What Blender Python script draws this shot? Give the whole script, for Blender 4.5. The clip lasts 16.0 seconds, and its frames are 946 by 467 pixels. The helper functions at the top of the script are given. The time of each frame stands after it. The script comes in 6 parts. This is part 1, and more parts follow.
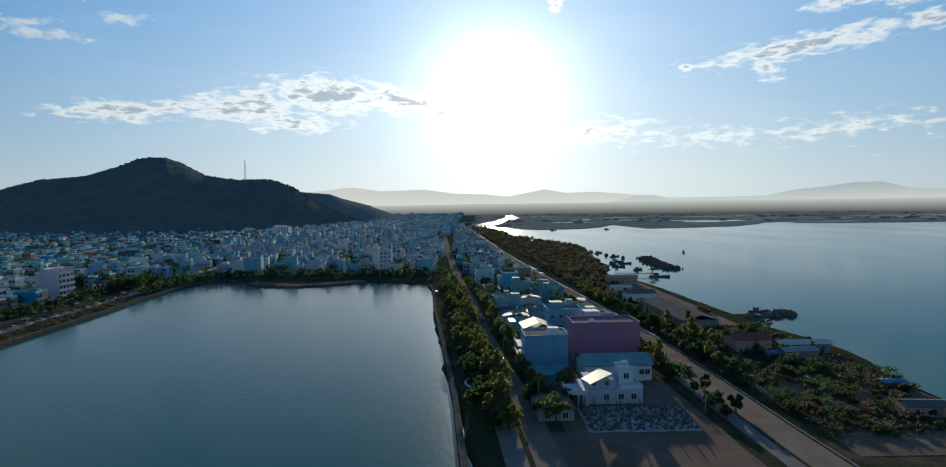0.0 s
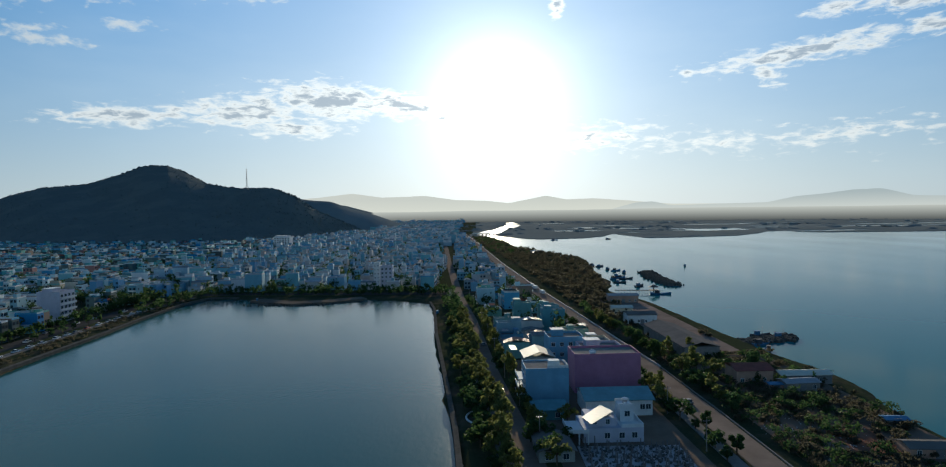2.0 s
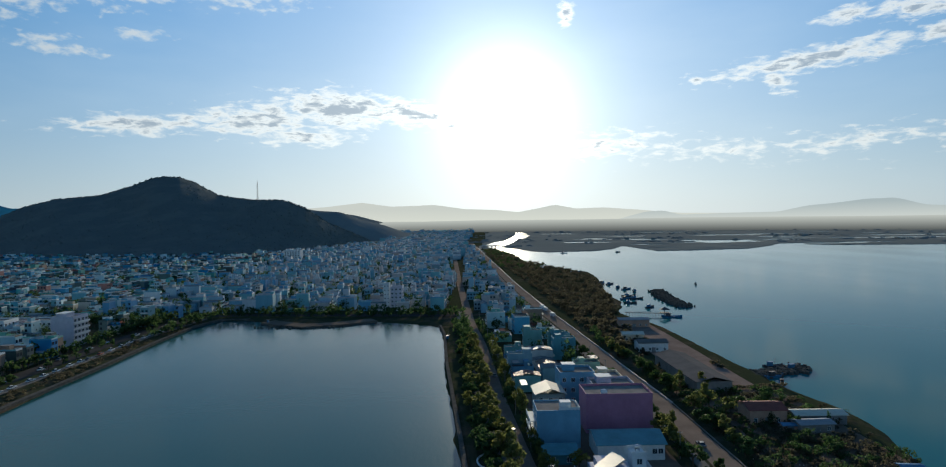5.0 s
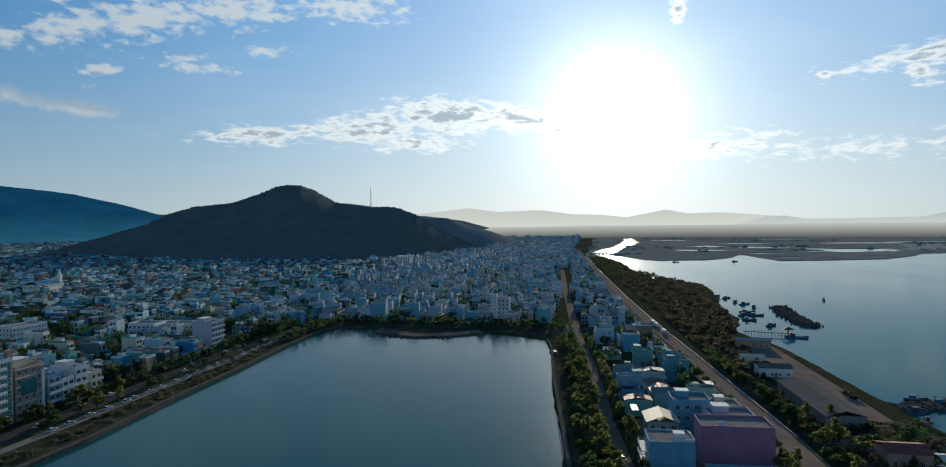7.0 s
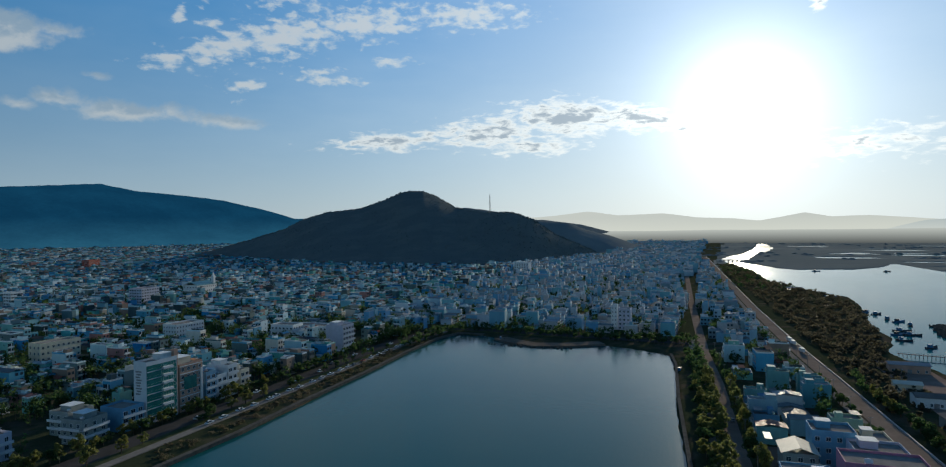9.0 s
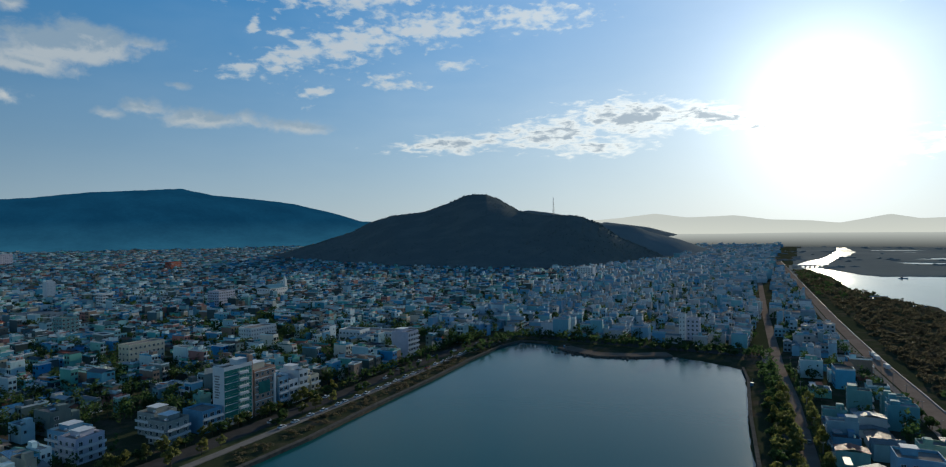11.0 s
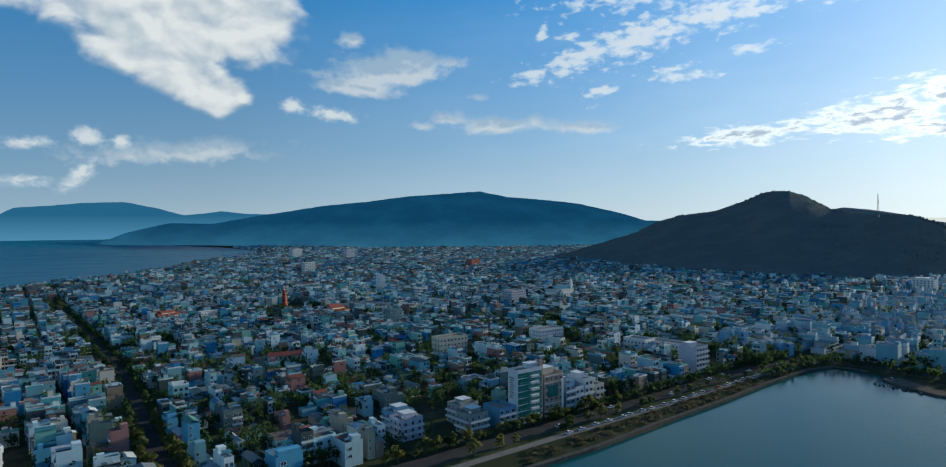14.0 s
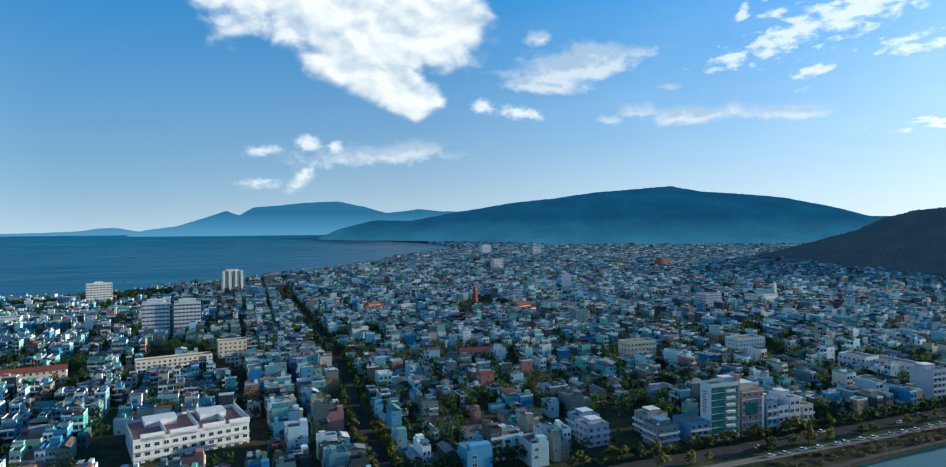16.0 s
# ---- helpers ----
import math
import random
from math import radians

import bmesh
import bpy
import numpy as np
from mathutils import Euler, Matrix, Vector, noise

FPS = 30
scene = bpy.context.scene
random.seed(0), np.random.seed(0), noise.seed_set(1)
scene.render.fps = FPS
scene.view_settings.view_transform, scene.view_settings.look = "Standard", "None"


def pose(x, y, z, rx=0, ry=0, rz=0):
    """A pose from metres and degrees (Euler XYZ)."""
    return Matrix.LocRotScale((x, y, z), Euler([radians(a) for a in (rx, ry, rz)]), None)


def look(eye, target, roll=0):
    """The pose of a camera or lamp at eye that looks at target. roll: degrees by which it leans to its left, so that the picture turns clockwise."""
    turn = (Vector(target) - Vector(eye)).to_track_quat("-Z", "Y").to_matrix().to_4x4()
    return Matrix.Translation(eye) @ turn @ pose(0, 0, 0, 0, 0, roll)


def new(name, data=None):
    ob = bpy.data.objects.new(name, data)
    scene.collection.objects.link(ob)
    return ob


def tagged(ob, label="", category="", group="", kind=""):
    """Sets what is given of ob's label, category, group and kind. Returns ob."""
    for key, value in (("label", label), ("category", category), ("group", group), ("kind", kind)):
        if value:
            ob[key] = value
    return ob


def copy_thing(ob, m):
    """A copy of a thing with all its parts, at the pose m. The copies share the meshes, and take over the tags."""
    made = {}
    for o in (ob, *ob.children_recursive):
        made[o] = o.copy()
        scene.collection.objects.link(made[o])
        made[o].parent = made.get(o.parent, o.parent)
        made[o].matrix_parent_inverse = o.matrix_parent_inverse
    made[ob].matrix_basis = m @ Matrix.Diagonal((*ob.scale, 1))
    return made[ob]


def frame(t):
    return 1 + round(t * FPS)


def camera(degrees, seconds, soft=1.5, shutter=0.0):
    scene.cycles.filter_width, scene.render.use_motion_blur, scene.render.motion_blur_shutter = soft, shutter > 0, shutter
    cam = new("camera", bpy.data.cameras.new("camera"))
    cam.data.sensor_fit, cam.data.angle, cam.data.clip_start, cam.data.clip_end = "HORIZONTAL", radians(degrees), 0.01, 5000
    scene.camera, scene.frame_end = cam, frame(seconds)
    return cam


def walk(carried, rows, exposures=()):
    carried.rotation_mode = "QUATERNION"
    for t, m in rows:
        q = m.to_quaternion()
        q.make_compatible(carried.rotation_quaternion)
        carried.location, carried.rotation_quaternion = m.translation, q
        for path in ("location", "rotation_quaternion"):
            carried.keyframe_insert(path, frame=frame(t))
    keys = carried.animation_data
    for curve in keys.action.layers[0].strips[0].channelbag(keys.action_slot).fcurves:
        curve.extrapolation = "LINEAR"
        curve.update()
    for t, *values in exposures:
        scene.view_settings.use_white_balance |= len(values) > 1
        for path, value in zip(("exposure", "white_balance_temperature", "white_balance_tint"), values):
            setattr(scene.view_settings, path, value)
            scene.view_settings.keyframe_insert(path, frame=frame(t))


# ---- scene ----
cam = camera(74.5, 16.0, soft=1.15)
PATH = [
    (0, (-0.00, -0.00, 56.00), (-0.00, 99.89, 51.37), -0.85),
    (0.5, (-0.03, 0.06, 58.35), (-0.06, 99.96, 53.89), -0.84),
    (1, (0.00, 0.06, 60.60), (-0.10, 99.97, 56.32), -0.83),
    (1.5, (0.12, 0.05, 62.85), (0.01, 99.97, 58.83), -0.81),
    (2, (0.20, 0.08, 64.98), (0.03, 100.01, 61.19), -0.81),
    (2.5, (0.11, 0.21, 67.00), (-0.14, 100.15, 63.45), -0.79),
    (3, (-0.12, 0.35, 68.85), (-0.42, 100.29, 65.54), -0.79),
    (3.2, (-0.18, 0.36, 69.56), (-0.94, 100.30, 66.41), -0.79),
    (5.3, (-0.46, 0.09, 76.86), (-2.46, 100.04, 74.53), -0.78),
    (5.5, (-0.60, -0.09, 77.54), (-3.16, 99.86, 75.37), -0.77),
    (6, (-0.98, -0.54, 79.25), (-6.20, 99.30, 77.21), -0.76),
    (6.5, (-1.26, -1.06, 80.86), (-13.22, 98.20, 79.06), -0.75),
    (7, (-1.41, -1.57, 82.39), (-19.84, 96.71, 80.76), -0.73),
    (7.5, (-1.46, -2.06, 83.84), (-25.60, 94.97, 82.45), -0.73),
    (8, (-1.47, -2.71, 85.13), (-30.32, 93.03, 83.92), -0.71),
    (8.5, (-1.42, -3.39, 86.28), (-34.25, 91.06, 85.21), -0.70),
    (9, (-1.34, -3.95, 87.39), (-37.94, 89.10, 86.48), -0.70),
    (9.2, (-1.30, -4.11, 87.86), (-39.22, 88.42, 87.02), -0.70),
    (11.3, (-1.01, -5.16, 92.89), (-48.47, 82.86, 92.39), -0.70),
    (11.5, (-1.02, -5.27, 93.46), (-49.73, 82.06, 92.94), -0.69),
    (12, (-1.03, -5.51, 94.89), (-53.40, 79.68, 94.39), -0.67),
    (12.5, (-0.96, -5.90, 96.28), (-59.69, 75.04, 95.91), -0.63),
    (13, (-0.60, -6.56, 97.68), (-67.24, 68.00, 97.34), -0.59),
    (13.5, (-0.08, -7.45, 98.97), (-73.89, 60.03, 98.64), -0.54),
    (14, (0.53, -8.37, 100.20), (-79.30, 51.85, 99.86), -0.50),
    (14.5, (1.22, -9.18, 101.42), (-83.42, 44.07, 101.05), -0.47),
    (15, (1.97, -9.68, 102.65), (-86.38, 37.16, 102.18), -0.45),
    (15.5, (2.65, -9.88, 103.85), (-88.85, 30.46, 103.22), -0.43),
    (16, (3.30, -9.95, 104.95), (-90.66, 24.29, 104.19), -0.43),
]
walk(cam, [(t, look(eye, target, roll)) for t, eye, target, roll in PATH],
     exposures=[(0, 0.1, 6260, 5), (5.5, 0.1, 6260, 5), (9, 0.0, 6260, 5), (12.5, 0.02, 6230, 5), (14.5, 0.56, 6120, 5), (16, 0.80, 6060, 5)])

# ------------------------------------------------------------------ light
SUN_AZ, SUN_EL = radians(-2.3), radians(10.1)      # azimuth counts to the left of +y
sun_way = Vector((-math.sin(SUN_AZ) * math.cos(SUN_EL), math.cos(SUN_AZ) * math.cos(SUN_EL), math.sin(SUN_EL)))
sun = new("sun", bpy.data.lights.new("sun", "SUN"))
sun.data.energy, sun.data.angle, sun.data.color = 5.0, radians(0.6), (1.0, 0.84, 0.63)
sun.matrix_world = look(sun_way * 1000, (0, 0, 0))

world = bpy.data.worlds.new("world")
scene.world = world
world.use_nodes = True
wn, wl = world.node_tree.nodes, world.node_tree.links
wn.clear()


def wnode(kind, **kw):
    n = wn.new(kind)
    for k, v in kw.items():
        if k == "op":
            n.operation = v
        elif k == "ins":
            for i, s in enumerate(v):
                if s is None:
                    continue
                if isinstance(s, bpy.types.NodeSocket):
                    wl.new(s, n.inputs[i])
                else:
                    n.inputs[i].default_value = s
    return n


def wmath(op, a, b=0.0, clamp=False):
    n = wnode("ShaderNodeMath", op=op, ins=(a, b))
    n.use_clamp = clamp
    return n.outputs[0]


def wmix(fac, a, b):
    n = wn.new("ShaderNodeMix")
    n.data_type = "RGBA"
    for s, v in ((n.inputs[0], fac), (n.inputs[6], a), (n.inputs[7], b)):
        if isinstance(v, bpy.types.NodeSocket):
            wl.new(v, s)
        else:
            s.default_value = v
    return n.outputs[2]


SKY_GAIN = 0.085
sky = wn.new("ShaderNodeTexSky")
sky.sky_type, sky.sun_disc = "NISHITA", False
sky.sun_elevation, sky.sun_rotation = SUN_EL, radians(2.3)
sky.air_density, sky.dust_density, sky.ozone_density, sky.altitude = 1.0, 0.2, 2.5, 50
coord = wn.new("ShaderNodeTexCoord")
sep = wnode("ShaderNodeSeparateXYZ", ins=(coord.outputs["Generated"],))
dx, dy, dz = sep.outputs
az = wmath("MULTIPLY", wmath("ARCTAN2", wmath("MULTIPLY", dx, -1.0), dy), 57.2958)
el = wmath("MULTIPLY", wmath("ARCSINE", dz), 57.2958)
dome = wnode("ShaderNodeCombineXYZ", ins=(az, el, 0.0)).outputs[0]
# (azimuth, elevation, half width, half height, tilt, weight): the day's clouds, kind by kind
STREAKS = [
    (28.5, 7.9, 6.5, 0.95, -3, 0.95), (20, 8.7, 6.5, 1.6, -4, 1.0), (12.8, 9.8, 6.5, 1.9, 2, 1.2), (6.6, 9.5, 4.6, 1.3, 8, 1.15), (16, 7.3, 5, 0.9, 0, 0.9), (2.6, 8.4, 2.2, 0.6, 0, 0.9),
    (-27.8, 12.2, 9.0, 1.0, -5, 1.0), (-25.2, 10.8, 1.6, 0.9, 40, 0.8), (-36.2, 12.9, 2.4, 0.8, 0, 0.9), (-30.2, 15.2, 2.6, 0.7, -6, 0.8), (-35, 15.0, 4.5, 1.0, 0, 0.9), (-18.9, 11.5, 0.7, 0.4, 0, 0.9),
    (-11, 6.3, 5.5, 1.3, -4, 0.62), (-20, 5.6, 8, 0.9, 3, 0.32), (-30, 5.7, 8, 0.8, -2, 0.40), (-7.7, 17.7, 0.9, 1.1, 0, 1.3),
]
FLOCKS = [
    (47.4, 13.9, 2.6, 0.9, -4, 1.0), (43, 15.3, 4.6, 1.5, -22, 1.05), (38, 16.6, 5.6, 2.2, -15, 1.15), (31, 18.0, 7.0, 1.7, -6, 1.05), (22, 18.7, 7.0, 1.3, 0, 0.95), (41.4, 12.4, 2.2, 0.6, -8, 0.9),
    (28.6, 14.8, 1.9, 0.6, -4, 0.95), (34.4, 13.2, 3.4, 0.6, 0, 0.8), (46.5, 17.5, 0.9, 0.6, -30, 1.5), (44, 17.1, 1.1, 0.5, 0, 0.9), (37.5, 20.5, 9, 1.8, -4, 1.0), (16.8, 18.9, 1.4, 0.6, 0, 1.0),
    (42.0, 11.0, 0.9, 0.35, 0, 0.9), (35, 13.8, 2.2, 0.5, 0, 0.8),
]
HEAPS = [
    (80.5, 18.6, 12.4, 4.8, 10, 2.1), (79.8, 14.2, 8.0, 2.8, 22, 1.9), (75.4, 11.9, 3.3, 2.1, 6, 1.7), (71.8, 18.2, 3.8, 3.3, 0, 1.8), (77, 23, 12, 4.6, 0, 2.1), (90, 19.5, 6.5, 3.6, 10, 0.8),
]
WISPS = [
    (84.8, 7.6, 1.4, 1.0, 0, 1.15), (82.4, 7.4, 0.9, 0.7, 0, 0.95), (88.6, 6.9, 2.0, 0.65, 0, 0.75), (85.2, 4.7, 2.1, 0.9, -42, 0.85), (89.0, 4.1, 2.0, 0.55, 0, 0.65),
    (69.0, 11.0, 1.5, 0.9, 0, 1.0), (65.6, 10.5, 3.2, 0.75, 8, 0.85),
]
GREYS = [
    (60.6, 14.5, 6.2, 2.2, -4, 1.45), (63.7, 16.8, 1.5, 0.9, 0, 1.0), (62.8, 12.9, 4.8, 1.0, 3, 1.15), (54.9, 15.2, 2.6, 0.8, 0, 0.7), (66.4, 14.0, 2.4, 0.7, 0, 0.5),
    (55.0, 10.3, 2.0, 1.0, 0, 1.0), (50.4, 9.6, 5.0, 1.0, -2, 0.95), (43.4, 9.4, 5.0, 0.9, 2, 0.9), (57.4, 9.6, 1.5, 0.5, 0, 0.7), (78, 6.9, 10.0, 1.3, -3, 0.85), (52.5, 12.3, 1.2, 0.4, 0, 0.6),
]


def gathered(rows):
    """How deep inside the nearest cloud of a kind a way of looking lies."""
    best = None
    for a, e, hw, hh, tilt, weight in rows:
        mp = wn.new("ShaderNodeMapping")
        mp.vector_type = "TEXTURE"
        mp.inputs[1].default_value, mp.inputs[2].default_value, mp.inputs[3].default_value = (a, e, 0), (0, 0, radians(tilt)), (hw, hh, 1)
        wl.new(dome, mp.inputs[0])
        far = wnode("ShaderNodeVectorMath", op="LENGTH", ins=(mp.outputs[0],)).outputs[1]
        m = wmath("MULTIPLY", wmath("SUBTRACT", 1.0, far), weight)
        best = m if best is None else wmath("MAXIMUM", best, m)
    return wmath("MAXIMUM", best, -1.2)


def puffs(offset, scale, detail, rough=0.62, warp=0.0):
    mp = wn.new("ShaderNodeMapping")
    mp.inputs[1].default_value, mp.inputs[3].default_value = offset, scale
    wl.new(dome, mp.inputs[0])
    n = wn.new("ShaderNodeTexNoise")
    n.inputs["Scale"].default_value, n.inputs["Detail"].default_value, n.inputs["Roughness"].default_value, n.inputs["Distortion"].default_value = 1.0, detail, rough, warp
    wl.new(mp.outputs[0], n.inputs["Vector"])
    return wmath("SUBTRACT", n.outputs[0], 0.5)


def ramped(v, lo, hi):
    n = wn.new("ShaderNodeMapRange")
    n.interpolation_type = "SMOOTHSTEP"
    n.inputs[1].default_value, n.inputs[2].default_value = lo, hi
    wl.new(v, n.inputs[0])
    return n.outputs[0]


toward = wnode("ShaderNodeVectorMath", op="DOT_PRODUCT", ins=(coord.outputs["Generated"], tuple(sun_way))).outputs[1]
away = wmath("MULTIPLY", wmath("ARCCOSINE", wmath("MINIMUM", toward, 1.0)), 57.2958)
aureole = wmath("ADD", wmath("MULTIPLY", wmath("EXPONENT", wmath("MULTIPLY", away, -0.27)), 1.75),
                wmath("MULTIPLY", wmath("MULTIPLY", wmath("EXPONENT", wmath("MULTIPLY", away, -0.040)), 0.50),
                      wmath("SUBTRACT", 1.0, wmath("MULTIPLY", wmath("MULTIPLY", wmath("SUBTRACT", away, 22.0), 1 / 28.0, True), 0.65))))
broad = puffs((7, 5, 2), (0.05, 0.16, 1), 4)
veil = wmath("MULTIPLY", wmath("ADD", broad, 0.08), 1.5, True)
# streaks: rippled sheets before the sun, thin edges shine, thick parts are grey
cells = puffs((3, 1, 0), (0.62, 1.9, 1), 6, 0.6, 0.35)
thick = wmath("ADD", gathered(STREAKS), wmath("MULTIPLY", cells, 2.9))
streak_cover = ramped(thick, -0.06, 0.70)
thin = wmath("SUBTRACT", 1.0, ramped(thick, 0.50, 1.05))
streak_col = wmix(thin, (0.31, 0.36, 0.42, 1), (0.74, 0.74, 0.72, 1))
# flocks of small puffs
bits = puffs((11, 4, 0), (0.75, 1.5, 1), 5, 0.55, 0.2)
flock = wmath("ADD", gathered(FLOCKS), wmath("MULTIPLY", bits, 3.4))
flock_cover = ramped(flock, 0.02, 0.90)
flock_col = wmix(ramped(flock, 0.5, 1.2), (0.50, 0.55, 0.59, 1), (0.56, 0.565, 0.565, 1))
# heaps: rounded heads lit by the sun from one side, soft and blue-grey where they thin out


def heads_at(da, de):
    return puffs((1 + da * 0.30, 2 + de * 0.42, 0), (0.30, 0.42, 1), 7, 0.46, 0.35)


small = puffs((5, 8, 0), (0.9, 1.3, 1), 5, 0.6, 0.3)
heads = heads_at(0, 0)
heads_sun = heads_at(-0.55, 0.75)
heap_in = wmath("ADD", gathered(HEAPS), wmath("MULTIPLY", small, 0.3))
wisp = wmath("ADD", gathered(WISPS), wmath("ADD", wmath("MULTIPLY", small, 1.5), wmath("MULTIPLY", heads, 0.8)))
wisp_cover = ramped(wisp, -0.02, 0.75)
wisp_col = wmix(ramped(wisp, 0.1, 0.8), (0.42, 0.48, 0.53, 1), (0.56, 0.565, 0.56, 1))
heaped = wmath("ADD", heap_in, wmath("MULTIPLY", heads, 1.9))
heap_cover = ramped(heaped, -0.12, 0.72)
slope = wmath("ADD", 0.70, wmath("MULTIPLY", wmath("SUBTRACT", heads, heads_sun), 2.6))
slope = wmath("SUBTRACT", slope, wmath("MULTIPLY", wmath("SUBTRACT", 0.45, heaped, True), 0.9), True)
heap_col = wmix(slope, (0.27, 0.335, 0.405, 1), (0.60, 0.595, 0.575, 1))
# flat grey heaps with pale upper rims
grey_in = wmath("ADD", gathered(GREYS), wmath("ADD", wmath("MULTIPLY", heads_at(9, 3), 1.5), wmath("MULTIPLY", small, 1.0)))
grey_up = wmath("ADD", gathered([(a, e - 0.45 * hh, hw, hh, tilt, w) for a, e, hw, hh, tilt, w in GREYS]), wmath("ADD", wmath("MULTIPLY", heads_at(9 - 0.3, 3.5), 1.5), wmath("MULTIPLY", puffs((5.2, 8.5, 0), (0.9, 1.3, 1), 5, 0.6, 0.3), 1.0)))
grey_cover = ramped(grey_in, 0.02, 0.75)
grey_col = wmix(ramped(wmath("SUBTRACT", grey_in, grey_up), -0.15, 0.5), (0.48, 0.50, 0.51, 1), (0.27, 0.345, 0.42, 1))
sky_lit = wnode("ShaderNodeVectorMath", op="SCALE", ins=(sky.outputs[0],))
sky_lit.inputs["Scale"].default_value = SKY_GAIN
blue = wmix(wmath("POWER", wmath("MULTIPLY", wmath("MAXIMUM", el, 0.0), 1 / 22.0, True), 0.66), (0.29, 0.465, 0.585, 1), (0.006, 0.215, 0.550, 1))
blue = wmix(wmath("MULTIPLY", wmath("SUBTRACT", el, 20.0), 1 / 35.0, True), blue, (0.008, 0.085, 0.262, 1))
clear = wmix(0.90, sky_lit.outputs[0], blue)
# the sky is deepest a quarter turn from the sun and pales again behind it
dim = wmath("SUBTRACT", 1.0, wmath("MULTIPLY", wmath("MULTIPLY", wmath("SUBTRACT", away, 32.0), 1 / 45.0, True), 0.36))
dim = wmath("ADD", dim, wmath("MULTIPLY", wmath("MULTIPLY", wmath("SUBTRACT", away, 105.0), 1 / 40.0, True), 0.35))
dimmed = wnode("ShaderNodeVectorMath", op="SCALE", ins=(clear,))
wl.new(dim, dimmed.inputs["Scale"])
dimmed = wmix(wmath("MULTIPLY", ramped(away, 100.0, 150.0), 0.65), dimmed.outputs[0], (0.27, 0.37, 0.46, 1))
low = wmath("EXPONENT", wmath("MULTIPLY", wmath("MAXIMUM", el, 0.0), -1 / 6.5))
low = wmath("MULTIPLY", low, wmath("SUBTRACT", 1.0, wmath("MULTIPLY", wmath("SUBTRACT", away, 12.0), 1 / 92.0, True)))
base = wmix(wmath("MULTIPLY", low, 0.72), dimmed, (0.56, 0.55, 0.48, 1))
mist = wmath("EXPONENT", wmath("MULTIPLY", wmath("MAXIMUM", el, 0.0), -1 / 2.6))
base = wmix(wmath("MULTIPLY", mist, 0.48), base, (0.40, 0.45, 0.50, 1))
base = wmix(wmath("MULTIPLY", wmath("MULTIPLY", veil, 0.26), wmath("SUBTRACT", 1.0, wmath("MULTIPLY", wmath("SUBTRACT", away, 35.0), 1 / 40.0, True))), base, (0.50, 0.60, 0.68, 1))
base = wmix(wmath("MULTIPLY", streak_cover, 0.80), base, streak_col)
base = wmix(wmath("MULTIPLY", flock_cover, 0.74), base, flock_col)
base = wmix(wmath("MULTIPLY", grey_cover, 0.78), base, grey_col)
base = wmix(wmath("MULTIPLY", wisp_cover, 0.82), base, wisp_col)
base = wmix(wmath("MULTIPLY", heap_cover, 0.95), base, heap_col)
block = wmath("SUBTRACT", 1.0, wmath("MULTIPLY", wmath("MULTIPLY", streak_cover, wmath("SUBTRACT", 1.0, thin)), 0.55))
glow = wnode("ShaderNodeVectorMath", op="SCALE", ins=((1.0, 0.965, 0.89),))
wl.new(wmath("MULTIPLY", aureole, block), glow.inputs["Scale"])
total = wnode("ShaderNodeVectorMath", op="ADD", ins=(base, glow.outputs[0]))
bg = wn.new("ShaderNodeBackground")
bg.inputs[1].default_value = 1.0
wl.new(total.outputs[0], bg.inputs[0])
wl.new(bg.outputs[0], wn.new("ShaderNodeOutputWorld").inputs[0])


# -------------------------------------------------------------- materials
def material(name, rough=0.8, metal=0.0):
    m = bpy.data.materials.new(name)
    m.use_nodes = True
    b = m.node_tree.nodes["Principled BSDF"]
    b.inputs["Roughness"].default_value, b.inputs["Metallic"].default_value = rough, metal
    b.inputs["Specular IOR Level"].default_value = 0.0 if rough > 0.85 else 0.2 if rough > 0.55 else 0.5
    return m, m.node_tree.nodes, m.node_tree.links, b


def noise_of(nodes, links, scale, detail=4.0, rough=0.6, object_space=True, squash=None):
    n = nodes.new("ShaderNodeTexNoise")
    n.inputs["Scale"].default_value, n.inputs["Detail"].default_value, n.inputs["Roughness"].default_value = scale, detail, rough
    if object_space == "world":
        src = nodes.new("ShaderNodeNewGeometry").outputs["Position"]
    else:
        src = nodes.new("ShaderNodeTexCoord").outputs["Object"]
    if squash:
        mp = nodes.new("ShaderNodeMapping")
        mp.inputs[3].default_value = squash
        links.new(src, mp.inputs[0])
        src = mp.outputs[0]
    links.new(src, n.inputs["Vector"])
    return n.outputs[0]


def ramp_of(nodes, links, fac, stops, constant=False):
    r = nodes.new("ShaderNodeValToRGB")
    cr = r.color_ramp
    if constant:
        cr.interpolation = "CONSTANT"
    while len(cr.elements) < len(stops):
        cr.elements.new(1.0)
    for e, (p, c) in zip(cr.elements, stops):
        e.position, e.color = p, (*c, 1)
    links.new(fac, r.inputs[0])
    return r.outputs[0]


def mix_of(nodes, links, fac, a, b, mode="MIX"):
    n = nodes.new("ShaderNodeMix")
    n.data_type, n.blend_type = "RGBA", mode
    for s, v in ((n.inputs[0], fac), (n.inputs[6], a), (n.inputs[7], b)):
        if isinstance(v, bpy.types.NodeSocket):
            links.new(v, s)
        else:
            s.default_value = v if not isinstance(v, tuple) or len(v) == 4 else (*v, 1)
    return n.outputs[2]


def bump_of(nodes, links, bsdf, height, strength, dist):
    b = nodes.new("ShaderNodeBump")
    b.inputs["Strength"].default_value, b.inputs["Distance"].default_value = strength, dist
    links.new(height, b.inputs["Height"])
    links.new(b.outputs[0], bsdf.inputs["Normal"])


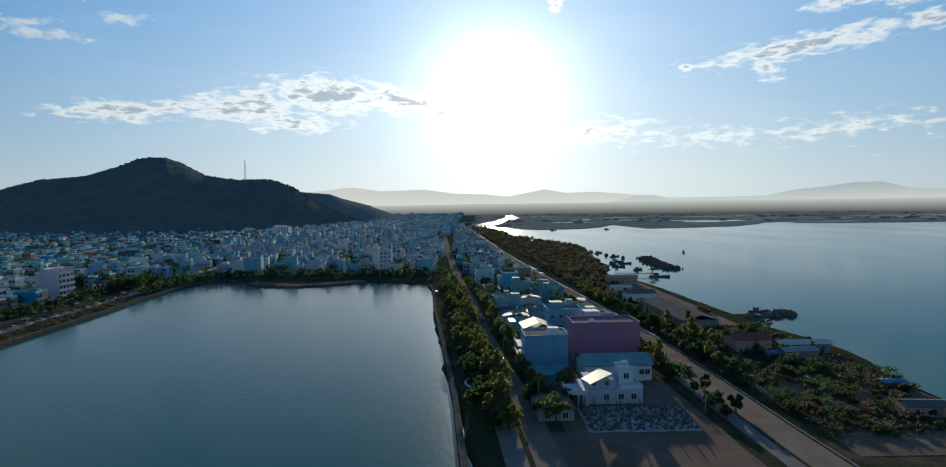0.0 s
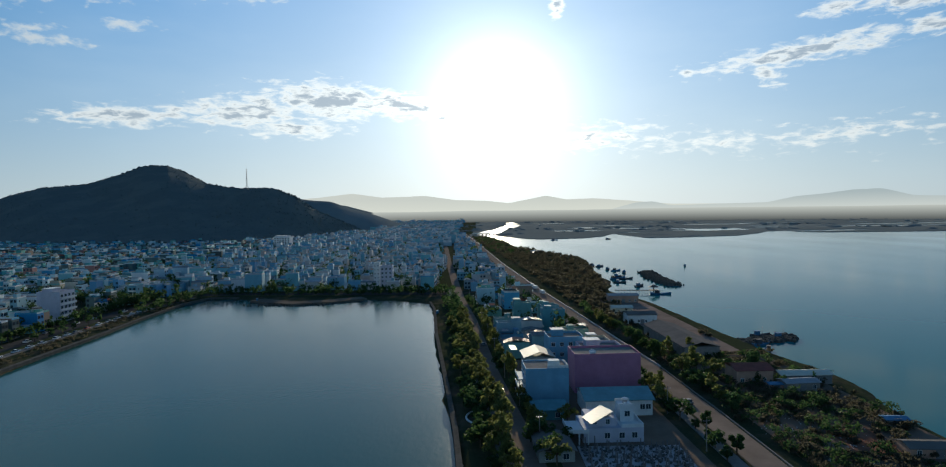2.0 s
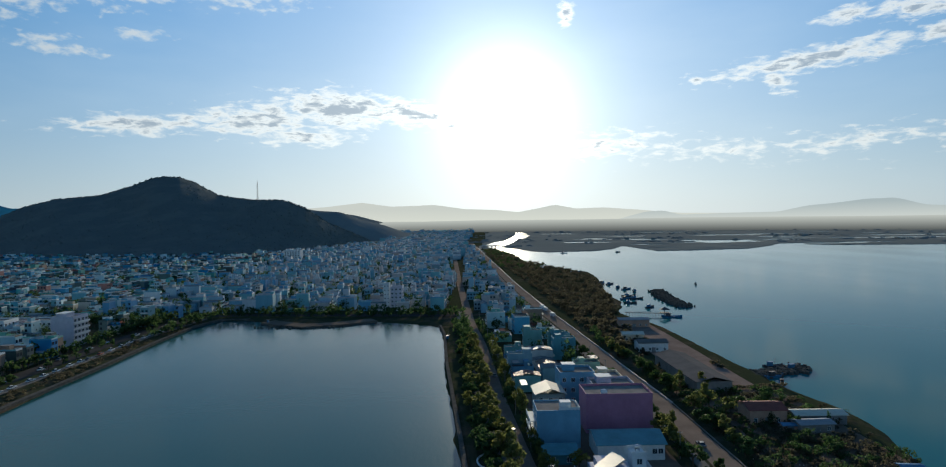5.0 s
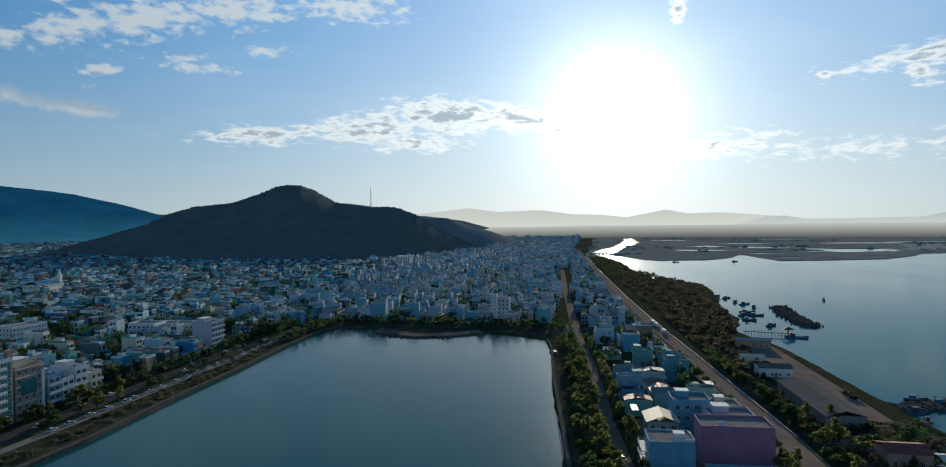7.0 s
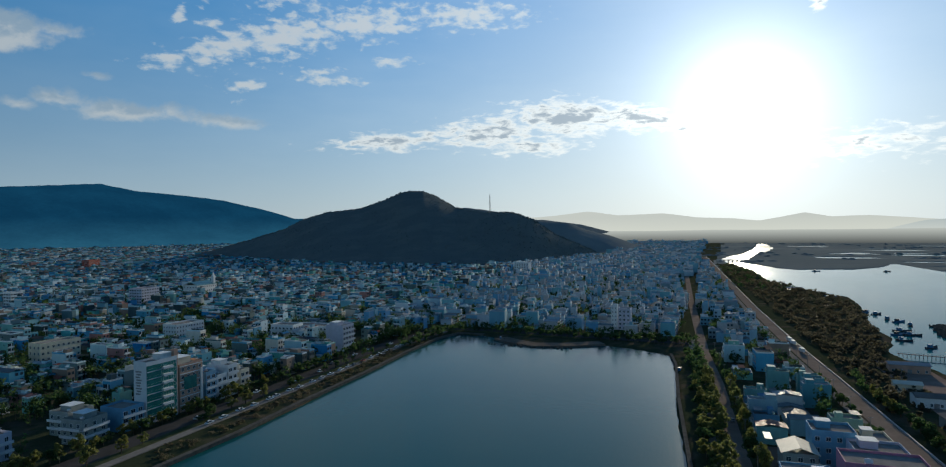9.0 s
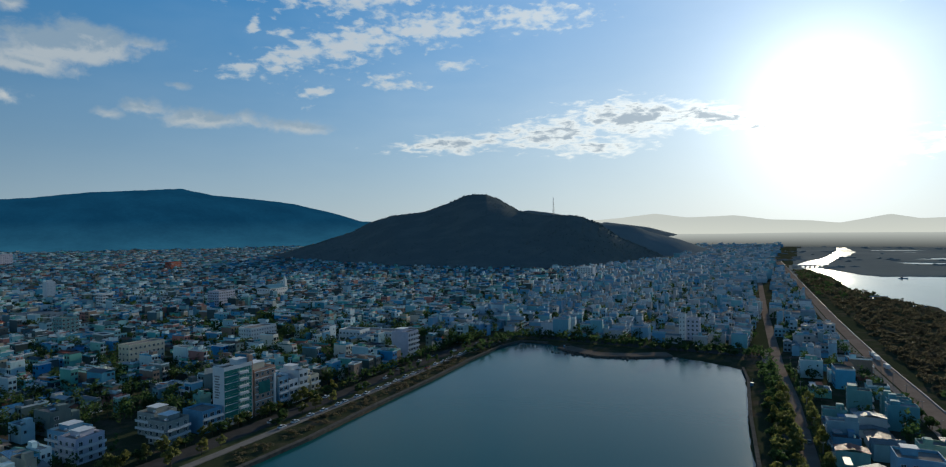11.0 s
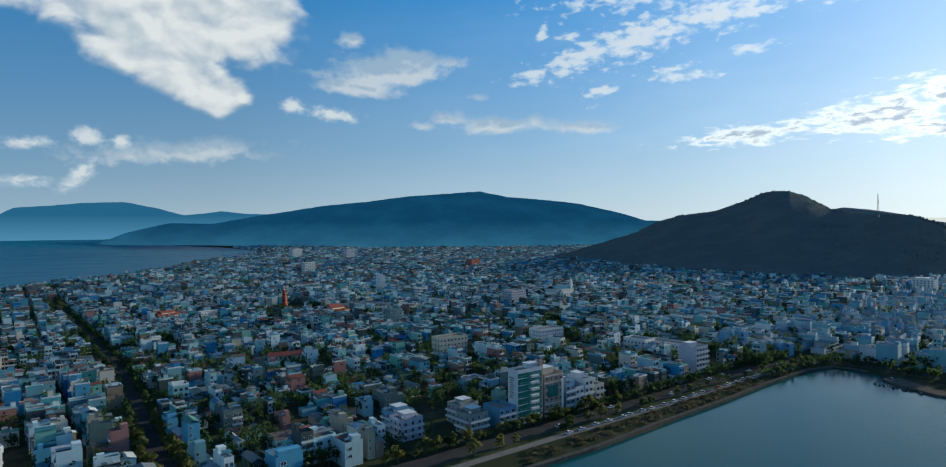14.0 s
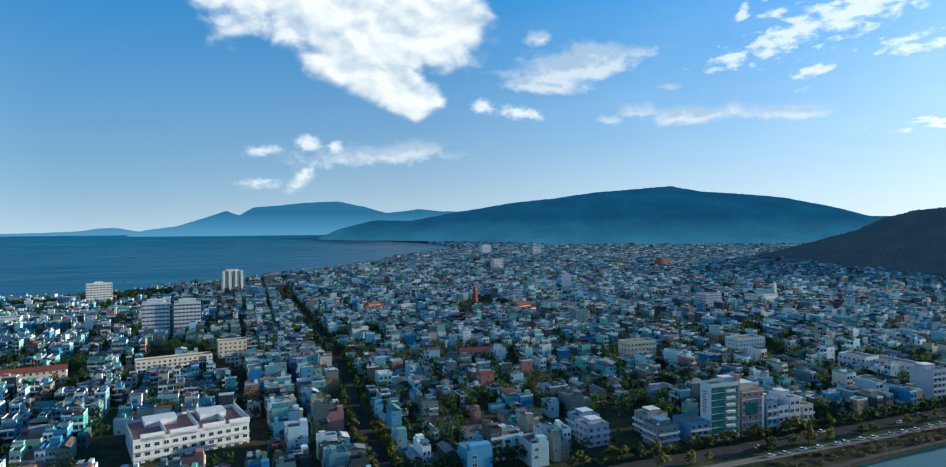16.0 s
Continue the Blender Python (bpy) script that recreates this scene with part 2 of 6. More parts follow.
def plain(name, color, rough=0.8, metal=0.0, scale=0.6, spread=0.25, bump=0.0, space="world"):
    """Paint, concrete, metal and the like: one colour with stains at two scales."""
    m, n, l, b = material(name, rough, metal)
    dark = tuple(c * (1 - spread) for c in color)
    light = tuple(min(1, c * (1 + spread * 0.6)) for c in color)
    big = ramp_of(n, l, noise_of(n, l, scale, 5, 0.65, space), [(0.3, dark), (0.7, light)])
    grain = noise_of(n, l, scale * 9, 3, 0.6, space)
    l.new(mix_of(n, l, 0.25, big, mix_of(n, l, grain, dark, light)), b.inputs["Base Color"])
    if bump:
        bump_of(n, l, b, grain, bump, 0.05)
    return m


def palette(name, colors, island, rough=0.8, metal=0.0, stain=0.3, ribs=0.0):
    """One colour out of a list for every house or every roof; with no list, the object's own colour."""
    m, n, l, b = material(name, rough, metal)
    if colors is None:
        col = n.new("ShaderNodeObjectInfo").outputs["Color"]
    else:
        pick = n.new("ShaderNodeNewGeometry").outputs["Random Per Island"] if island else n.new("ShaderNodeObjectInfo").outputs["Random"]
        col = ramp_of(n, l, pick, [(i / len(colors), c) for i, c in enumerate(colors)], True)
    streak = ramp_of(n, l, noise_of(n, l, 0.45, 5, 0.7, "world", (1, 1, 0.35)), [(0.35, (0.55, 0.55, 0.56)), (0.62, (1, 1, 1))])
    col = mix_of(n, l, stain, col, mix_of(n, l, 1.0, col, streak, "MULTIPLY"))
    l.new(col, b.inputs["Base Color"])
    if ribs:
        w = n.new("ShaderNodeTexWave")
        w.inputs["Scale"].default_value = 2.0
        l.new(n.new("ShaderNodeTexCoord").outputs["Object"], w.inputs["Vector"])
        bump_of(n, l, b, w.outputs[1], ribs, 0.05)
    return m


WALLS = [(0.40, 0.56, 0.59), (0.19, 0.42, 0.46), (0.08, 0.31, 0.41), (0.40, 0.36, 0.28), (0.11, 0.20, 0.22), (0.09, 0.37, 0.39), (0.60, 0.73, 0.74), (0.06, 0.10, 0.11),
         (0.09, 0.34, 0.51), (0.24, 0.18, 0.14), (0.52, 0.67, 0.70), (0.12, 0.38, 0.32), (0.09, 0.15, 0.15), (0.28, 0.47, 0.53), (0.03, 0.22, 0.45), (0.47, 0.66, 0.71),
         (0.04, 0.07, 0.07), (0.15, 0.33, 0.38), (0.64, 0.75, 0.75), (0.05, 0.24, 0.39), (0.13, 0.18, 0.17), (0.19, 0.43, 0.38), (0.07, 0.09, 0.09), (0.60, 0.57, 0.49), (0.34, 0.17, 0.15)]
# north town: haze painted in as paler, lower-contrast wall and roof colours
NORTH_HAZE_WALLS = [(0.32, 0.46, 0.54), (0.22, 0.40, 0.51), (0.51, 0.56, 0.59), (0.18, 0.38, 0.46), (0.41, 0.38, 0.35), (0.58, 0.64, 0.66), (0.20, 0.29, 0.33), (0.19, 0.42, 0.46), (0.46, 0.45, 0.44), (0.13, 0.33, 0.50)]
NORTH_HAZE_ROOFS = [(0.20, 0.25, 0.28), (0.29, 0.31, 0.32), (0.14, 0.26, 0.31), (0.28, 0.23, 0.19), (0.34, 0.37, 0.40), (0.18, 0.22, 0.24)]
ROOFS = [(0.09, 0.13, 0.15), (0.17, 0.20, 0.21), (0.05, 0.19, 0.23), (0.20, 0.08, 0.06), (0.28, 0.32, 0.33), (0.05, 0.16, 0.29),
         (0.07, 0.21, 0.18), (0.14, 0.11, 0.09), (0.42, 0.46, 0.47), (0.06, 0.07, 0.08), (0.13, 0.16, 0.17), (0.23, 0.085, 0.065)]
DECKS = [(0.10, 0.115, 0.12), (0.15, 0.165, 0.17), (0.22, 0.235, 0.24), (0.16, 0.10, 0.085), (0.08, 0.095, 0.105), (0.28, 0.30, 0.31)]
TEALS = [(0.10, 0.28, 0.33), (0.08, 0.23, 0.40), (0.16, 0.36, 0.36), (0.10, 0.22, 0.33), (0.20, 0.32, 0.38), (0.22, 0.35, 0.29), (0.46, 0.48, 0.48), (0.14, 0.30, 0.30)]
M = {}
M["wall"] = palette("house_wall_paint", None, False, 0.85)
M["walls"] = palette("district_wall_paint", WALLS, True, 0.85)
M["north_walls"] = palette("north_town_wall_paint", NORTH_HAZE_WALLS, True, 0.85)
M["north_roofs"] = palette("north_town_sheet_roof", NORTH_HAZE_ROOFS, True, 0.9, 0.0, 0.5)
M["roof"] = palette("sheet_roof", ROOFS, False, 0.65, 0.0, 0.5, 0.6)
M["roofs"] = palette("district_sheet_roof", ROOFS, True, 0.9, 0.0, 0.5)
M["deck"] = palette("roof_deck", DECKS, False, 0.9, 0, 0.5)
M["decks"] = palette("district_roof_deck", DECKS, True, 0.9, 0, 0.5)
M["glass"] = plain("window_glass", (0.035, 0.05, 0.06), 0.12, 0, 0.3, 0.4)
M["dark"] = plain("shaded_opening", (0.05, 0.055, 0.06), 0.5, 0, 0.3, 0.4)
M["white"] = plain("white_render", (0.56, 0.60, 0.61), 0.8, 0, 0.5, 0.12)
M["trim"] = plain("pale_trim", (0.60, 0.64, 0.64), 0.8, 0, 0.8, 0.2)
# north trim, toned down to carry the same painted haze
M["north_trim"] = plain("dull_trim", (0.36, 0.40, 0.43), 0.85, 0, 0.8, 0.2)
M["concrete"] = plain("weathered_concrete", (0.24, 0.225, 0.205), 0.9, 0, 0.35, 0.3, 0.3)
M["asphalt"] = plain("dusty_asphalt", (0.06, 0.058, 0.055), 0.9, 0, 0.12, 0.35, 0.2)
M["paving"] = plain("promenade_paving", (0.20, 0.185, 0.165), 0.9, 0, 0.3, 0.3, 0.2)
M["sandroad"] = plain("sandy_road", (0.225, 0.178, 0.142), 0.95, 0, 0.08, 0.35, 0.3)
M["steel"] = plain("stainless_steel", (0.62, 0.63, 0.64), 0.28, 1.0, 1.0, 0.1)
M["iron"] = plain("painted_iron", (0.20, 0.21, 0.22), 0.5, 0.4, 1.0, 0.3)
M["bark"] = plain("bark", (0.12, 0.09, 0.06), 0.95, 0, 1.5, 0.4, 0.6)
M["blue"] = plain("blue_render", (0.14, 0.31, 0.44), 0.85, 0, 0.25, 0.22)
M["pink"] = plain("lilac_pink_render", (0.36, 0.165, 0.25), 0.85, 0, 0.25, 0.2)
M["lilac"] = plain("pale_lilac_render", (0.42, 0.44, 0.52), 0.85, 0, 0.3, 0.2)
M["teal"] = plain("teal_sheet", (0.07, 0.22, 0.25), 0.5, 0.2, 0.3, 0.3)
M["cream"] = plain("cream_render", (0.58, 0.53, 0.40), 0.85, 0, 0.3, 0.18)
M["green_glass"] = plain("green_tinted_glazing", (0.04, 0.20, 0.17), 0.15, 0.1, 0.4, 0.4)
M["cream_sheet"] = plain("glossy_cream_sheet", (0.55, 0.50, 0.38), 0.5, 0, 0.5, 0.12)
M["site"] = plain("pale_building_rubble", (0.36, 0.34, 0.34), 0.95, 0, 0.5, 0.5, 0.4)
M["red_earth"] = plain("reddish_bare_earth", (0.20, 0.105, 0.072), 0.95, 0, 0.15, 0.35, 0.3)
M["slate_sheet"] = plain("blue_grey_sheet", (0.07, 0.115, 0.15), 0.8, 0, 0.2, 0.3)
M["rust_deck"] = plain("red_brown_deck", (0.40, 0.19, 0.15), 0.9, 0, 0.3, 0.3)
M["brown"] = plain("tan_brown_render", (0.42, 0.27, 0.20), 0.85, 0, 0.3, 0.25)
M["red"] = plain("faded_red_tile", (0.20, 0.06, 0.045), 0.8, 0, 0.4, 0.3)
M["redpaint"] = plain("red_orange_paint", (0.36, 0.09, 0.055), 0.7, 0, 0.4, 0.2)
M["wood"] = plain("tarred_boat_timber", (0.07, 0.07, 0.075), 0.7, 0, 0.6, 0.4)
M["boatblue"] = plain("boat_blue_paint", (0.05, 0.16, 0.28), 0.6, 0, 0.6, 0.3)
M["paleroof"] = plain("pale_sheet_roof", (0.50, 0.47, 0.38), 0.6, 0, 0.5, 0.15)
M["stone"] = plain("rip_rap_stone", (0.105, 0.10, 0.088), 0.95, 0, 0.4, 0.45, 0.8)
M["yard"] = plain("gravel_yard", (0.23, 0.175, 0.145), 0.95, 0, 0.07, 0.4, 0.4)
M["verge"] = plain("rough_grass", (0.068, 0.078, 0.038), 0.95, 0, 0.25, 0.5, 0.6)
M["post"] = plain("pale_cast_concrete", (0.46, 0.44, 0.43), 0.85, 0, 0.6, 0.2)
M["dark_post"] = plain("grey_cast_concrete", (0.17, 0.155, 0.15), 0.9, 0, 0.6, 0.3)
M["villa"] = plain("grey_olive_render", (0.26, 0.29, 0.27), 0.85, 0, 0.3, 0.25)
M["tin"] = plain("grey_sheet_roof", (0.15, 0.14, 0.13), 0.95, 0, 0.15, 0.25)
M["earth"] = plain("trodden_brown_earth", (0.175, 0.130, 0.098), 0.95, 0, 0.06, 0.45, 0.4)
M["silt"] = plain("silty_bank", (0.15, 0.125, 0.10), 0.95, 0, 0.1, 0.35, 0.3)


def leaves(name, c1, c2):
    m, n, l, b = material(name, 0.75)
    pick = n.new("ShaderNodeNewGeometry").outputs["Random Per Island"]
    tree = n.new("ShaderNodeObjectInfo").outputs["Random"]
    col = mix_of(n, l, pick, c1, c2)
    col = mix_of(n, l, tree, col, mix_of(n, l, 1.0, col, (0.88, 0.82, 0.68), "MULTIPLY"))
    l.new(col, b.inputs["Base Color"])
    t = n.new("ShaderNodeBsdfTranslucent")
    l.new(col, t.inputs[0])
    x = n.new("ShaderNodeMixShader")
    x.inputs[0].default_value = 0.6
    l.new(b.outputs[0], x.inputs[1]), l.new(t.outputs[0], x.inputs[2])
    l.new(x.outputs[0], n["Material Output"].inputs[0])
    return m


M["leaf"] = leaves("street_tree_leaf", (0.105, 0.132, 0.042), (0.195, 0.212, 0.070))
M["leaf2"] = leaves("dusty_leaf", (0.030, 0.066, 0.024), (0.062, 0.112, 0.040))
M["leaf3"] = leaves("dry_brown_scrub_leaf", (0.074, 0.074, 0.054), (0.102, 0.098, 0.072))


def ground_material():
    m, n, l, b = material("earth_and_scrub", 0.95)
    big = noise_of(n, l, 0.012, 6, 0.6, "world")
    mid = noise_of(n, l, 0.09, 6, 0.65, "world")
    grain = noise_of(n, l, 1.1, 4, 0.6, "world")
    soil = mix_of(n, l, mid, (0.070, 0.054, 0.040), (0.14, 0.106, 0.078))
    scrub = mix_of(n, l, grain, (0.022, 0.032, 0.018), (0.06, 0.065, 0.035))
    where = ramp_of(n, l, mix_of(n, l, 0.5, big, mid), [(0.38, (0, 0, 0)), (0.50, (1, 1, 1))])
    l.new(mix_of(n, l, where, soil, scrub), b.inputs["Base Color"])
    bump_of(n, l, b, grain, 0.5, 0.3)
    return m


def forest_material(name, c1, c2, c3, scale, relief=0.6):
    m, n, l, b = material(name, 0.95)
    big = noise_of(n, l, scale * 0.12, 5, 0.6, "world")
    fine = noise_of(n, l, scale, 5, 0.7, "world")
    col = mix_of(n, l, fine, c1, c2)
    patch = ramp_of(n, l, big, [(0.45, (0, 0, 0)), (0.62, (1, 1, 1))])
    l.new(mix_of(n, l, patch, col, mix_of(n, l, fine, c2, c3)), b.inputs["Base Color"])
    if relief:
        bump_of(n, l, b, fine, relief, 3.0)
    return m


def water_material(name, deep_, pale, spec, wave, rough):
    m, n, l, b = material(name, 0.12)
    tone = noise_of(n, l, 0.006, 4, 0.6, "world", (1, 0.4, 1))
    l.new(mix_of(n, l, tone, deep_, pale), b.inputs["Base Color"])
    b.inputs["IOR"].default_value, b.inputs["Specular IOR Level"].default_value = 1.33, spec
    a = noise_of(n, l, 0.55, 4, 0.6, "world", (1, 0.6, 1))
    c = noise_of(n, l, 0.05, 3, 0.6, "world", (1, 0.35, 1))
    bump_of(n, l, b, mix_of(n, l, 0.35, a, c), wave, wave)
    lo, hi = rough
    rr = ramp_of(n, l, noise_of(n, l, 0.011, 4, 0.6, "world", (1, 0.25, 1)), [(0.3, (lo, lo, lo)), (0.7, (hi, hi, hi))])
    l.new(rr, b.inputs["Roughness"])
    return m


M["ground"] = ground_material()
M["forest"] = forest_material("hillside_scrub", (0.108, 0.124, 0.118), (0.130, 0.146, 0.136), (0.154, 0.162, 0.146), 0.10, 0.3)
M["water"] = water_material("lagoon_and_sea_water", (0.012, 0.122, 0.138), (0.020, 0.146, 0.160), 0.05, 0.07, (0.07, 0.13))
M["sea"] = water_material("deep_blue_bay_water", (0.001, 0.100, 0.178), (0.003, 0.130, 0.212), 0.03, 0.6, (0.25, 0.4))
M["lake"] = water_material("still_lake_water", (0.006, 0.064, 0.068), (0.010, 0.086, 0.088), 0.19, 0.30, (0.12, 0.20))
# base colours lifted to paint haze into the distant woods and plain
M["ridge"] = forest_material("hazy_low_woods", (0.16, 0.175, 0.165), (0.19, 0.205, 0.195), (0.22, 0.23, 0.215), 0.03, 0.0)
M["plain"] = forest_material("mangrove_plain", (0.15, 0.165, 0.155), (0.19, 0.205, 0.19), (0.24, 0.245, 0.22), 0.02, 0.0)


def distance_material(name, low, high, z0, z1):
    """Ranges beyond the plain: a plain glowing backdrop of the hazy distance, haze painted as emission by height."""
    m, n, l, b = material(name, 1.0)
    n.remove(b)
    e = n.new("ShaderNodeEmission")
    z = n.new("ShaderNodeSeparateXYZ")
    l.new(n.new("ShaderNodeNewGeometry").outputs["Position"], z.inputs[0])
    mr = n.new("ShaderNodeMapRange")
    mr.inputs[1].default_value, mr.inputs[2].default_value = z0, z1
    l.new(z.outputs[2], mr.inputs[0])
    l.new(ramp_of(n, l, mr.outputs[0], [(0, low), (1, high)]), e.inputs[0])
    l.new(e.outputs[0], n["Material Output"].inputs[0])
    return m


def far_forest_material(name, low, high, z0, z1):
    """A forested range kilometres off: a plain glowing backdrop, haze painted paler towards its misty foot, with faint
    folds.
    """
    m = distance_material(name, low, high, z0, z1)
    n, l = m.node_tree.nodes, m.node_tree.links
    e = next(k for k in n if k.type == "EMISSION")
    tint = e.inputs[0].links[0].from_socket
    # shading of folds and tree cover multiplied into the emission
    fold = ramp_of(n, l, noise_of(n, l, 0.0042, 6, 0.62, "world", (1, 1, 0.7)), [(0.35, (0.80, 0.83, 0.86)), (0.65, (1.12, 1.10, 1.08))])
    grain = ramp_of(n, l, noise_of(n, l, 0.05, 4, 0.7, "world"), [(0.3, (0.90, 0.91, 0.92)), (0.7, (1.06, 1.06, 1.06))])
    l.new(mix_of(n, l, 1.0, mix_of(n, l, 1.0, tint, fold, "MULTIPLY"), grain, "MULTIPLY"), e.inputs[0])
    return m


# forest range glowing in its haze colours, mist painted at the foot
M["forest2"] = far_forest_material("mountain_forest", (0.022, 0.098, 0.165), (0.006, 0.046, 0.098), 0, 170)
# haze tones painted as glow, from foot to crest
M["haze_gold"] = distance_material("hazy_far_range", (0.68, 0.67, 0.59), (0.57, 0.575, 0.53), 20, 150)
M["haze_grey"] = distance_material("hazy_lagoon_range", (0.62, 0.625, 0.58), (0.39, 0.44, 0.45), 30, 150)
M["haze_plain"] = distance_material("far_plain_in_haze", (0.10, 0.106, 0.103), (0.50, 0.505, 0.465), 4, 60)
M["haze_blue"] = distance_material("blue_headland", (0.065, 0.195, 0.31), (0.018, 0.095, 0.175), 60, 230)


# ---------------------------------------------------------------- helpers
def mesh_of(name, verts, faces, mats, index=None, smooth=False):
    me = bpy.data.meshes.new(name)
    me.from_pydata(verts, [], faces)
    for mt in mats:
        me.materials.append(mt)
    if index is not None:
        me.polygons.foreach_set("material_index", index)
    if smooth:
        me.polygons.foreach_set("use_smooth", [True] * len(me.polygons))
    me.update()
    return me


class Shape:
    """A mesh in the making: boxes, prisms, tubes and leaves in one list."""

    def __init__(self):
        self.v, self.f, self.i = [], [], []

    def face(self, pts, mat=0):
        n = len(self.v)
        self.v.extend(pts)
        self.f.append(tuple(range(n, n + len(pts))))
        self.i.append(mat)

    def box(self, x0, y0, z0, x1, y1, z1, mat=0, top=None, bottom=False):
        n = len(self.v)
        self.v.extend([(x0, y0, z0), (x1, y0, z0), (x1, y1, z0), (x0, y1, z0), (x0, y0, z1), (x1, y0, z1), (x1, y1, z1), (x0, y1, z1)])
        self.f.extend([(n, n + 1, n + 5, n + 4), (n + 1, n + 2, n + 6, n + 5), (n + 2, n + 3, n + 7, n + 6), (n + 3, n, n + 4, n + 7), (n + 4, n + 5, n + 6, n + 7)])
        self.i.extend([mat] * 4 + [mat if top is None else top])
        if bottom:
            self.f.append((n + 3, n + 2, n + 1, n))
            self.i.append(mat)
        return self

    def tube(self, p, q, r0, r1, sides=6, mat=0, cap=True):
        p, q = Vector(p), Vector(q)
        d = (q - p).normalized()
        a = d.orthogonal().normalized()
        b = d.cross(a)
        n = len(self.v)
        for c, r in ((p, r0), (q, r1)):
            for k in range(sides):
                w = 2 * math.pi * k / sides
                self.v.append(tuple(c + a * (r * math.cos(w)) + b * (r * math.sin(w))))
        for k in range(sides):
            j = (k + 1) % sides
            self.f.append((n + k, n + j, n + sides + j, n + sides + k))
            self.i.append(mat)
        if cap:
            self.f.append(tuple(n + sides + k for k in range(sides)))
            self.i.append(mat)
            self.f.append(tuple(n + sides - 1 - k for k in range(sides)))
            self.i.append(mat)
        return self

    def gable(self, x0, y0, x1, y1, z, rise, over=0.4, along="y", mat=0):
        """A pitched sheet roof with thickness, its ridge along x or y."""
        x0, y0, x1, y1 = x0 - over, y0 - over, x1 + over, y1 + over
        th = 0.15
        n = len(self.v)
        if along == "y":
            xm = (x0 + x1) / 2
            prof = [(x0, z), (xm, z + rise), (x1, z), (x1, z - th), (xm, z + rise - th), (x0, z - th)]
            self.v.extend([(px, y0, pz) for px, pz in prof] + [(px, y1, pz) for px, pz in prof])
        else:
            ym = (y0 + y1) / 2
            prof = [(y0, z), (ym, z + rise), (y1, z), (y1, z - th), (ym, z + rise - th), (y0, z - th)]
            self.v.extend([(x1, py, pz) for py, pz in prof] + [(x0, py, pz) for py, pz in prof])
        for k in range(6):
            j = (k + 1) % 6
            self.f.append((n + k, n + 6 + k, n + 6 + j, n + j))
            self.i.append(mat)
        self.f.extend([tuple(n + k for k in range(6)), tuple(n + 11 - k for k in range(6))])
        self.i.extend([mat, mat])
        return self

    def mesh(self, name, *mats, smooth=False):
        return mesh_of(name, self.v, self.f, mats, self.i, smooth)


def part(name, shape, mats, parent, label="", at=None):
    """Links a shape (or a ready mesh) as ONE mesh object under a thing or under a part."""
    me = shape if isinstance(shape, bpy.types.Mesh) else shape.mesh(name, *(mats if isinstance(mats, (list, tuple)) else [mats]))
    ob = new(name, me)
    ob.parent = parent
    if at is not None:
        ob.location = at
    if label:
        ob["label"] = label
    return ob


def thing(name, label, category, m=None, group="", kind=""):
    ob = new(name)
    if m is not None:
        ob.matrix_world = m
    return tagged(ob, label, category, group, kind)


def hashed(ix, iy, seed):
    h = (ix.astype(np.int64) * 374761393 + iy.astype(np.int64) * 668265263 + seed * 982451653) & 0x7FFFFFFF
    h = ((h ^ (h >> 13)) * 1274126177) & 0x7FFFFFFF
    return ((h ^ (h >> 16)) & 0xFFFF) / 65535.0


def vnoise(x, y, size, seed=0, octaves=4):
    total, amp, norm = 0.0, 1.0, 0.0
    for o in range(octaves):
        u, v = x / size, y / size
        i, j = np.floor(u), np.floor(v)
        fu, fv = u - i, v - j
        fu, fv = fu * fu * (3 - 2 * fu), fv * fv * (3 - 2 * fv)
        a, b = hashed(i, j, seed + o), hashed(i + 1, j, seed + o)
        c, d = hashed(i, j + 1, seed + o), hashed(i + 1, j + 1, seed + o)
        total = total + amp * ((a * (1 - fu) + b * fu) * (1 - fv) + (c * (1 - fu) + d * fu) * fv)
        norm, amp, size = norm + amp, amp * 0.5, size * 0.5
    return total / norm


def inside(px, py, poly):
    res = np.zeros(np.shape(px), bool)
    for (x0, y0), (x1, y1) in zip(poly, poly[1:] + poly[:1]):
        if y0 == y1:
            continue
        cross = (y0 > py) != (y1 > py)
        res ^= cross & (px < (x1 - x0) * (py - y0) / (y1 - y0) + x0)
    return res


def edge_distance(px, py, poly):
    best = np.full(np.shape(px), 1e9)
    for (x0, y0), (x1, y1) in zip(poly, poly[1:] + poly[:1]):
        ex, ey = x1 - x0, y1 - y0
        t = np.clip(((px - x0) * ex + (py - y0) * ey) / (ex * ex + ey * ey), 0, 1)
        best = np.minimum(best, np.hypot(px - x0 - t * ex, py - y0 - t * ey))
    return best


# ---------------------------------------------------- the lie of the land
LAKE = [(-196, 30), (-192, 205), (-196, 255), (-199, 320), (-204, 380), (-206, 440), (-199, 466), (-178, 466), (-158, 456), (-150, 441),
        (-128, 432), (-104, 439), (-80, 455), (-54, 447), (-32, 430), (-27, 400), (-21, 320), (-11, 220), (-7, 178), (0, 120), (6, 30)]
TOWN_BANK = [(170, -900), (150, 60), (129, 167), (131, 190), (136, 215), (137, 240), (131, 268), (129, 300), (125, 356), (121, 420), (108, 470),
          (105, 490), (113, 512), (121, 552), (117, 614), (123, 645), (138, 745), (142, 842), (122, 880), (100, 950), (72, 1040), (63, 1213),
          (57, 1319), (33, 1423), (18, 1546), (6, 1677), (31, 1870), (69, 1994), (115, 2389), (143, 2702), (150, 2940)]
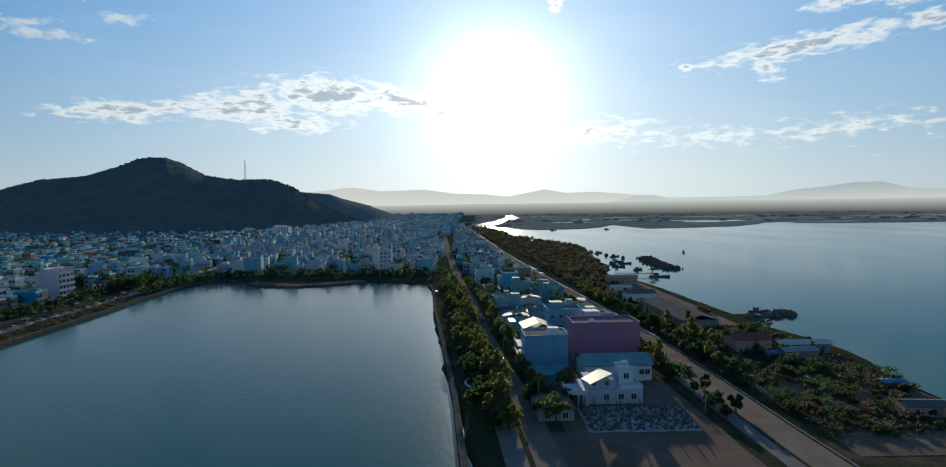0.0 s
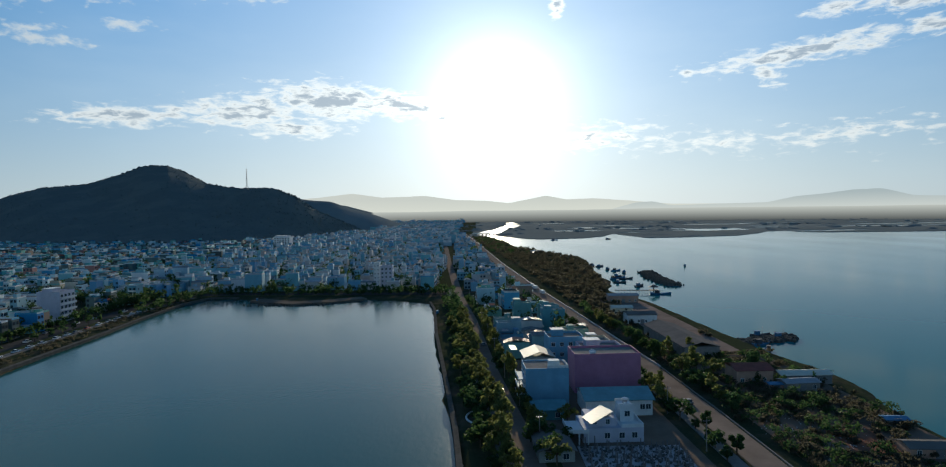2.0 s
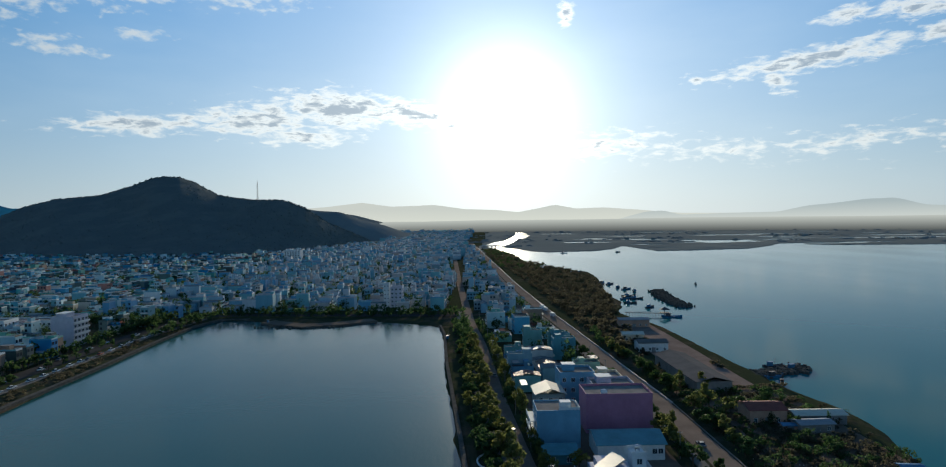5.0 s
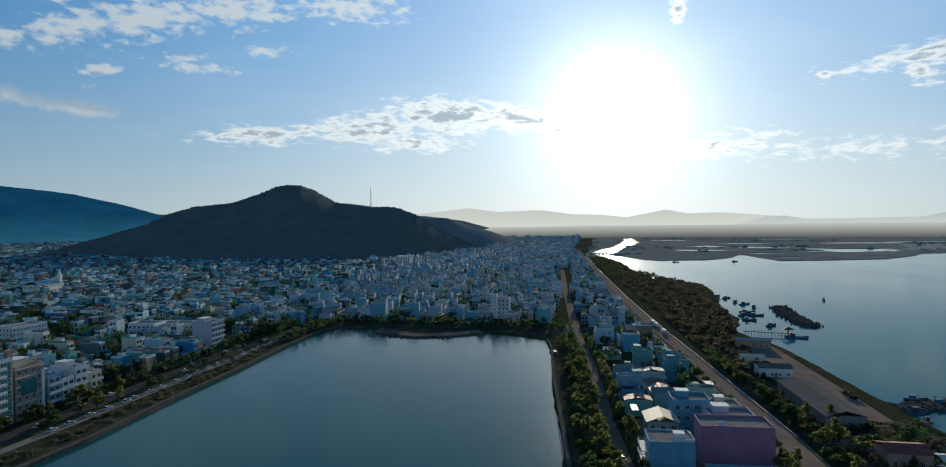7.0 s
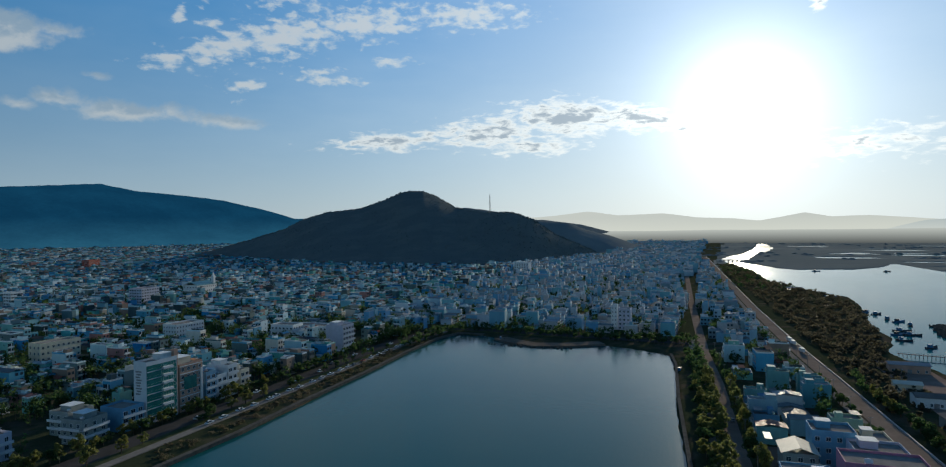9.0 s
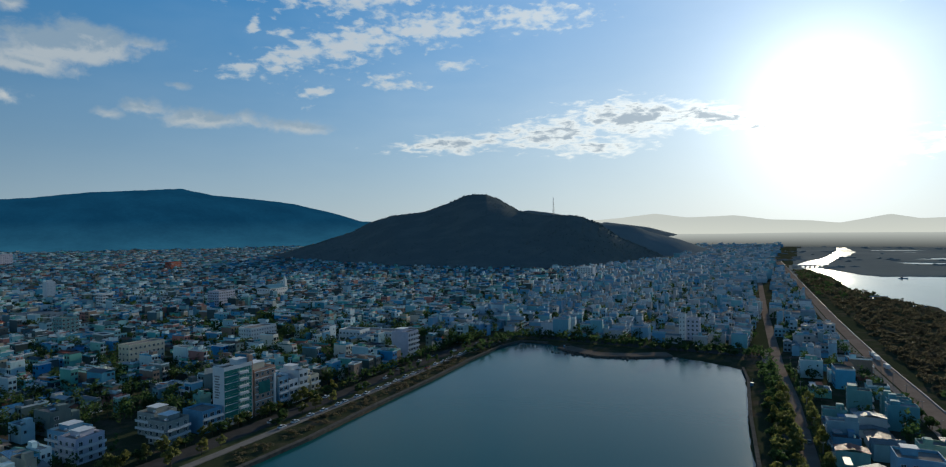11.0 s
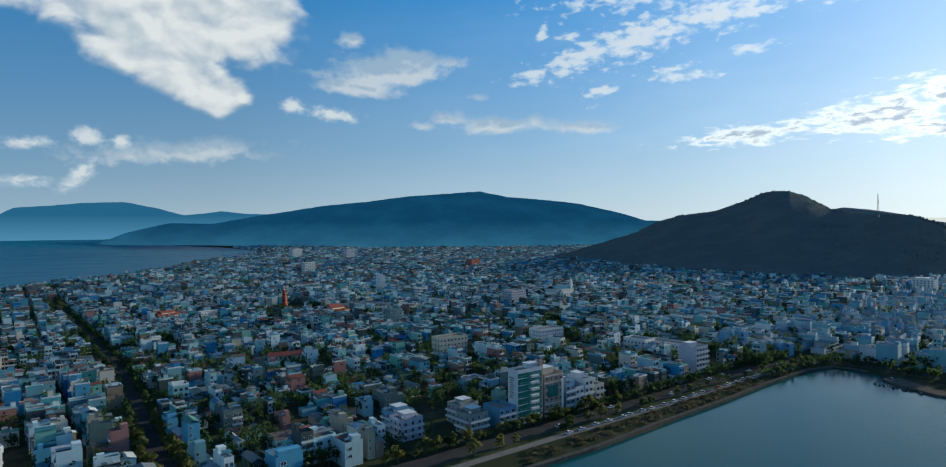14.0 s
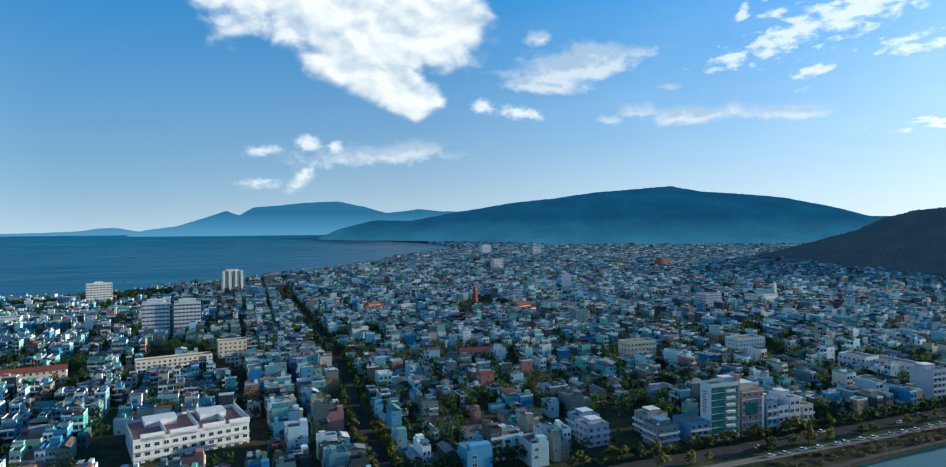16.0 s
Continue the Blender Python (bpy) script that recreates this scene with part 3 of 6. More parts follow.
FAR_BANK = [(191, 3012), (189, 2548), (144, 2182),
          (108, 2060), (83, 1830), (56, 1640), (40, 1580), (59, 1507), (77, 1471), (108, 1371), (139, 1323), (187, 1344), (240, 1350), (300, 1430), (350, 1560), (362, 1400), (369, 1327), (448, 1333), (586, 1376), (680, 1480), (754, 1590),
          (836, 1484), (1050, 1456), (1500, 1480), (2200, 1560), (3200, 1700), (6000, 2200), (6000, -3000), (170, -3000)]
LAGOON = TOWN_BANK + FAR_BANK
SEA = [(-1090, -6000), (-1090, -700), (-1110, -420), (-1106, -290), (-1150, -205), (-1240, -140), (-1380, -20), (-1570, 160), (-1830, 310),
       (-2270, 520), (-2650, 770), (-2990, 985), (-3250, 1030), (-3600, 960), (-4100, 700), (-4900, 440), (-6000, 300), (-6000, -6000)]
rng = random.Random(7)
PONDS = [(300, 1800, 75, 40), (430, 1620, 60, 22), (640, 1720, 150, 26), (780, 1820, 200, 24), (900, 2300, 130, 60), (1250, 1900, 220, 40), (520, 2300, 90, 40),
         (420, 1440, 45, 14), (500, 1400, 30, 10), (600, 1470, 40, 12), (1000, 1620, 90, 18), (330, 2700, 90, 40), (1500, 2100, 260, 50)]
for _ in range(34):
    pr, pb = rng.uniform(1700, 4200), radians(rng.uniform(6, 40))
    PONDS.append((pr * math.sin(pb), pr * math.cos(pb), rng.uniform(30, 150), rng.uniform(14, 40)))


def rise(x, y):
    """The plain and the bay lift gently towards the far rim."""
    r, b = np.hypot(x, y), np.degrees(np.arctan2(-x, y))
    s = np.clip((b - 30) / 35, 0, 1)
    return (34 + 44 * s * s * (3 - 2 * s)) * np.clip((r - 2500) / 2350, 0, 2) ** 2


def shore(x, y):
    """Metres to the nearest water's edge, negative on the water."""
    x, y = np.asarray(x, float), np.asarray(y, float)
    best = np.full(x.shape, 1e9)
    for poly in (LAKE, LAGOON, SEA):
        d = edge_distance(x, y, poly)
        best = np.minimum(best, np.where(inside(x, y, poly), -d, d))
    for cx, cy, a, b in PONDS:
        q = np.hypot((x - cx) / a, (y - cy) / b) + 0.35 * (vnoise(x, y, 60, 5, 2) - 0.5)
        best = np.minimum(best, (q - 1) * b)
    return best


def height(x, y):
    wob = (vnoise(np.asarray(x, float), np.asarray(y, float), 14, 3, 3) - 0.5)
    return rise(x, y) + np.clip(0.42 * (shore(x, y) + wob * 4), -3, 1.2)


def polar(bearings, radii):
    b, r = np.meshgrid(np.radians(bearings), radii)
    return -r * np.sin(b), r * np.cos(b)


def sheet(name, x, y, z, mat, wrap=False, smooth=True, zone=None):
    rows, cols = x.shape
    verts = np.stack([x, y, z], -1).reshape(-1, 3).tolist()
    k = np.arange(rows * cols).reshape(rows, cols)
    nxt = np.roll(k, -1, 1) if wrap else k[:, 1:]
    cur = k if wrap else k[:, :-1]
    f = np.stack([cur[:-1], cur[1:], nxt[1:], nxt[:-1]], -1).reshape(-1, 4)
    mats, index = (mat, None) if isinstance(mat, list) else ([mat], None)
    if zone is not None:
        cx, cy = x.reshape(-1)[f].mean(1), y.reshape(-1)[f].mean(1)
        index = zone(cx, cy).astype(int).tolist()
    return new(name, mesh_of(name, verts, f.tolist(), mats, index, smooth))


bear = np.r_[np.arange(-44, 5, 0.3), np.arange(5, 116, 0.5), np.arange(116, 316, 4)]
radii = np.r_[0.5, 25, 50, 75, 100 * 1.016 ** np.arange(0, 161), 1280 * 1.008 ** np.arange(0, 56), 2000 * 1.012 ** np.arange(0, 34), 3000 * 1.016 ** np.arange(0, 31), 4880]
gx, gy = polar(bear, radii)
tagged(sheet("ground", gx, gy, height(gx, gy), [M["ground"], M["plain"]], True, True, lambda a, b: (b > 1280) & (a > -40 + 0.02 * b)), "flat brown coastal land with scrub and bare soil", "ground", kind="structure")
wx, wy = polar(np.arange(-180, 180, 2), np.r_[0.5, 100 * 1.035 ** np.arange(0, 114)])
tagged(sheet("water", wx, wy, rise(wx, wy), [M["water"], M["lake"], M["sea"]], True, True, lambda a, b: np.where(a < -700, 2, ((a < 40) & (a > -290) & (b < 560) & (b > -200)) * 1)), "calm grey-green lake, lagoon and bay water", "water", kind="structure")


# -------------------------------------------------------------- mountains
def mountain(name, label, mat, eye, profile, front, ridge, back, step=0.2, rows=40, rough=0.16, kind="structure", seed=11, soft=0.5):
    """A range whose crest is given as (bearing, elevation) from a height eye; front, ridge, back: (bearing, radius)."""
    profile, front, ridge, back = (sorted(p) for p in (profile, front, ridge, back))
    b = np.arange(profile[0][0], profile[-1][0] + 1e-6, step)
    lift = np.interp(b, *zip(*profile))
    half = max(1, int(round(soft / step)))
    bell = np.exp(-np.linspace(-1.8, 1.8, 2 * half + 1) ** 2)
    lift = np.convolve(np.pad(lift, half, mode="edge"), bell / bell.sum(), "valid")
    r0, r1, r2 = (np.interp(b, *zip(*p)) for p in (front, ridge, back))
    wide = max(1, int(round((7 if r0.mean() > 3000 else 2) / step)))
    r0, r1, r2 = (np.convolve(np.pad(r, wide, mode="reflect", reflect_type="odd"), np.ones(2 * wide + 1) / (2 * wide + 1), "valid") for r in (r0, r1, r2))
    top = eye + r1 * np.tan(np.radians(lift))
    u = np.r_[np.linspace(0, 1, rows), 1 + np.linspace(0, 1, rows // 4 + 1)[1:]][:, None]
    r = np.where(u <= 1, r0 + (r1 - r0) * u, r1 + (r2 - r1) * (u - 1))
    s = np.where(u <= 1, 0.45 * u + 0.55 * u * u * (3 - 2 * u), 1 - np.clip(u - 1, 0, 1) ** 1.5)
    bb = np.radians(np.broadcast_to(b, r.shape))
    x, y = -r * np.sin(bb), r * np.cos(bb)
    size = np.mean(r1 - r0) * 0.35
    gully = (vnoise(x + 0.35 * y, y - 0.3 * x, size, seed, 4) - 0.5) * rough * 4 * np.where(u <= 1, u * (1 - u), 0)
    crest = ((vnoise(x, y, 25, seed + 3, 2) - 0.5) * 0.012 + (vnoise(x, y, 220, seed + 5, 3) - 0.5) * 0.045) * np.clip(u, 0, 1) ** 2
    z = np.maximum(top, 2) * np.clip(s + gully + crest, -0.05, 1.2) + rise(x, y) * (1 - np.clip(u, 0, 1)) - 1.5 * (u == 0)
    return tagged(sheet(name, x, y, z, mat), label, "mountain", kind=kind), (x, y, z)


HILL_FRONT = [(46, 2150), (39.6, 1760), (33.9, 1430), (26.3, 1290), (20.7, 1320), (15.2, 1460), (9.5, 1800)]
_, hill_grid = mountain(
    "hill", "dark scrub-covered hill with a flat-topped summit above the town", M["forest"], 87.4,
    [(46, -2.2), (40.9, -0.68), (38.4, 0.10), (36.9, 0.92), (34.8, 1.55), (31.6, 1.91), (29.4, 2.70), (28.0, 3.32), (27.2, 3.42), (26.1, 3.42),
     (24.7, 2.82), (23.1, 1.86), (20.6, 1.41), (17.8, 1.37), (16.1, 0.74), (14.0, -0.67), (11.8, -1.62), (9.5, -2.75)],
    HILL_FRONT, [(46, 2350), (41, 2250), (27, 2320), (23, 2050), (20, 1730), (16, 1700), (9.5, 1830)],
    [(46, 2900), (30, 3000), (20, 2300), (9.5, 2000)], 0.12, 60, 0.10, soft=0.25)
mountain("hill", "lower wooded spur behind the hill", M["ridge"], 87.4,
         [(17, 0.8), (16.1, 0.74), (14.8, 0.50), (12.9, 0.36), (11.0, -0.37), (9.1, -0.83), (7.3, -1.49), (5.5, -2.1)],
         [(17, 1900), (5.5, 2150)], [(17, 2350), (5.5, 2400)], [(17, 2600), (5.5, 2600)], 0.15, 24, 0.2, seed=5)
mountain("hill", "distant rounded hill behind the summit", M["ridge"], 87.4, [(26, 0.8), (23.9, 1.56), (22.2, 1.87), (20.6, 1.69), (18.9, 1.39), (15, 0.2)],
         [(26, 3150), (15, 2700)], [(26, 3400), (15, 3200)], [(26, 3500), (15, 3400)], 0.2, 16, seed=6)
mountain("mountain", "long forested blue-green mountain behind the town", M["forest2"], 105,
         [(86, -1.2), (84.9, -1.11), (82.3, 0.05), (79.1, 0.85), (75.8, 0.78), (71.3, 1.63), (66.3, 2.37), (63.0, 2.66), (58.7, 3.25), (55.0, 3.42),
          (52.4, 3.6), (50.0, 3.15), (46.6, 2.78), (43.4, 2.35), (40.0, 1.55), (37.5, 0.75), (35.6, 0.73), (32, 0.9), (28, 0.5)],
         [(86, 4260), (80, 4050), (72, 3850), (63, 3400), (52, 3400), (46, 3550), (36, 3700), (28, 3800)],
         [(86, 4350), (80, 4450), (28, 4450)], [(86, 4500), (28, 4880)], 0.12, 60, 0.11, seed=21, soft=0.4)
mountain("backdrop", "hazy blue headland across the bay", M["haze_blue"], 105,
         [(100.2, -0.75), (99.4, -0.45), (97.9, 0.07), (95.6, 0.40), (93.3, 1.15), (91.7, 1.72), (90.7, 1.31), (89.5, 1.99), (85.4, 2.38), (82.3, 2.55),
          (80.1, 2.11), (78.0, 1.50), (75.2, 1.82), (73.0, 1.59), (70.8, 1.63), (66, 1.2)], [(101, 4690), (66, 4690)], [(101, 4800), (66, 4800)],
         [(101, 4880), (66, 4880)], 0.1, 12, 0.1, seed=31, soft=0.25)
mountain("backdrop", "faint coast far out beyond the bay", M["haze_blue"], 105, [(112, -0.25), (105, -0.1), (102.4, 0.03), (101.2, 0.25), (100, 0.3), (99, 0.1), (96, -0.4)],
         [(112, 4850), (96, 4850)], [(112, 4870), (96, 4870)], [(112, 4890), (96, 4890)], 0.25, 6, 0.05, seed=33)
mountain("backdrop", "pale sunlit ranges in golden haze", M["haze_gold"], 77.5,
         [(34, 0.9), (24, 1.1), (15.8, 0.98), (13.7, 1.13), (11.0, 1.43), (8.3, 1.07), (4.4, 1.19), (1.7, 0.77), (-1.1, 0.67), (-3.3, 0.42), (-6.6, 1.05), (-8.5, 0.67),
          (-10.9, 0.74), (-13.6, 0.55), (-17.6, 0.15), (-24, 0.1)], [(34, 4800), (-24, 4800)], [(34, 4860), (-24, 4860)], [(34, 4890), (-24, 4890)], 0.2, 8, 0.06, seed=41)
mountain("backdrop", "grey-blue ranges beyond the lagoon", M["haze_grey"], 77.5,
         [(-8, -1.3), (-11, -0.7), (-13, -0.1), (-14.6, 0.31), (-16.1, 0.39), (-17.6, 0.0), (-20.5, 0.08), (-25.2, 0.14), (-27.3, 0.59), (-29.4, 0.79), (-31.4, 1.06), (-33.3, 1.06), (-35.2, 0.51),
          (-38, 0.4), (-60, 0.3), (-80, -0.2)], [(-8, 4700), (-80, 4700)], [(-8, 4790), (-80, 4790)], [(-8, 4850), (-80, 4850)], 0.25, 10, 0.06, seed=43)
# added raised sheet whose glow paints haze over the far plain
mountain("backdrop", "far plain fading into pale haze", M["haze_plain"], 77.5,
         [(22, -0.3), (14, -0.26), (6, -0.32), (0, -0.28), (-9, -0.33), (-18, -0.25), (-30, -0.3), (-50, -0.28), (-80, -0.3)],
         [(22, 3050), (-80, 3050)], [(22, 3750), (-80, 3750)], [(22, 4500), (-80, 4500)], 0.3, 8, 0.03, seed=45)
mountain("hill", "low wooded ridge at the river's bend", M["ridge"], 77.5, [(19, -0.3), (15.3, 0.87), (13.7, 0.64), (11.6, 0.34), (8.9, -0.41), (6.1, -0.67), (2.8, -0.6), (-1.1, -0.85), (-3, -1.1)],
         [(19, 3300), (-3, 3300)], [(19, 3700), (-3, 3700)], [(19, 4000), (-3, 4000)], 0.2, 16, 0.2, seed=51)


# ------------------------------------------------------------------ roads
def ribbon(name, pts, width, z, mat, label, category="road", thick=0.3):
    s = Shape()
    pts = [Vector((*p, 0)) for p in pts]
    rows = []
    for i, p in enumerate(pts):
        d = ((pts[min(i + 1, len(pts) - 1)] - pts[max(i - 1, 0)])).normalized()
        side = Vector((d.y, -d.x, 0)) * (width / 2)
        rows.append((p - side, p + side))
    n = 0
    for a, b in rows:
        s.v.extend([(a.x, a.y, z), (b.x, b.y, z), (a.x, a.y, z - thick), (b.x, b.y, z - thick)])
    for i in range(len(rows) - 1):
        k = 4 * i
        s.f.extend([(k, k + 1, k + 5, k + 4), (k + 2, k, k + 4, k + 6), (k + 1, k + 3, k + 7, k + 5)])
        s.i.extend([0, 0, 0])
    ob = new(name, s.mesh(name, mat))
    return tagged(ob, label, category, kind="structure")


def offset(pts, side):
    out = []
    for i, p in enumerate(pts):
        a, b = Vector(pts[max(i - 1, 0)]), Vector(pts[min(i + 1, len(pts) - 1)])
        d = (b - a).normalized()
        out.append((p[0] + d.y * side, p[1] - d.x * side))
    return out


SHORE_ROAD = [(75, 40), (74, 100), (72, 146), (71, 190), (69, 245), (63.5, 307), (56, 393), (48.5, 470), (42, 551), (31, 700), (13, 1000), (-11, 1400), (-35, 1800)]
LAKE_ROAD = [(20, 60), (14.5, 146), (11.5, 183), (5, 253), (-2, 357), (-10, 440), (-14, 500), (-30, 740), (-50, 1100)]
WEST_ROAD = [(-222, -60), (-224, 100), (-226, 200), (-228, 300), (-232, 400), (-226, 470), (-212, 484), (-180, 486), (-100, 480), (-14, 474)]
MAIN_STREET = [(-232, 44), (-310, 45), (-400, 51), (-520, 58), (-696, 57), (-900, 52), (-1120, 46)]
CROSS_STREET = [(-560, -420), (-566, 58), (-575, 400), (-560, 700), (-520, 960)]
ribbon("road", SHORE_ROAD, 8.4, 1.34, M["sandroad"], "dusty sand-coloured shore road between town and lagoon")
ribbon("pavement", offset(SHORE_ROAD, -7.2), 3.6, 1.46, M["paving"], "narrow sandy pavement beside the shore road", "pavement")
ribbon("kerb", offset(SHORE_ROAD[4:], 4.6), 0.4, 2.0, M["post"], "low whitewashed parapet along the shore road", "kerb", 1.2)
ribbon("kerb", offset(SHORE_ROAD[:5], 4.9), 0.4, 1.55, M["concrete"], "pale concrete kerb along the shore road", "kerb", 0.5)
ribbon("road", LAKE_ROAD, 6.5, 1.33, M["sandroad"], "narrow dusty road beside the lake promenade")
ribbon("pavement", offset(LAKE_ROAD[:7], -7.0), 5.0, 1.45, M["paving"], "paved lake promenade under trees", "pavement")
ribbon("road", WEST_ROAD, 11, 1.34, M["asphalt"], "asphalt lakeside avenue along the town front")
ribbon("pavement", offset(WEST_ROAD[:6], 13.0), 4.6, 1.45, M["paving"], "pale paved lakeside promenade", "pavement")
ribbon("road", MAIN_STREET, 9, 1.35, M["asphalt"], "dark straight avenue lined with trees")
ribbon("road", CROSS_STREET, 9, 1.36, M["asphalt"], "straight cross street between town blocks")
ribbon("embankment", [(-193.5, 150), (-193, 205), (-197, 255), (-200, 320), (-205, 380), (-207, 440), (-200, 468), (-178, 468)], 2.4, 1.5, M["stone"],
       "sloped dark stone lake embankment", "embankment", 1.6)
ribbon("embankment", [(-2, 120), (-6, 178), (-10, 220), (-20, 320), (-26, 400), (-31, 432)], 1.6, 1.5, M["stone"], "dark stone lake wall beside the promenade", "embankment", 1.6)

ribbon("yard", [(104, 268), (103, 330), (101, 400), (98, 452)], 26, 1.31, M["yard"], "bare pinkish gravel yard beside the lagoon", "yard", 0.5)
ribbon("verge", offset(LAKE_ROAD[1:6], -5.6), 3.6, 1.36, M["verge"], "grassy verge along the lake road", "verge")
ribbon("verge", offset(LAKE_ROAD[1:6], 5.4), 3.8, 1.36, M["verge"], "overgrown verge beside the houses", "verge")
ribbon("verge", offset(WEST_ROAD[1:9], 8.4), 5.6, 1.37, M["verge"], "grassy verge under the lakeside trees", "verge")

ribbon("yard", [(40, 90), (38, 146), (36, 200), (33, 262)], 42, 1.27, M["earth"], "trodden brown earth between the strip's houses", "ground", 0.5)
ribbon("yard", [(104, 130), (104, 180), (103, 230), (101, 266)], 44, 1.27, M["earth"], "bare brown earth with scrub beside the lagoon", "ground", 0.5)
ribbon("yard", [(104, 157), (104.5, 166), (105, 176)], 13, 1.32, M["red_earth"], "reddish bare earth patch beside the sheds", "ground", 0.5)
ribbon("shore", [(-160, 456), (-146, 446), (-128, 438), (-106, 444), (-82, 459)], 13, 1.24, M["silt"], "low sandy shore at the lake's far end", "shore", 1.4)
# reserved ground: (x0, y0, x1, y1)
RESERVED = [(-262, 190, -222, 262), (-268, 362, -240, 392), (-412, 355, -372, 395), (-432, 268, -396, 306), (-360, 1080, -318, 1120), (-790, 235, -735, 300),
            (-925, 475, -900, 500), (-1125, -60, -1085, -5), (-1030, -235, -985, -180), (-725, -115, -680, -50), (-535, -95, -500, -30)]
RESERVED += [(-515, -185, -482, -125),
            (-350, -75, -292, -5), (-1425, 545, -1390, 585), (-1380, 995, -1340, 1040), (-645, 515, -615, 555), (-580, 300, -555, 330), (-480, 145, -450, 182),
            (-665, 615, -630, 665), (-565, -38, -538, -5), (-95, 515, -70, 535), (-770, 455, -750, 485), (-815, -270, -790, -240), (-840, 285, -795, 330),
            (-285, 140, -250, 190), (-330, 395, -262, 430),
            (-749, 332, -723, 392), (-719, 375, -693, 435), (-691, 420, -665, 480), (-730, 298, -696, 330), (-795, 132, -758, 164), (-775, 170, -761, 214)]


def near_line(x, y, pts, gap):
    d = np.full(np.shape(x), 1e9)
    for (x0, y0), (x1, y1) in zip(pts, pts[1:]):
        ex, ey = x1 - x0, y1 - y0
        t = np.clip(((x - x0) * ex + (y - y0) * ey) / (ex * ex + ey * ey), 0, 1)
        d = np.minimum(d, np.hypot(x - x0 - t * ex, y - y0 - t * ey))
    return d < gap


def in_town(x, y):
    """Where houses may stand."""
    b, r = np.degrees(np.arctan2(-x, y)), np.hypot(x, y)
    hf, hb = zip(*sorted(HILL_FRONT))
    ok = shore(x, y) > 14
    ok &= ~((b > 9) & (b < 46) & (r > np.interp(b, hf, hb) + 40) & (r < 2500))
    west = (x < -236) & (y > -420)
    north = (y > 494) & (x > -260) & (x < np.interp(y, [480, 551, 700, 1000, 1400, 1800], [36, 30, 18, 0, -24, -48]))
    strip = (y > 150) & (y < 494) & (x > np.interp(y, [146, 183, 253, 357, 480], [20, 17, 11, 5, -5])) & (x < np.interp(y, [146, 245, 393, 551], [57, 54, 45, 33]))
    ok &= west | north | strip
    for line, gap in ((MAIN_STREET, 10), (CROSS_STREET, 11), (LAKE_ROAD, 8), (WEST_ROAD, 12), (SHORE_ROAD, 13)):
        ok &= ~near_line(x, y, line, gap)
    for x0, y0, x1, y1 in RESERVED:
        ok &= ~((x > x0 - 7) & (x < x1 + 7) & (y > y0 - 7) & (y < y1 + 7))
    for x0, y0, rad in GROVES:
        ok &= np.hypot(x - x0, y - y0) > rad
    foot = (b > 28) & (b < 86) & (r > np.interp(b, [36, 46, 52, 63, 72], [3650, 3500, 3380, 3380, 3800]) - 20)
    return ok & ~foot & (r < 3700)


GROVES = [(-520, -158, 16), (-560, -180, 14), (-480, -120, 14), (-560, -58, 15), (-575, -38, 12), (-700, -125, 16), (-790, -140, 16), (-742, 238, 15), (-748, 262, 14),
          (-770, 312, 14), (-560, 560, 18), (-820, 420, 18), (-860, 410, 16), (-300, 205, 12), (-300, 180, 13), (-352, 170, 13), (-395, 152, 12), (-300, 330, 14),
          (-310, 362, 14), (-720, 610, 16)]
GROVES += [(-395, 395, 14), (-330, 95, 12), (-345, 120, 10), (-950, -190, 24), (-900, -240, 26), (-840, -300, 24), (-690, 235, 13),
          (-280, 440, 16), (-255, 455, 16), (-240, 430, 10), (-470, 450, 14), (-640, 330, 14), (-1000, 300, 18), (-1150, 600, 24), (-1300, 800, 26), (-1200, 350, 22),
          (-984, -304, 34), (-997, -269, 36), (-1048, -245, 32), (-1090, -181, 30), (-1094, -148, 28), (-587, -73, 16), (-587, -59, 16), (-579, -182, 16), (-532, -132, 15), (-543, -127, 15)]
rng = random.Random(21)
LOTS = []          # x, y, width, depth, quarter turns, storeys


def lay_rows(cx, cy, bw, bh, along_x, unit, turn):
    """Back-to-back rows of narrow house lots that fill one block."""
    count = 6 if unit < 1.8 else 4
    across = (bh if along_x else bw)
    length = (bw if along_x else bh)
    depth = (across - 3) / count
    for k in range(count):
        mid = -across / 2 + depth * (k + 0.5) + (3 if k >= count // 2 else 0)
        p = -length / 2
        while p < length / 2 - 4:
            w = rng.uniform(3.6, 5.8) * unit if rng.random() < 0.88 else rng.uniform(7, 12) * unit
            d = depth * rng.uniform(0.68, 0.98)
            sh = (depth - d) / 2 * (-1 if k % 2 == 0 else 1)
            a, c = p + w / 2, mid + sh
            lx, ly = (a, c) if along_x else (c, a)
            q = (0 if k % 2 == 0 else 2) if along_x else (3 if k % 2 == 0 else 1)
            ct, st = math.cos(turn), math.sin(turn)
            LOTS.append((cx + lx * ct - ly * st, cy + lx * st + ly * ct, w * 0.97, d, q, turn))
            p += w + (0 if rng.random() < 0.8 else rng.uniform(0.5, 4))


for unit, rin, rout, pw, ph in ((1.0, 0, 1000, 96, 64), (1.35, 1000, 1700, 112, 84), (2.1, 1700, 3700, 140, 96)):
    for i in range(-int(3800 / pw), int(500 / pw) + 1):
        for j in range(-int(500 / ph), int(3800 / ph) + 1):
            cx, cy = i * pw + 20, j * ph + 18
            r = math.hypot(cx, cy)
            if rin <= r < rout:
                turn = radians(rng.choice((1.5, 2.5, -1, 4)))
                lay_rows(cx, cy, pw - 8, ph - 7, rng.random() < 0.6, unit, turn)
la = np.array([l[:2] for l in LOTS])
keep = in_town(la[:, 0], la[:, 1])
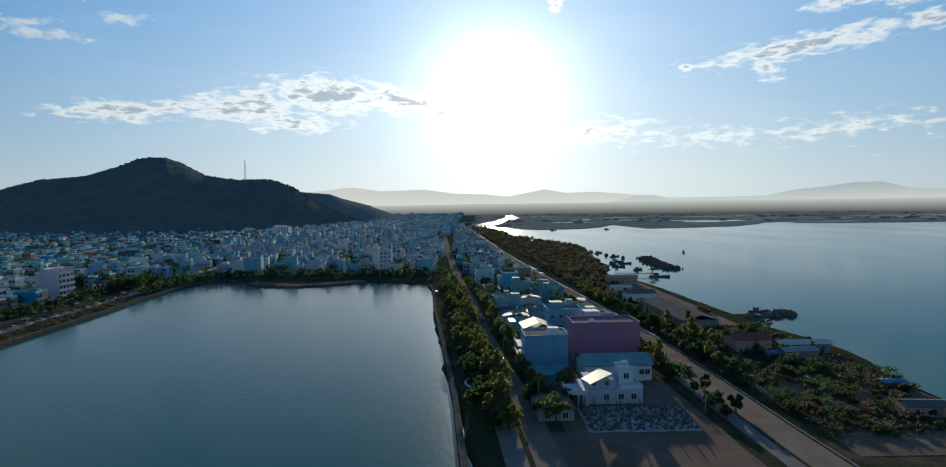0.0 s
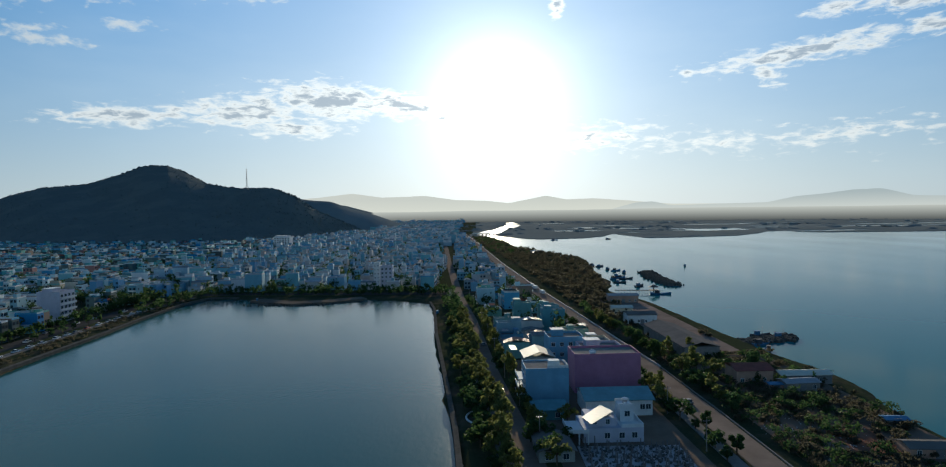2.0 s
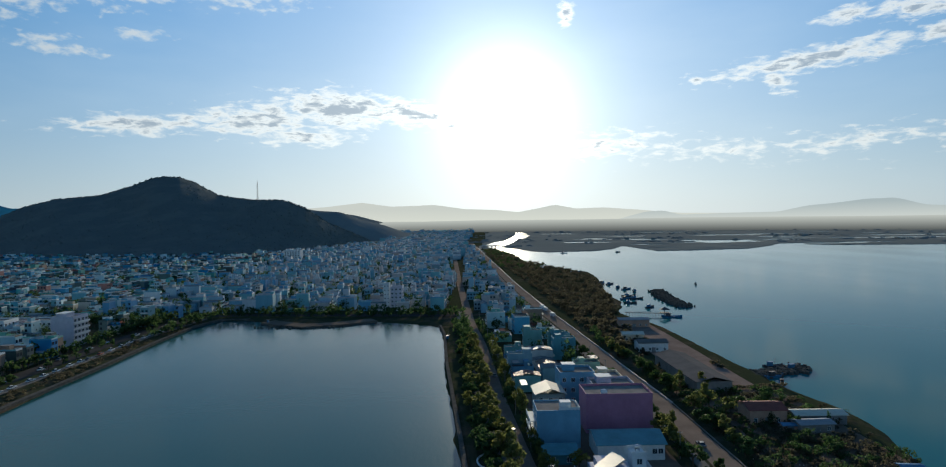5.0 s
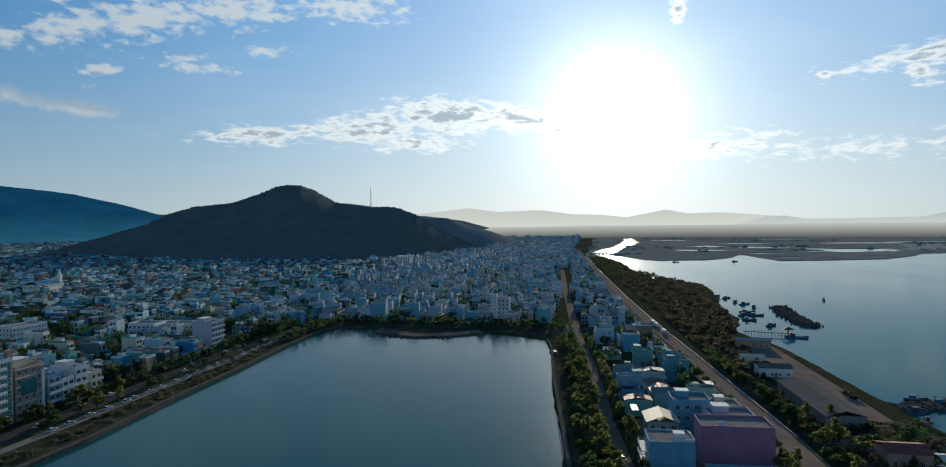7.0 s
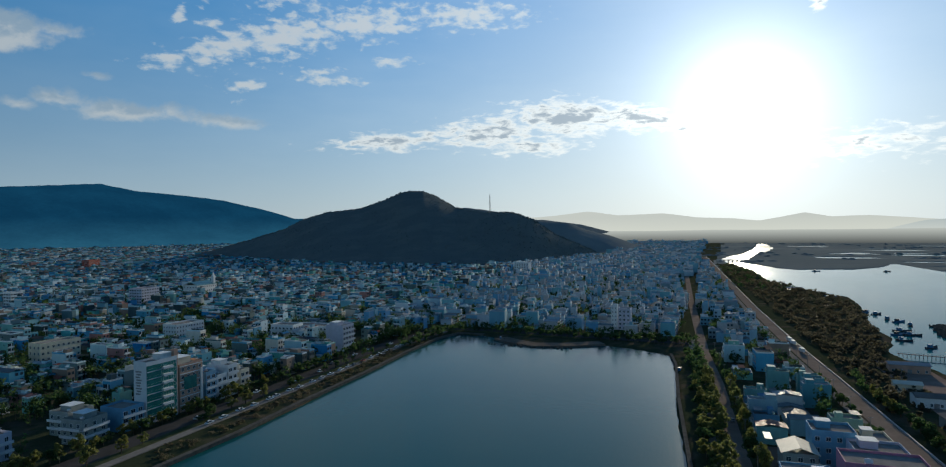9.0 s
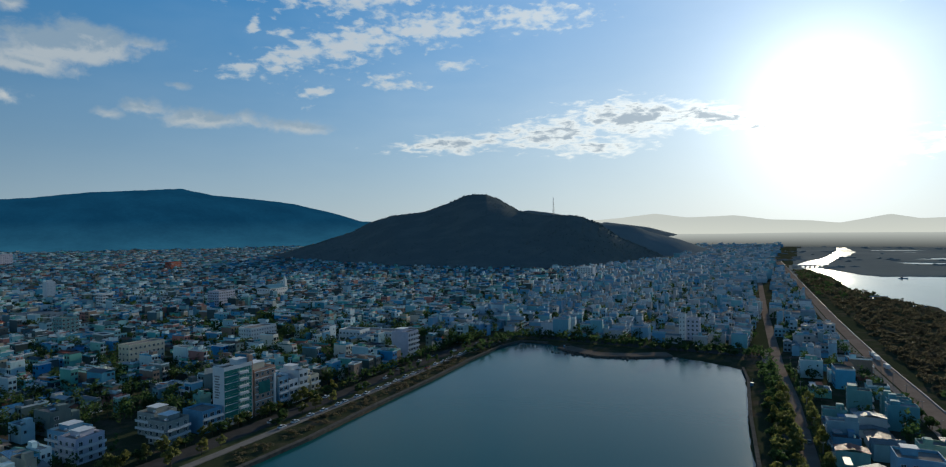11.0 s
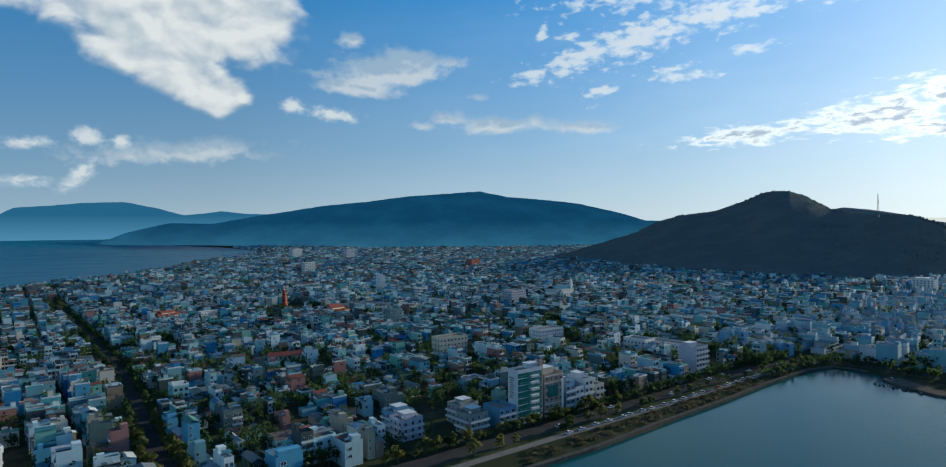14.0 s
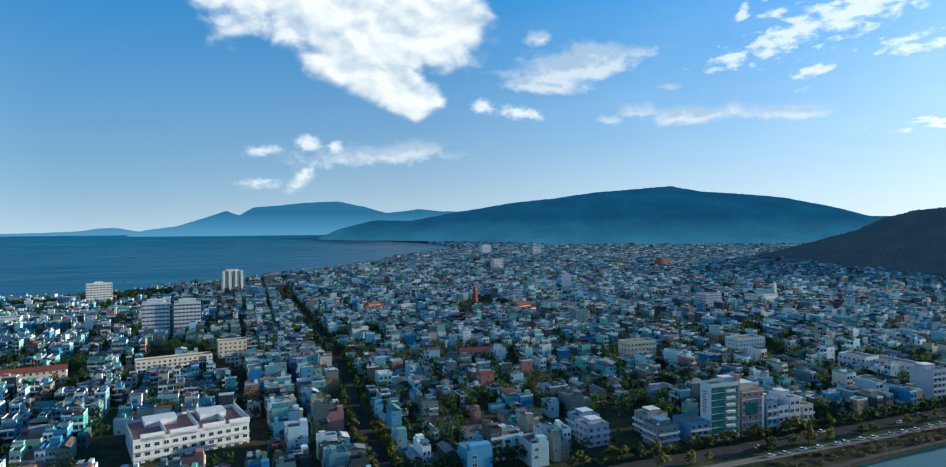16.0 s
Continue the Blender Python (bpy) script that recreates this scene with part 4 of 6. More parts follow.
LOTS = [l for l, k in zip(LOTS, keep) if k]
# the strip between lake road and shore road is laid out on its own, three rows deep
LOTS = [l for l in LOTS if not (150 < l[1] < 490 and l[0] > -40)]
for k in range(3):
    y0 = 264.0
    while y0 < 478:
        w = rng.uniform(5, 7.5) if rng.random() < 0.6 else rng.uniform(9, 14)
        left, right = np.interp(y0, [253, 357, 480], [12, 6, -3]), np.interp(y0, [245, 393, 480], [52, 43, 37])
        wide = (right - left - 3) / 3
        if rng.random() < (0.62, 0.72, 0.85)[k]:
            LOTS.append((left + (wide + 1.5) * k + wide / 2 + rng.uniform(-0.6, 0.6), y0 + w / 2, w, wide * rng.uniform(0.78, 0.98), 3 if k == 0 else 1, radians(4.5 + rng.uniform(-2, 2))))
        y0 += w + rng.choice((0.1, 0.1, 1.5, 4.0))

STOREYS = (1, 1, 1, 1, 2, 2, 2, 2, 2, 3, 3, 3, 4)
town, GARDENS = [], []
for x, y, w, d, q, turn in LOTS:
    leafy = 0.46 if (-500 < x < -236 and 60 < y < 480) else 0.20 if math.hypot(x, y) < 1000 else 0.08
    if rng.random() < leafy:
        GARDENS.append((x, y, w))
        continue
    s = rng.choice(STOREYS)
    if w > 9 and s > 3 and rng.random() < 0.6:
        s -= 2
    if x > -60 and 150 < y < 490:
        s = rng.choice((1, 1, 2, 2, 3, 3))
    town.append((x, y, w, d, q, turn, s))
town.sort(key=lambda h: math.hypot(h[0], h[1]) + (0 if h[0] < -230 or h[1] < 500 else 120))


def district(s, x, y, w, d, q, turn, storeys, level):
    """One more house of the joined mass of houses. Materials: wall, sheet roof, deck, glass, trim."""
    ang = turn + q * math.pi / 2
    ca, sa = math.cos(ang), math.sin(ang)
    n0 = len(s.v)
    h = storeys * 3.3 + rng.uniform(-0.2, 1.0)
    x0, x1, y0, y1, zb = -w / 2, w / 2, -d / 2, d / 2, 0.9
    sloped = rng.random() < (0.75 if storeys == 1 else 0.42 if storeys == 2 else 0.16)
    if sloped:
        s.box(x0, y0, zb, x1, y1, zb + h, 0)
        s.gable(x0, y0, x1, y1, zb + h, rng.uniform(0.6, 1.5), 0.25, "y" if w < d else "x", 1)
        if level > 1 and rng.random() < 0.5:
            s.box(x0 + 0.3, y0 + 0.5, zb + h, x1 - 0.3, y0 + 3.5, zb + h + 1.8, 0, 2)
    else:
        s.box(x0, y0, zb, x1, y1, zb + h, 0, 2)
        if level > 0:
            for a in ((x0, y0, x1, y0 + 0.2), (x0, y1 - 0.2, x1, y1), (x0, y0 + 0.2, x0 + 0.2, y1 - 0.2), (x1 - 0.2, y0 + 0.2, x1, y1 - 0.2)):
                s.box(a[0], a[1], zb + h - 0.01, a[2], a[3], zb + h + 0.8, 4 if rng.random() < 0.5 else 0)
        if rng.random() < 0.75:
            bx, by = rng.uniform(0.45, 0.8) * w, rng.uniform(0.2, 0.5) * d
            oy = rng.choice((y1 - by - 0.3, (y0 + y1) / 2 - by / 2))
            s.box(x0 + 0.2, oy, zb + h, x0 + 0.2 + bx, oy + by, zb + h + rng.uniform(2.0, 3.1), 0, 2)
        if rng.random() < 0.35:
            s.box(x0 + 0.3, y0 + 0.4, zb + h + 2.3, x1 - 0.3, y0 + d * 0.4, zb + h + 2.45, 1, bottom=True)
        if level > 1 and rng.random() < 0.5:
            tx, ty = rng.uniform(x0 + 1.2, x1 - 1.2), rng.uniform(0, y1 - 1.2)
            s.tube((tx - 0.8, ty, zb + h + 1.4), (tx + 0.8, ty, zb + h + 1.4), 0.55, 0.55, 6, 5)
    if level > 0:
        for k in range(storeys):
            z = zb + 0.9 + k * 3.3
            nw = 2 if w < 6 else max(2, int(w / 2.6))
            loggia = level > 1 and rng.random() < 0.62
            if loggia:
                # flat dark glass face on the wall stands in for the loggia's shade
                s.face([(x0 + 0.3, y0 - 0.04, z - 0.5), (x1 - 0.3, y0 - 0.04, z - 0.5), (x1 - 0.3, y0 - 0.04, z + 1.75), (x0 + 0.3, y0 - 0.04, z + 1.75)], 3)
                mid = rng.uniform(-0.2, 0.2) * w
                s.box(mid - 0.18, y0 - 0.2, z - 0.8, mid + 0.18, y0, z + 2.0, 4)
                out = rng.choice((0.5, 0.9, 1.2))
                s.box(x0 - 0.05, y0 - out, z - 1.0, x1 + 0.05, y0 - 0.05, z - 0.8, 4, bottom=True)
                s.box(x0, y0 - out, z - 0.8, x1, y0 - out + 0.1, z + 0.05, 4 if rng.random() < 0.6 else 0)
            for side, yy, o in ((-1, y0, -0.05), (1, y1, 0.05)):
                if (level == 1 and side > 0) or (loggia and side < 0):
                    continue
                for c in range(nw):
                    if rng.random() < 0.12:
                        continue
                    wx = x0 + w * (c + 0.5) / nw
                    hw = min(0.8, w / nw * 0.34)
                    a, b = (wx - hw, wx + hw) if side < 0 else (wx + hw, wx - hw)
                    s.face([(a, yy + o, z), (b, yy + o, z), (b, yy + o, z + 1.6), (a, yy + o, z + 1.6)], 3)
            if level > 1 and k and not loggia and rng.random() < 0.5:
                s.box(x0, y0 - 1.0, z - 0.95, x1, y0, z - 0.8, 4, bottom=True)
                s.box(x0, y0 - 1.0, z - 0.8, x1, y0 - 0.9, z + 0.1, 4)
            if level > 1 and rng.random() < 0.45:
                yy = rng.uniform(y0 + 2, y1 - 2)
                for xx, sg in ((x0 - 0.05, 1), (x1 + 0.05, -1)):
                    s.face([(xx, yy + 0.45 * sg, z), (xx, yy - 0.45 * sg, z), (xx, yy - 0.45 * sg, z + 1.1), (xx, yy + 0.45 * sg, z + 1.1)], 3)
    for k in range(n0, len(s.v)):
        px, py, pz = s.v[k]
        s.v[k] = (x + px * ca - py * sa, y + px * sa + py * ca, pz)


HOUSE_THINGS = 300
mass, north_mass = Shape(), Shape()
WEST_MASS = mass
for x, y, w, d, q, turn, s in town[HOUSE_THINGS:]:
    r = math.hypot(x, y)
    mass = north_mass if x > -300 + 0.12 * (500 - y) and y > 470 else WEST_MASS
    lift0 = len(mass.v)
    district(mass, x, y, w, d, q, turn, s, (1 if r < 640 else 0) if mass is north_mass else 2 if r < 680 else 1 if r < 1100 else 0)
    up = float(rise(np.array(x), np.array(y)))
    if up > 0.2:
        for k in range(lift0, len(mass.v)):
            a, b, c = mass.v[k]
            mass.v[k] = (a, b, c + up)
for mass, paint, sheets, flats, edges, label in ((WEST_MASS, "walls", "roofs", "decks", "trim", "dense mass of narrow pale and teal town houses with flat and sheet roofs"),
                           (north_mass, "north_walls", "north_roofs", "north_roofs", "north_trim", "crowded mass of narrow pale grey town houses below the hill")):
    tagged(new("town_houses", mass.mesh("town_houses", M[paint], M[sheets], M[flats], M["glass"], M[edges], M["steel"])), label, "houses", kind="stuff")



# ------------------------------------------------- houses built one by one
def window_mesh(w, h):
    """A framed pane, its back on the wall at y = 0, facing -y."""
    s = Shape()
    s.box(-w / 2, -0.07, 0, -w / 2 + 0.09, 0.03, h, 0).box(w / 2 - 0.09, -0.07, 0, w / 2, 0.03, h, 0)
    s.box(-w / 2 + 0.09, -0.07, h - 0.09, w / 2 - 0.09, 0.03, h, 0, bottom=True).box(-w / 2 - 0.06, -0.12, -0.08, w / 2 + 0.06, 0.03, 0.0, 0, bottom=True)
    s.box(-0.035, -0.06, 0, 0.035, 0.02, h - 0.09, 0)
    s.face([(-w / 2 + 0.09, -0.025, 0.0), (w / 2 - 0.09, -0.025, 0.0), (w / 2 - 0.09, -0.025, h - 0.09), (-w / 2 + 0.09, -0.025, h - 0.09)], 1)
    return s.mesh("window", M["trim"], M["glass"])


WIN = {size: window_mesh(*size) for size in ((1.2, 1.4), (1.6, 1.6), (2.2, 1.7), (0.9, 1.1), (3.0, 1.6))}
FRAME, PANE = {}, {}
for size, me in WIN.items():
    vs, fs = [tuple(v.co) for v in me.vertices], [tuple(p.vertices) for p in me.polygons]
    FRAME[size] = mesh_of("window", vs[:-4], fs[:-1], [M["trim"]])
    PANE[size] = mesh_of("pane", vs[-4:], [(0, 1, 2, 3)], [M["glass"]])
TANK = Shape().tube((-0.75, 0, 1.25), (0.75, 0, 1.25), 0.52, 0.52, 10).tube((0, 0, 1.7), (0, 0, 1.86), 0.2, 0.2, 8).mesh("water_tank", M["steel"])
STAND = Shape()
for tx in (-0.5, 0.5):
    for ty in (-0.35, 0.35):
        STAND.tube((tx, ty, 0), (tx, ty * 0.8, 0.95), 0.05, 0.05, 4)
STAND.box(-0.6, -0.45, 0.7, 0.6, 0.45, 0.78, bottom=True)
STAND = STAND.mesh("stand", M["iron"])
HANDLE = Shape().box(0.75, -0.14, 1.0, 0.82, -0.06, 1.3).mesh("handle", M["steel"])
DOOR = Shape().box(-1.1, -0.06, 0, 1.1, 0.02, 2.5).mesh("door", M["iron"])


def put_window(parent, size, x, y, z, turn, name="window", split=False):
    ob = part(name, FRAME[size] if split else WIN[size], None, parent)
    ob.matrix_local = pose(x, y, z, 0, 0, turn)
    if split:
        part("pane", PANE[size], None, ob)
    return ob


def put_tank(parent, at):
    tank = part("water_tank", TANK, None, parent, "stainless steel water tank", at)
    part("stand", STAND, None, tank)


def put_door(parent, at):
    door = part("door", DOOR, None, parent, "", at)
    part("handle", HANDLE, None, door)


WORDS = ("low", "single-storey", "two-storey", "three-storey", "four-storey", "five-storey")


def town_house(storeys, sloped, variant):
    """A narrow town house, 5.5 m wide and 14 m deep, its front to -y."""
    look_of = "pitched sheet-metal roof" if sloped else "flat roof deck and water tank" if variant % 2 else "flat roof deck and stair tower"
    home = thing("town_house", f"narrow {WORDS[storeys]} town house with {look_of}", "house", group="row houses")
    w, d, h = 5.5, 14.0, storeys * 3.3 + 0.5
    (part("body", Shape().box(-w / 2, -d / 2, 0, w / 2, d / 2, h, 0), M["wall"], home))
    if not sloped:
        s = Shape()
        for a in ((-w / 2, -d / 2, w / 2, -d / 2 + 0.2), (-w / 2, d / 2 - 0.2, w / 2, d / 2), (-w / 2, -d / 2 + 0.2, -w / 2 + 0.2, d / 2 - 0.2), (w / 2 - 0.2, -d / 2 + 0.2, w / 2, d / 2 - 0.2)):
            s.box(a[0], a[1], h - 0.01, a[2], a[3], h + 0.85, 0)
        by = 3.2 + variant % 3
        (part("parapet", s, M["wall"], home))
        (part("stair_tower", Shape().box(-w / 2 + 0.25, 1.5, h, -w / 2 + 0.25 + (2.6 if variant % 2 else 4.6), 1.5 + by, h + 2.7, 0), M["wall"], home))
    if sloped:
        part("roof", Shape().gable(-w / 2, -d / 2, w / 2, d / 2, h, 1.2, 0.35, "y" if variant % 2 else "x", 0), M["roof"], home)
    else:
        part("roof_deck", Shape().box(-w / 2 + 0.2, -d / 2 + 0.2, h, w / 2 - 0.2, d / 2 - 0.2, h + 0.06), M["deck"], home)
        if variant % 2:
            put_tank(home, (1.2, 4.0, h + 0.06))
        if variant % 3 == 0:
            part("canopy", Shape().box(-w / 2 + 0.3, -d / 2 + 0.5, h + 2.35, w / 2 - 0.3, -d / 2 + 5.0, h + 2.47, bottom=True)
                 .tube((-w / 2 + 0.5, -d / 2 + 0.7, h), (-w / 2 + 0.5, -d / 2 + 0.7, h + 2.35), 0.05, 0.05, 4)
                 .tube((w / 2 - 0.5, -d / 2 + 0.7, h), (w / 2 - 0.5, -d / 2 + 0.7, h + 2.35), 0.05, 0.05, 4), M["roof"], home, "sheet canopy over the roof terrace")
    put_door(home, (-0.9, -d / 2, 0.1))
    for k in range(storeys):
        z = 0.95 + k * 3.3
        xs = (-1.35, 1.35) if variant % 4 != 2 else (0.0,)
        for x in xs:
            if k == 0 and x < 0:
                continue
            put_window(home, (1.6, 1.6) if len(xs) > 1 else (3.0, 1.6), x, -d / 2, z, 0)
        if k:
            put_window(home, (1.2, 1.4), 1.2, d / 2, z, 180)
        if k > 0 and variant % 3 != 1:
            part("balcony", Shape().box(-w / 2, -d / 2 - 1.1, z - 0.95, w / 2, -d / 2, z - 0.8, bottom=True).box(-w / 2, -d / 2 - 1.1, z - 0.8, w / 2, -d / 2 - 1.0, z + 0.1)
                 .box(-w / 2, -d / 2 - 1.0, z - 0.8, -w / 2 + 0.1, -d / 2, z + 0.1).box(w / 2 - 0.1, -d / 2 - 1.0, z - 0.8, w / 2, -d / 2, z + 0.1), M["trim"], home)
    return home


made = {}
for x, y, w, d, q, turn, s in town[:HOUSE_THINGS]:
    sloped = rng.random() < (0.8 if s == 1 else 0.45 if s == 2 else 0.15)
    variant = rng.randrange(4)
    size = Matrix.Diagonal((w / 5.5, d / 14.0, rng.uniform(0.94, 1.06), 1))
    place = pose(x, y, 1.05, 0, 0, math.degrees(turn) + 90 * q)
    key = (s, sloped, variant)
    if key not in made:
        home = town_house(*key)
        home.matrix_world = place @ size
        made[key] = (home, size)
    else:
        home, first = made[key]
        home = copy_thing(home, place @ size @ first.inverted())
    color = (*rng.choice(TEALS if x > -60 and y < 490 else WALLS), 1)
    for p in home.children:
        p.color = color


# ------------------------------------------------------- single buildings
def building(name, label, category, x, y, w, d, h, storeys, wall, turn=0.0, sides="ensw", win=(1.6, 1.6), pitch=3.0, deck=None, sills=None, roof=None, balconies="", bands="", parapet=1.0):
    """A free-standing block: w along x, d along y. sides: which faces have windows (e n s w)."""
    home = thing(name, label, category, pose(x, y, 1.05, 0, 0, turn))
    body = Shape().box(-w / 2, -d / 2, 0, w / 2, d / 2, h)
    part("body", body, wall, home)
    if roof:
        part("roof", Shape().gable(-w / 2, -d / 2, w / 2, d / 2, h, min(w, d) * 0.2, 0.6, "x" if w > d else "y"), roof, home)
    else:
        part("roof_deck", Shape().box(-w / 2 + 0.25, -d / 2 + 0.25, h, w / 2 - 0.25, d / 2 - 0.25, h + 0.08), deck or M["concrete"], home)
        rim = Shape()
        for a in ((-w / 2, -d / 2, w / 2, -d / 2 + 0.25), (-w / 2, d / 2 - 0.25, w / 2, d / 2), (-w / 2, -d / 2 + 0.25, -w / 2 + 0.25, d / 2 - 0.25), (w / 2 - 0.25, -d / 2 + 0.25, w / 2, d / 2 - 0.25)):
            rim.box(a[0], a[1], h, a[2], a[3], h + parapet)
        part("parapet", rim, wall, home)
    rise_ = h / storeys
    split = name in ("office_tower", "bank_building", "shop_house", "annex", "villa", "apartment_block", "house", "terrace_building")
    for side in sides:
        length = w if side in "ns" else d
        count = max(1, int(length / pitch))
        for k in range(storeys):
            for c in range(count):
                p = -length / 2 + length * (c + 0.5) / count
                z = k * rise_ + rise_ * 0.3
                if side == "s":
                    put_window(home, win, p, -d / 2, z, 0, split=split)
                elif side == "n":
                    put_window(home, win, p, d / 2, z, 180, split=split)
                elif side == "e":
                    put_window(home, win, w / 2, p, z, 90, split=split)
                else:
                    put_window(home, win, -w / 2, p, z, -90, split=split)
    for side in balconies:
        for k in range(1, storeys):
            z = k * rise_
            s = Shape()
            if side == "e":
                s.box(w / 2, -d / 2, z - 0.1, w / 2 + 1.2, d / 2, z + 0.08, bottom=True).box(w / 2 + 1.1, -d / 2, z + 0.08, w / 2 + 1.2, d / 2, z + 1.0)
            elif side == "s":
                s.box(-w / 2, -d / 2 - 1.2, z - 0.1, w / 2, -d / 2, z + 0.08, bottom=True).box(-w / 2, -d / 2 - 1.2, z + 0.08, w / 2, -d / 2 - 1.1, z + 1.0)
            part("balcony", s, M["white"], home, "white balcony with solid rail")
    for side in bands:
        for k in range(1, storeys + 1):
            z = k * rise_ - 0.35
            s = Shape()
            if side == "e":
                s.box(w / 2, -d / 2, z, w / 2 + 0.25, d / 2, z + 0.35, bottom=True)
            else:
                s.box(-w / 2, -d / 2 - 0.25, z, w / 2, -d / 2, z + 0.35, bottom=True)
            part("floor_band", s, M["trim"], home)
    return home


def roof_box(home, x0, y0, x1, y1, z, h, mat, name="roof_room", label=""):
    part(name, Shape().box(x0, y0, z, x1, y1, z + h), mat, home, label)
    part("roof_slab", Shape().box(x0 - 0.3, y0 - 0.3, z + h, x1 + 0.3, y1 + 0.3, z + h + 0.2, bottom=True), M["trim"], home)


# the lake front of the town
g = building("office_tower", "tall office house with green glazed front and white blind side", "tower", -242.8, 208.5, 7.6, 17, 27, 8, M["white"], 0, "e", (3.0, 1.6), 4.2, balconies="")
part("glazing", Shape().box(3.8, -8.3, 2.5, 3.92, -0.4, 26.2, bottom=True), M["green_glass"], g, "green tinted curtain wall")
part("glazing", Shape().box(3.8, -0.2, 2.5, 3.84, 8.3, 26.2, bottom=True), M["green_glass"], g, "green tinted curtain wall")
for k in range(1, 8):
    part("floor_band", Shape().box(3.92, -8.3, k * 3.35 - 0.15, 4.1, -0.4, k * 3.35 + 0.1, bottom=True), M["white"], g)
for k in range(1, 8):
    part("balcony", Shape().box(3.8, 0.0, k * 3.35 - 0.1, 5.1, 5.4, k * 3.35 + 0.9, bottom=True), M["white"], g, "white projecting balcony")
for k in range(9):
    part("lettering_bar", Shape().box(-2.6 + (k % 2) * 0.5, -8.56, 13.2 + k * 1.25, 0.2 + (k % 3) * 0.4, -8.5, 13.9 + k * 1.25), M["iron"], g)
roof_box(g, -3, 1, 2, 7, 27.1, 2.6, M["trim"])
part("lift_shaft", Shape().box(1.6, 7.2, 0, 3.4, 9.4, 31), M["brown"], g, "reddish brown service shaft")
g = building("bank_building", "tan brown building with a green sign on its front", "building", -246, 226, 13, 14, 22, 6, M["brown"], 0, "es", (1.6, 1.6), 3.4, bands="e")
part("sign", Shape().box(6.5, -4.5, 10.5, 6.8, 3.0, 16.5, bottom=True), M["green_glass"], g, "large plain green sign panel")
roof_box(g, -5, -4, 2, 4, 22.1, 3, M["cream"])
part("pillar", Shape().box(6.5, 5.2, 0, 7.4, 6.4, 19), M["white"], g, "white vertical pillar on the front")
for yy, hh, st, mat, kind in ((238, 15, 4, M["blue"], "blue"), (245.5, 12, 3, M["white"], "white"), (253, 15.5, 4, M["white"], "white"), (262, 11, 3, M["cream"], "cream")):
    g = building("shop_house", f"{kind} {WORDS[st]} lake-front shop house with balconies", "house", -246, yy, 14, 6.6, hh, st, mat, 0, "e", (2.2, 1.7), 3.2, balconies="e")
    roof_box(g, -5, -2.5, 1, 2.5, hh + 0.1, 2.6, mat)
    put_tank(g, (4, 0, hh + 0.08))
building("annex", "low blue annex with a plain blind side wall", "building", -246, 193.5, 13, 11, 9.6, 3, M["blue"], 0, "e", (2.2, 1.7), 3.5, balconies="e")
for xx, yy, tone in ((-246, 176, "villa"), (-262, 182, "villa"), (-259, 146, "lilac"), (-272, 149, "blue")):
    g = building("villa", ("dull grey-olive" if tone == "villa" else "pale blue") + " three-storey villa with wide balconies near the lake", "house", xx, yy, 11, 12, 9.6, 3, M[tone], 3, "es", (1.6, 1.6), 3.4, balconies="es")
    roof_box(g, -4, -2, 2, 4, 9.7, 2.2, M[tone])
    put_tank(g, (3.5, -4.0, 9.68))
g = building("apartment_block", "grey-blue apartment block with white balconies facing the lake", "apartment block", -255, 377, 14, 14, 17.5, 5, M["lilac"], 0, "e", (2.2, 1.7), 3.4, balconies="e")
roof_box(g, -5, -5, 1, 3, 17.6, 2.4, M["lilac"])
building("long_building", "long white four-storey building with rows of small windows", "building", -402, 376, 14, 28, 12.5, 4, M["white"], 0, "es", (1.2, 1.4), 2.8, deck=M["concrete"])
building("long_building", "pale cream block with a plain window front", "building", -426, 288, 12, 28, 11.8, 3, M["cream"], 0, "es", (1.6, 1.6), 3.4)
for xx, yy, ww, dd, hh in ((-300, 412, 34, 16, 10), (-318, 398, 20, 14, 12)):
    building("school_building", "white school building with open galleries", "building", xx, yy, ww, dd, hh, 3, M["white"], 4, "es", (1.6, 1.6), 3.2, roof=None, balconies="s")
# further landmarks
g = building("white_building", "bright white block standing out below the hill", "building", -339, 1104, 28, 18, 20, 6, M["white"], 0, "s", (2.2, 1.7), 4.5)
roof_box(g, -12, -6, 6, 6, 20.1, 3, M["white"])
g = building("chimney_tower", "slim white tower house on the lake's north shore", "tower", -82, 523, 5, 6, 20, 6, M["white"], 0, "s", (0.9, 1.1), 2.5)
building("apartment_house", "pale house beside the slim tower", "house", -74, 526, 10, 10, 17, 5, M["lilac"], 0, "se", (1.6, 1.6), 3.0)
g = building("tower_block", "slender white tower with blind walls", "tower", -911, 487, 9, 12, 27, 8, M["white"], 0, "e", (0.9, 1.1), 4.0)
roof_box(g, -2, -3, 3, 3, 27, 2.6, M["white"])
g = building("hotel", "tall cream hotel with vertical window bays by the sea", "hotel", -1104, -33, 18, 33, 36, 11, M["cream"], 8, "ens", (2.2, 1.7), 3.6, parapet=1.4)
for yy in (-14, -5, 5, 14):
    part("pier", Shape().box(9, yy - 1.3, 0, 10, yy + 1.3, 37.4), M["white"], g, "white vertical wall strip")
roof_box(g, -6, -9, 6, 9, 36.1, 3.6, M["white"])
g = building("hotel", "bright white seaside hotel with dark balcony bands", "hotel", -1003, -206, 14, 32, 30, 9, M["white"], 12, "es", (3.0, 1.6), 3.6, bands="es")
roof_box(g, -4, -6, 4, 4, 30.1, 3, M["white"])
building("hotel_annex", "low pale hotel annex with flat roof", "building", -1010, -245, 16, 26, 12, 4, M["lilac"], 12, "e", (2.2, 1.7), 3.6, bands="e")
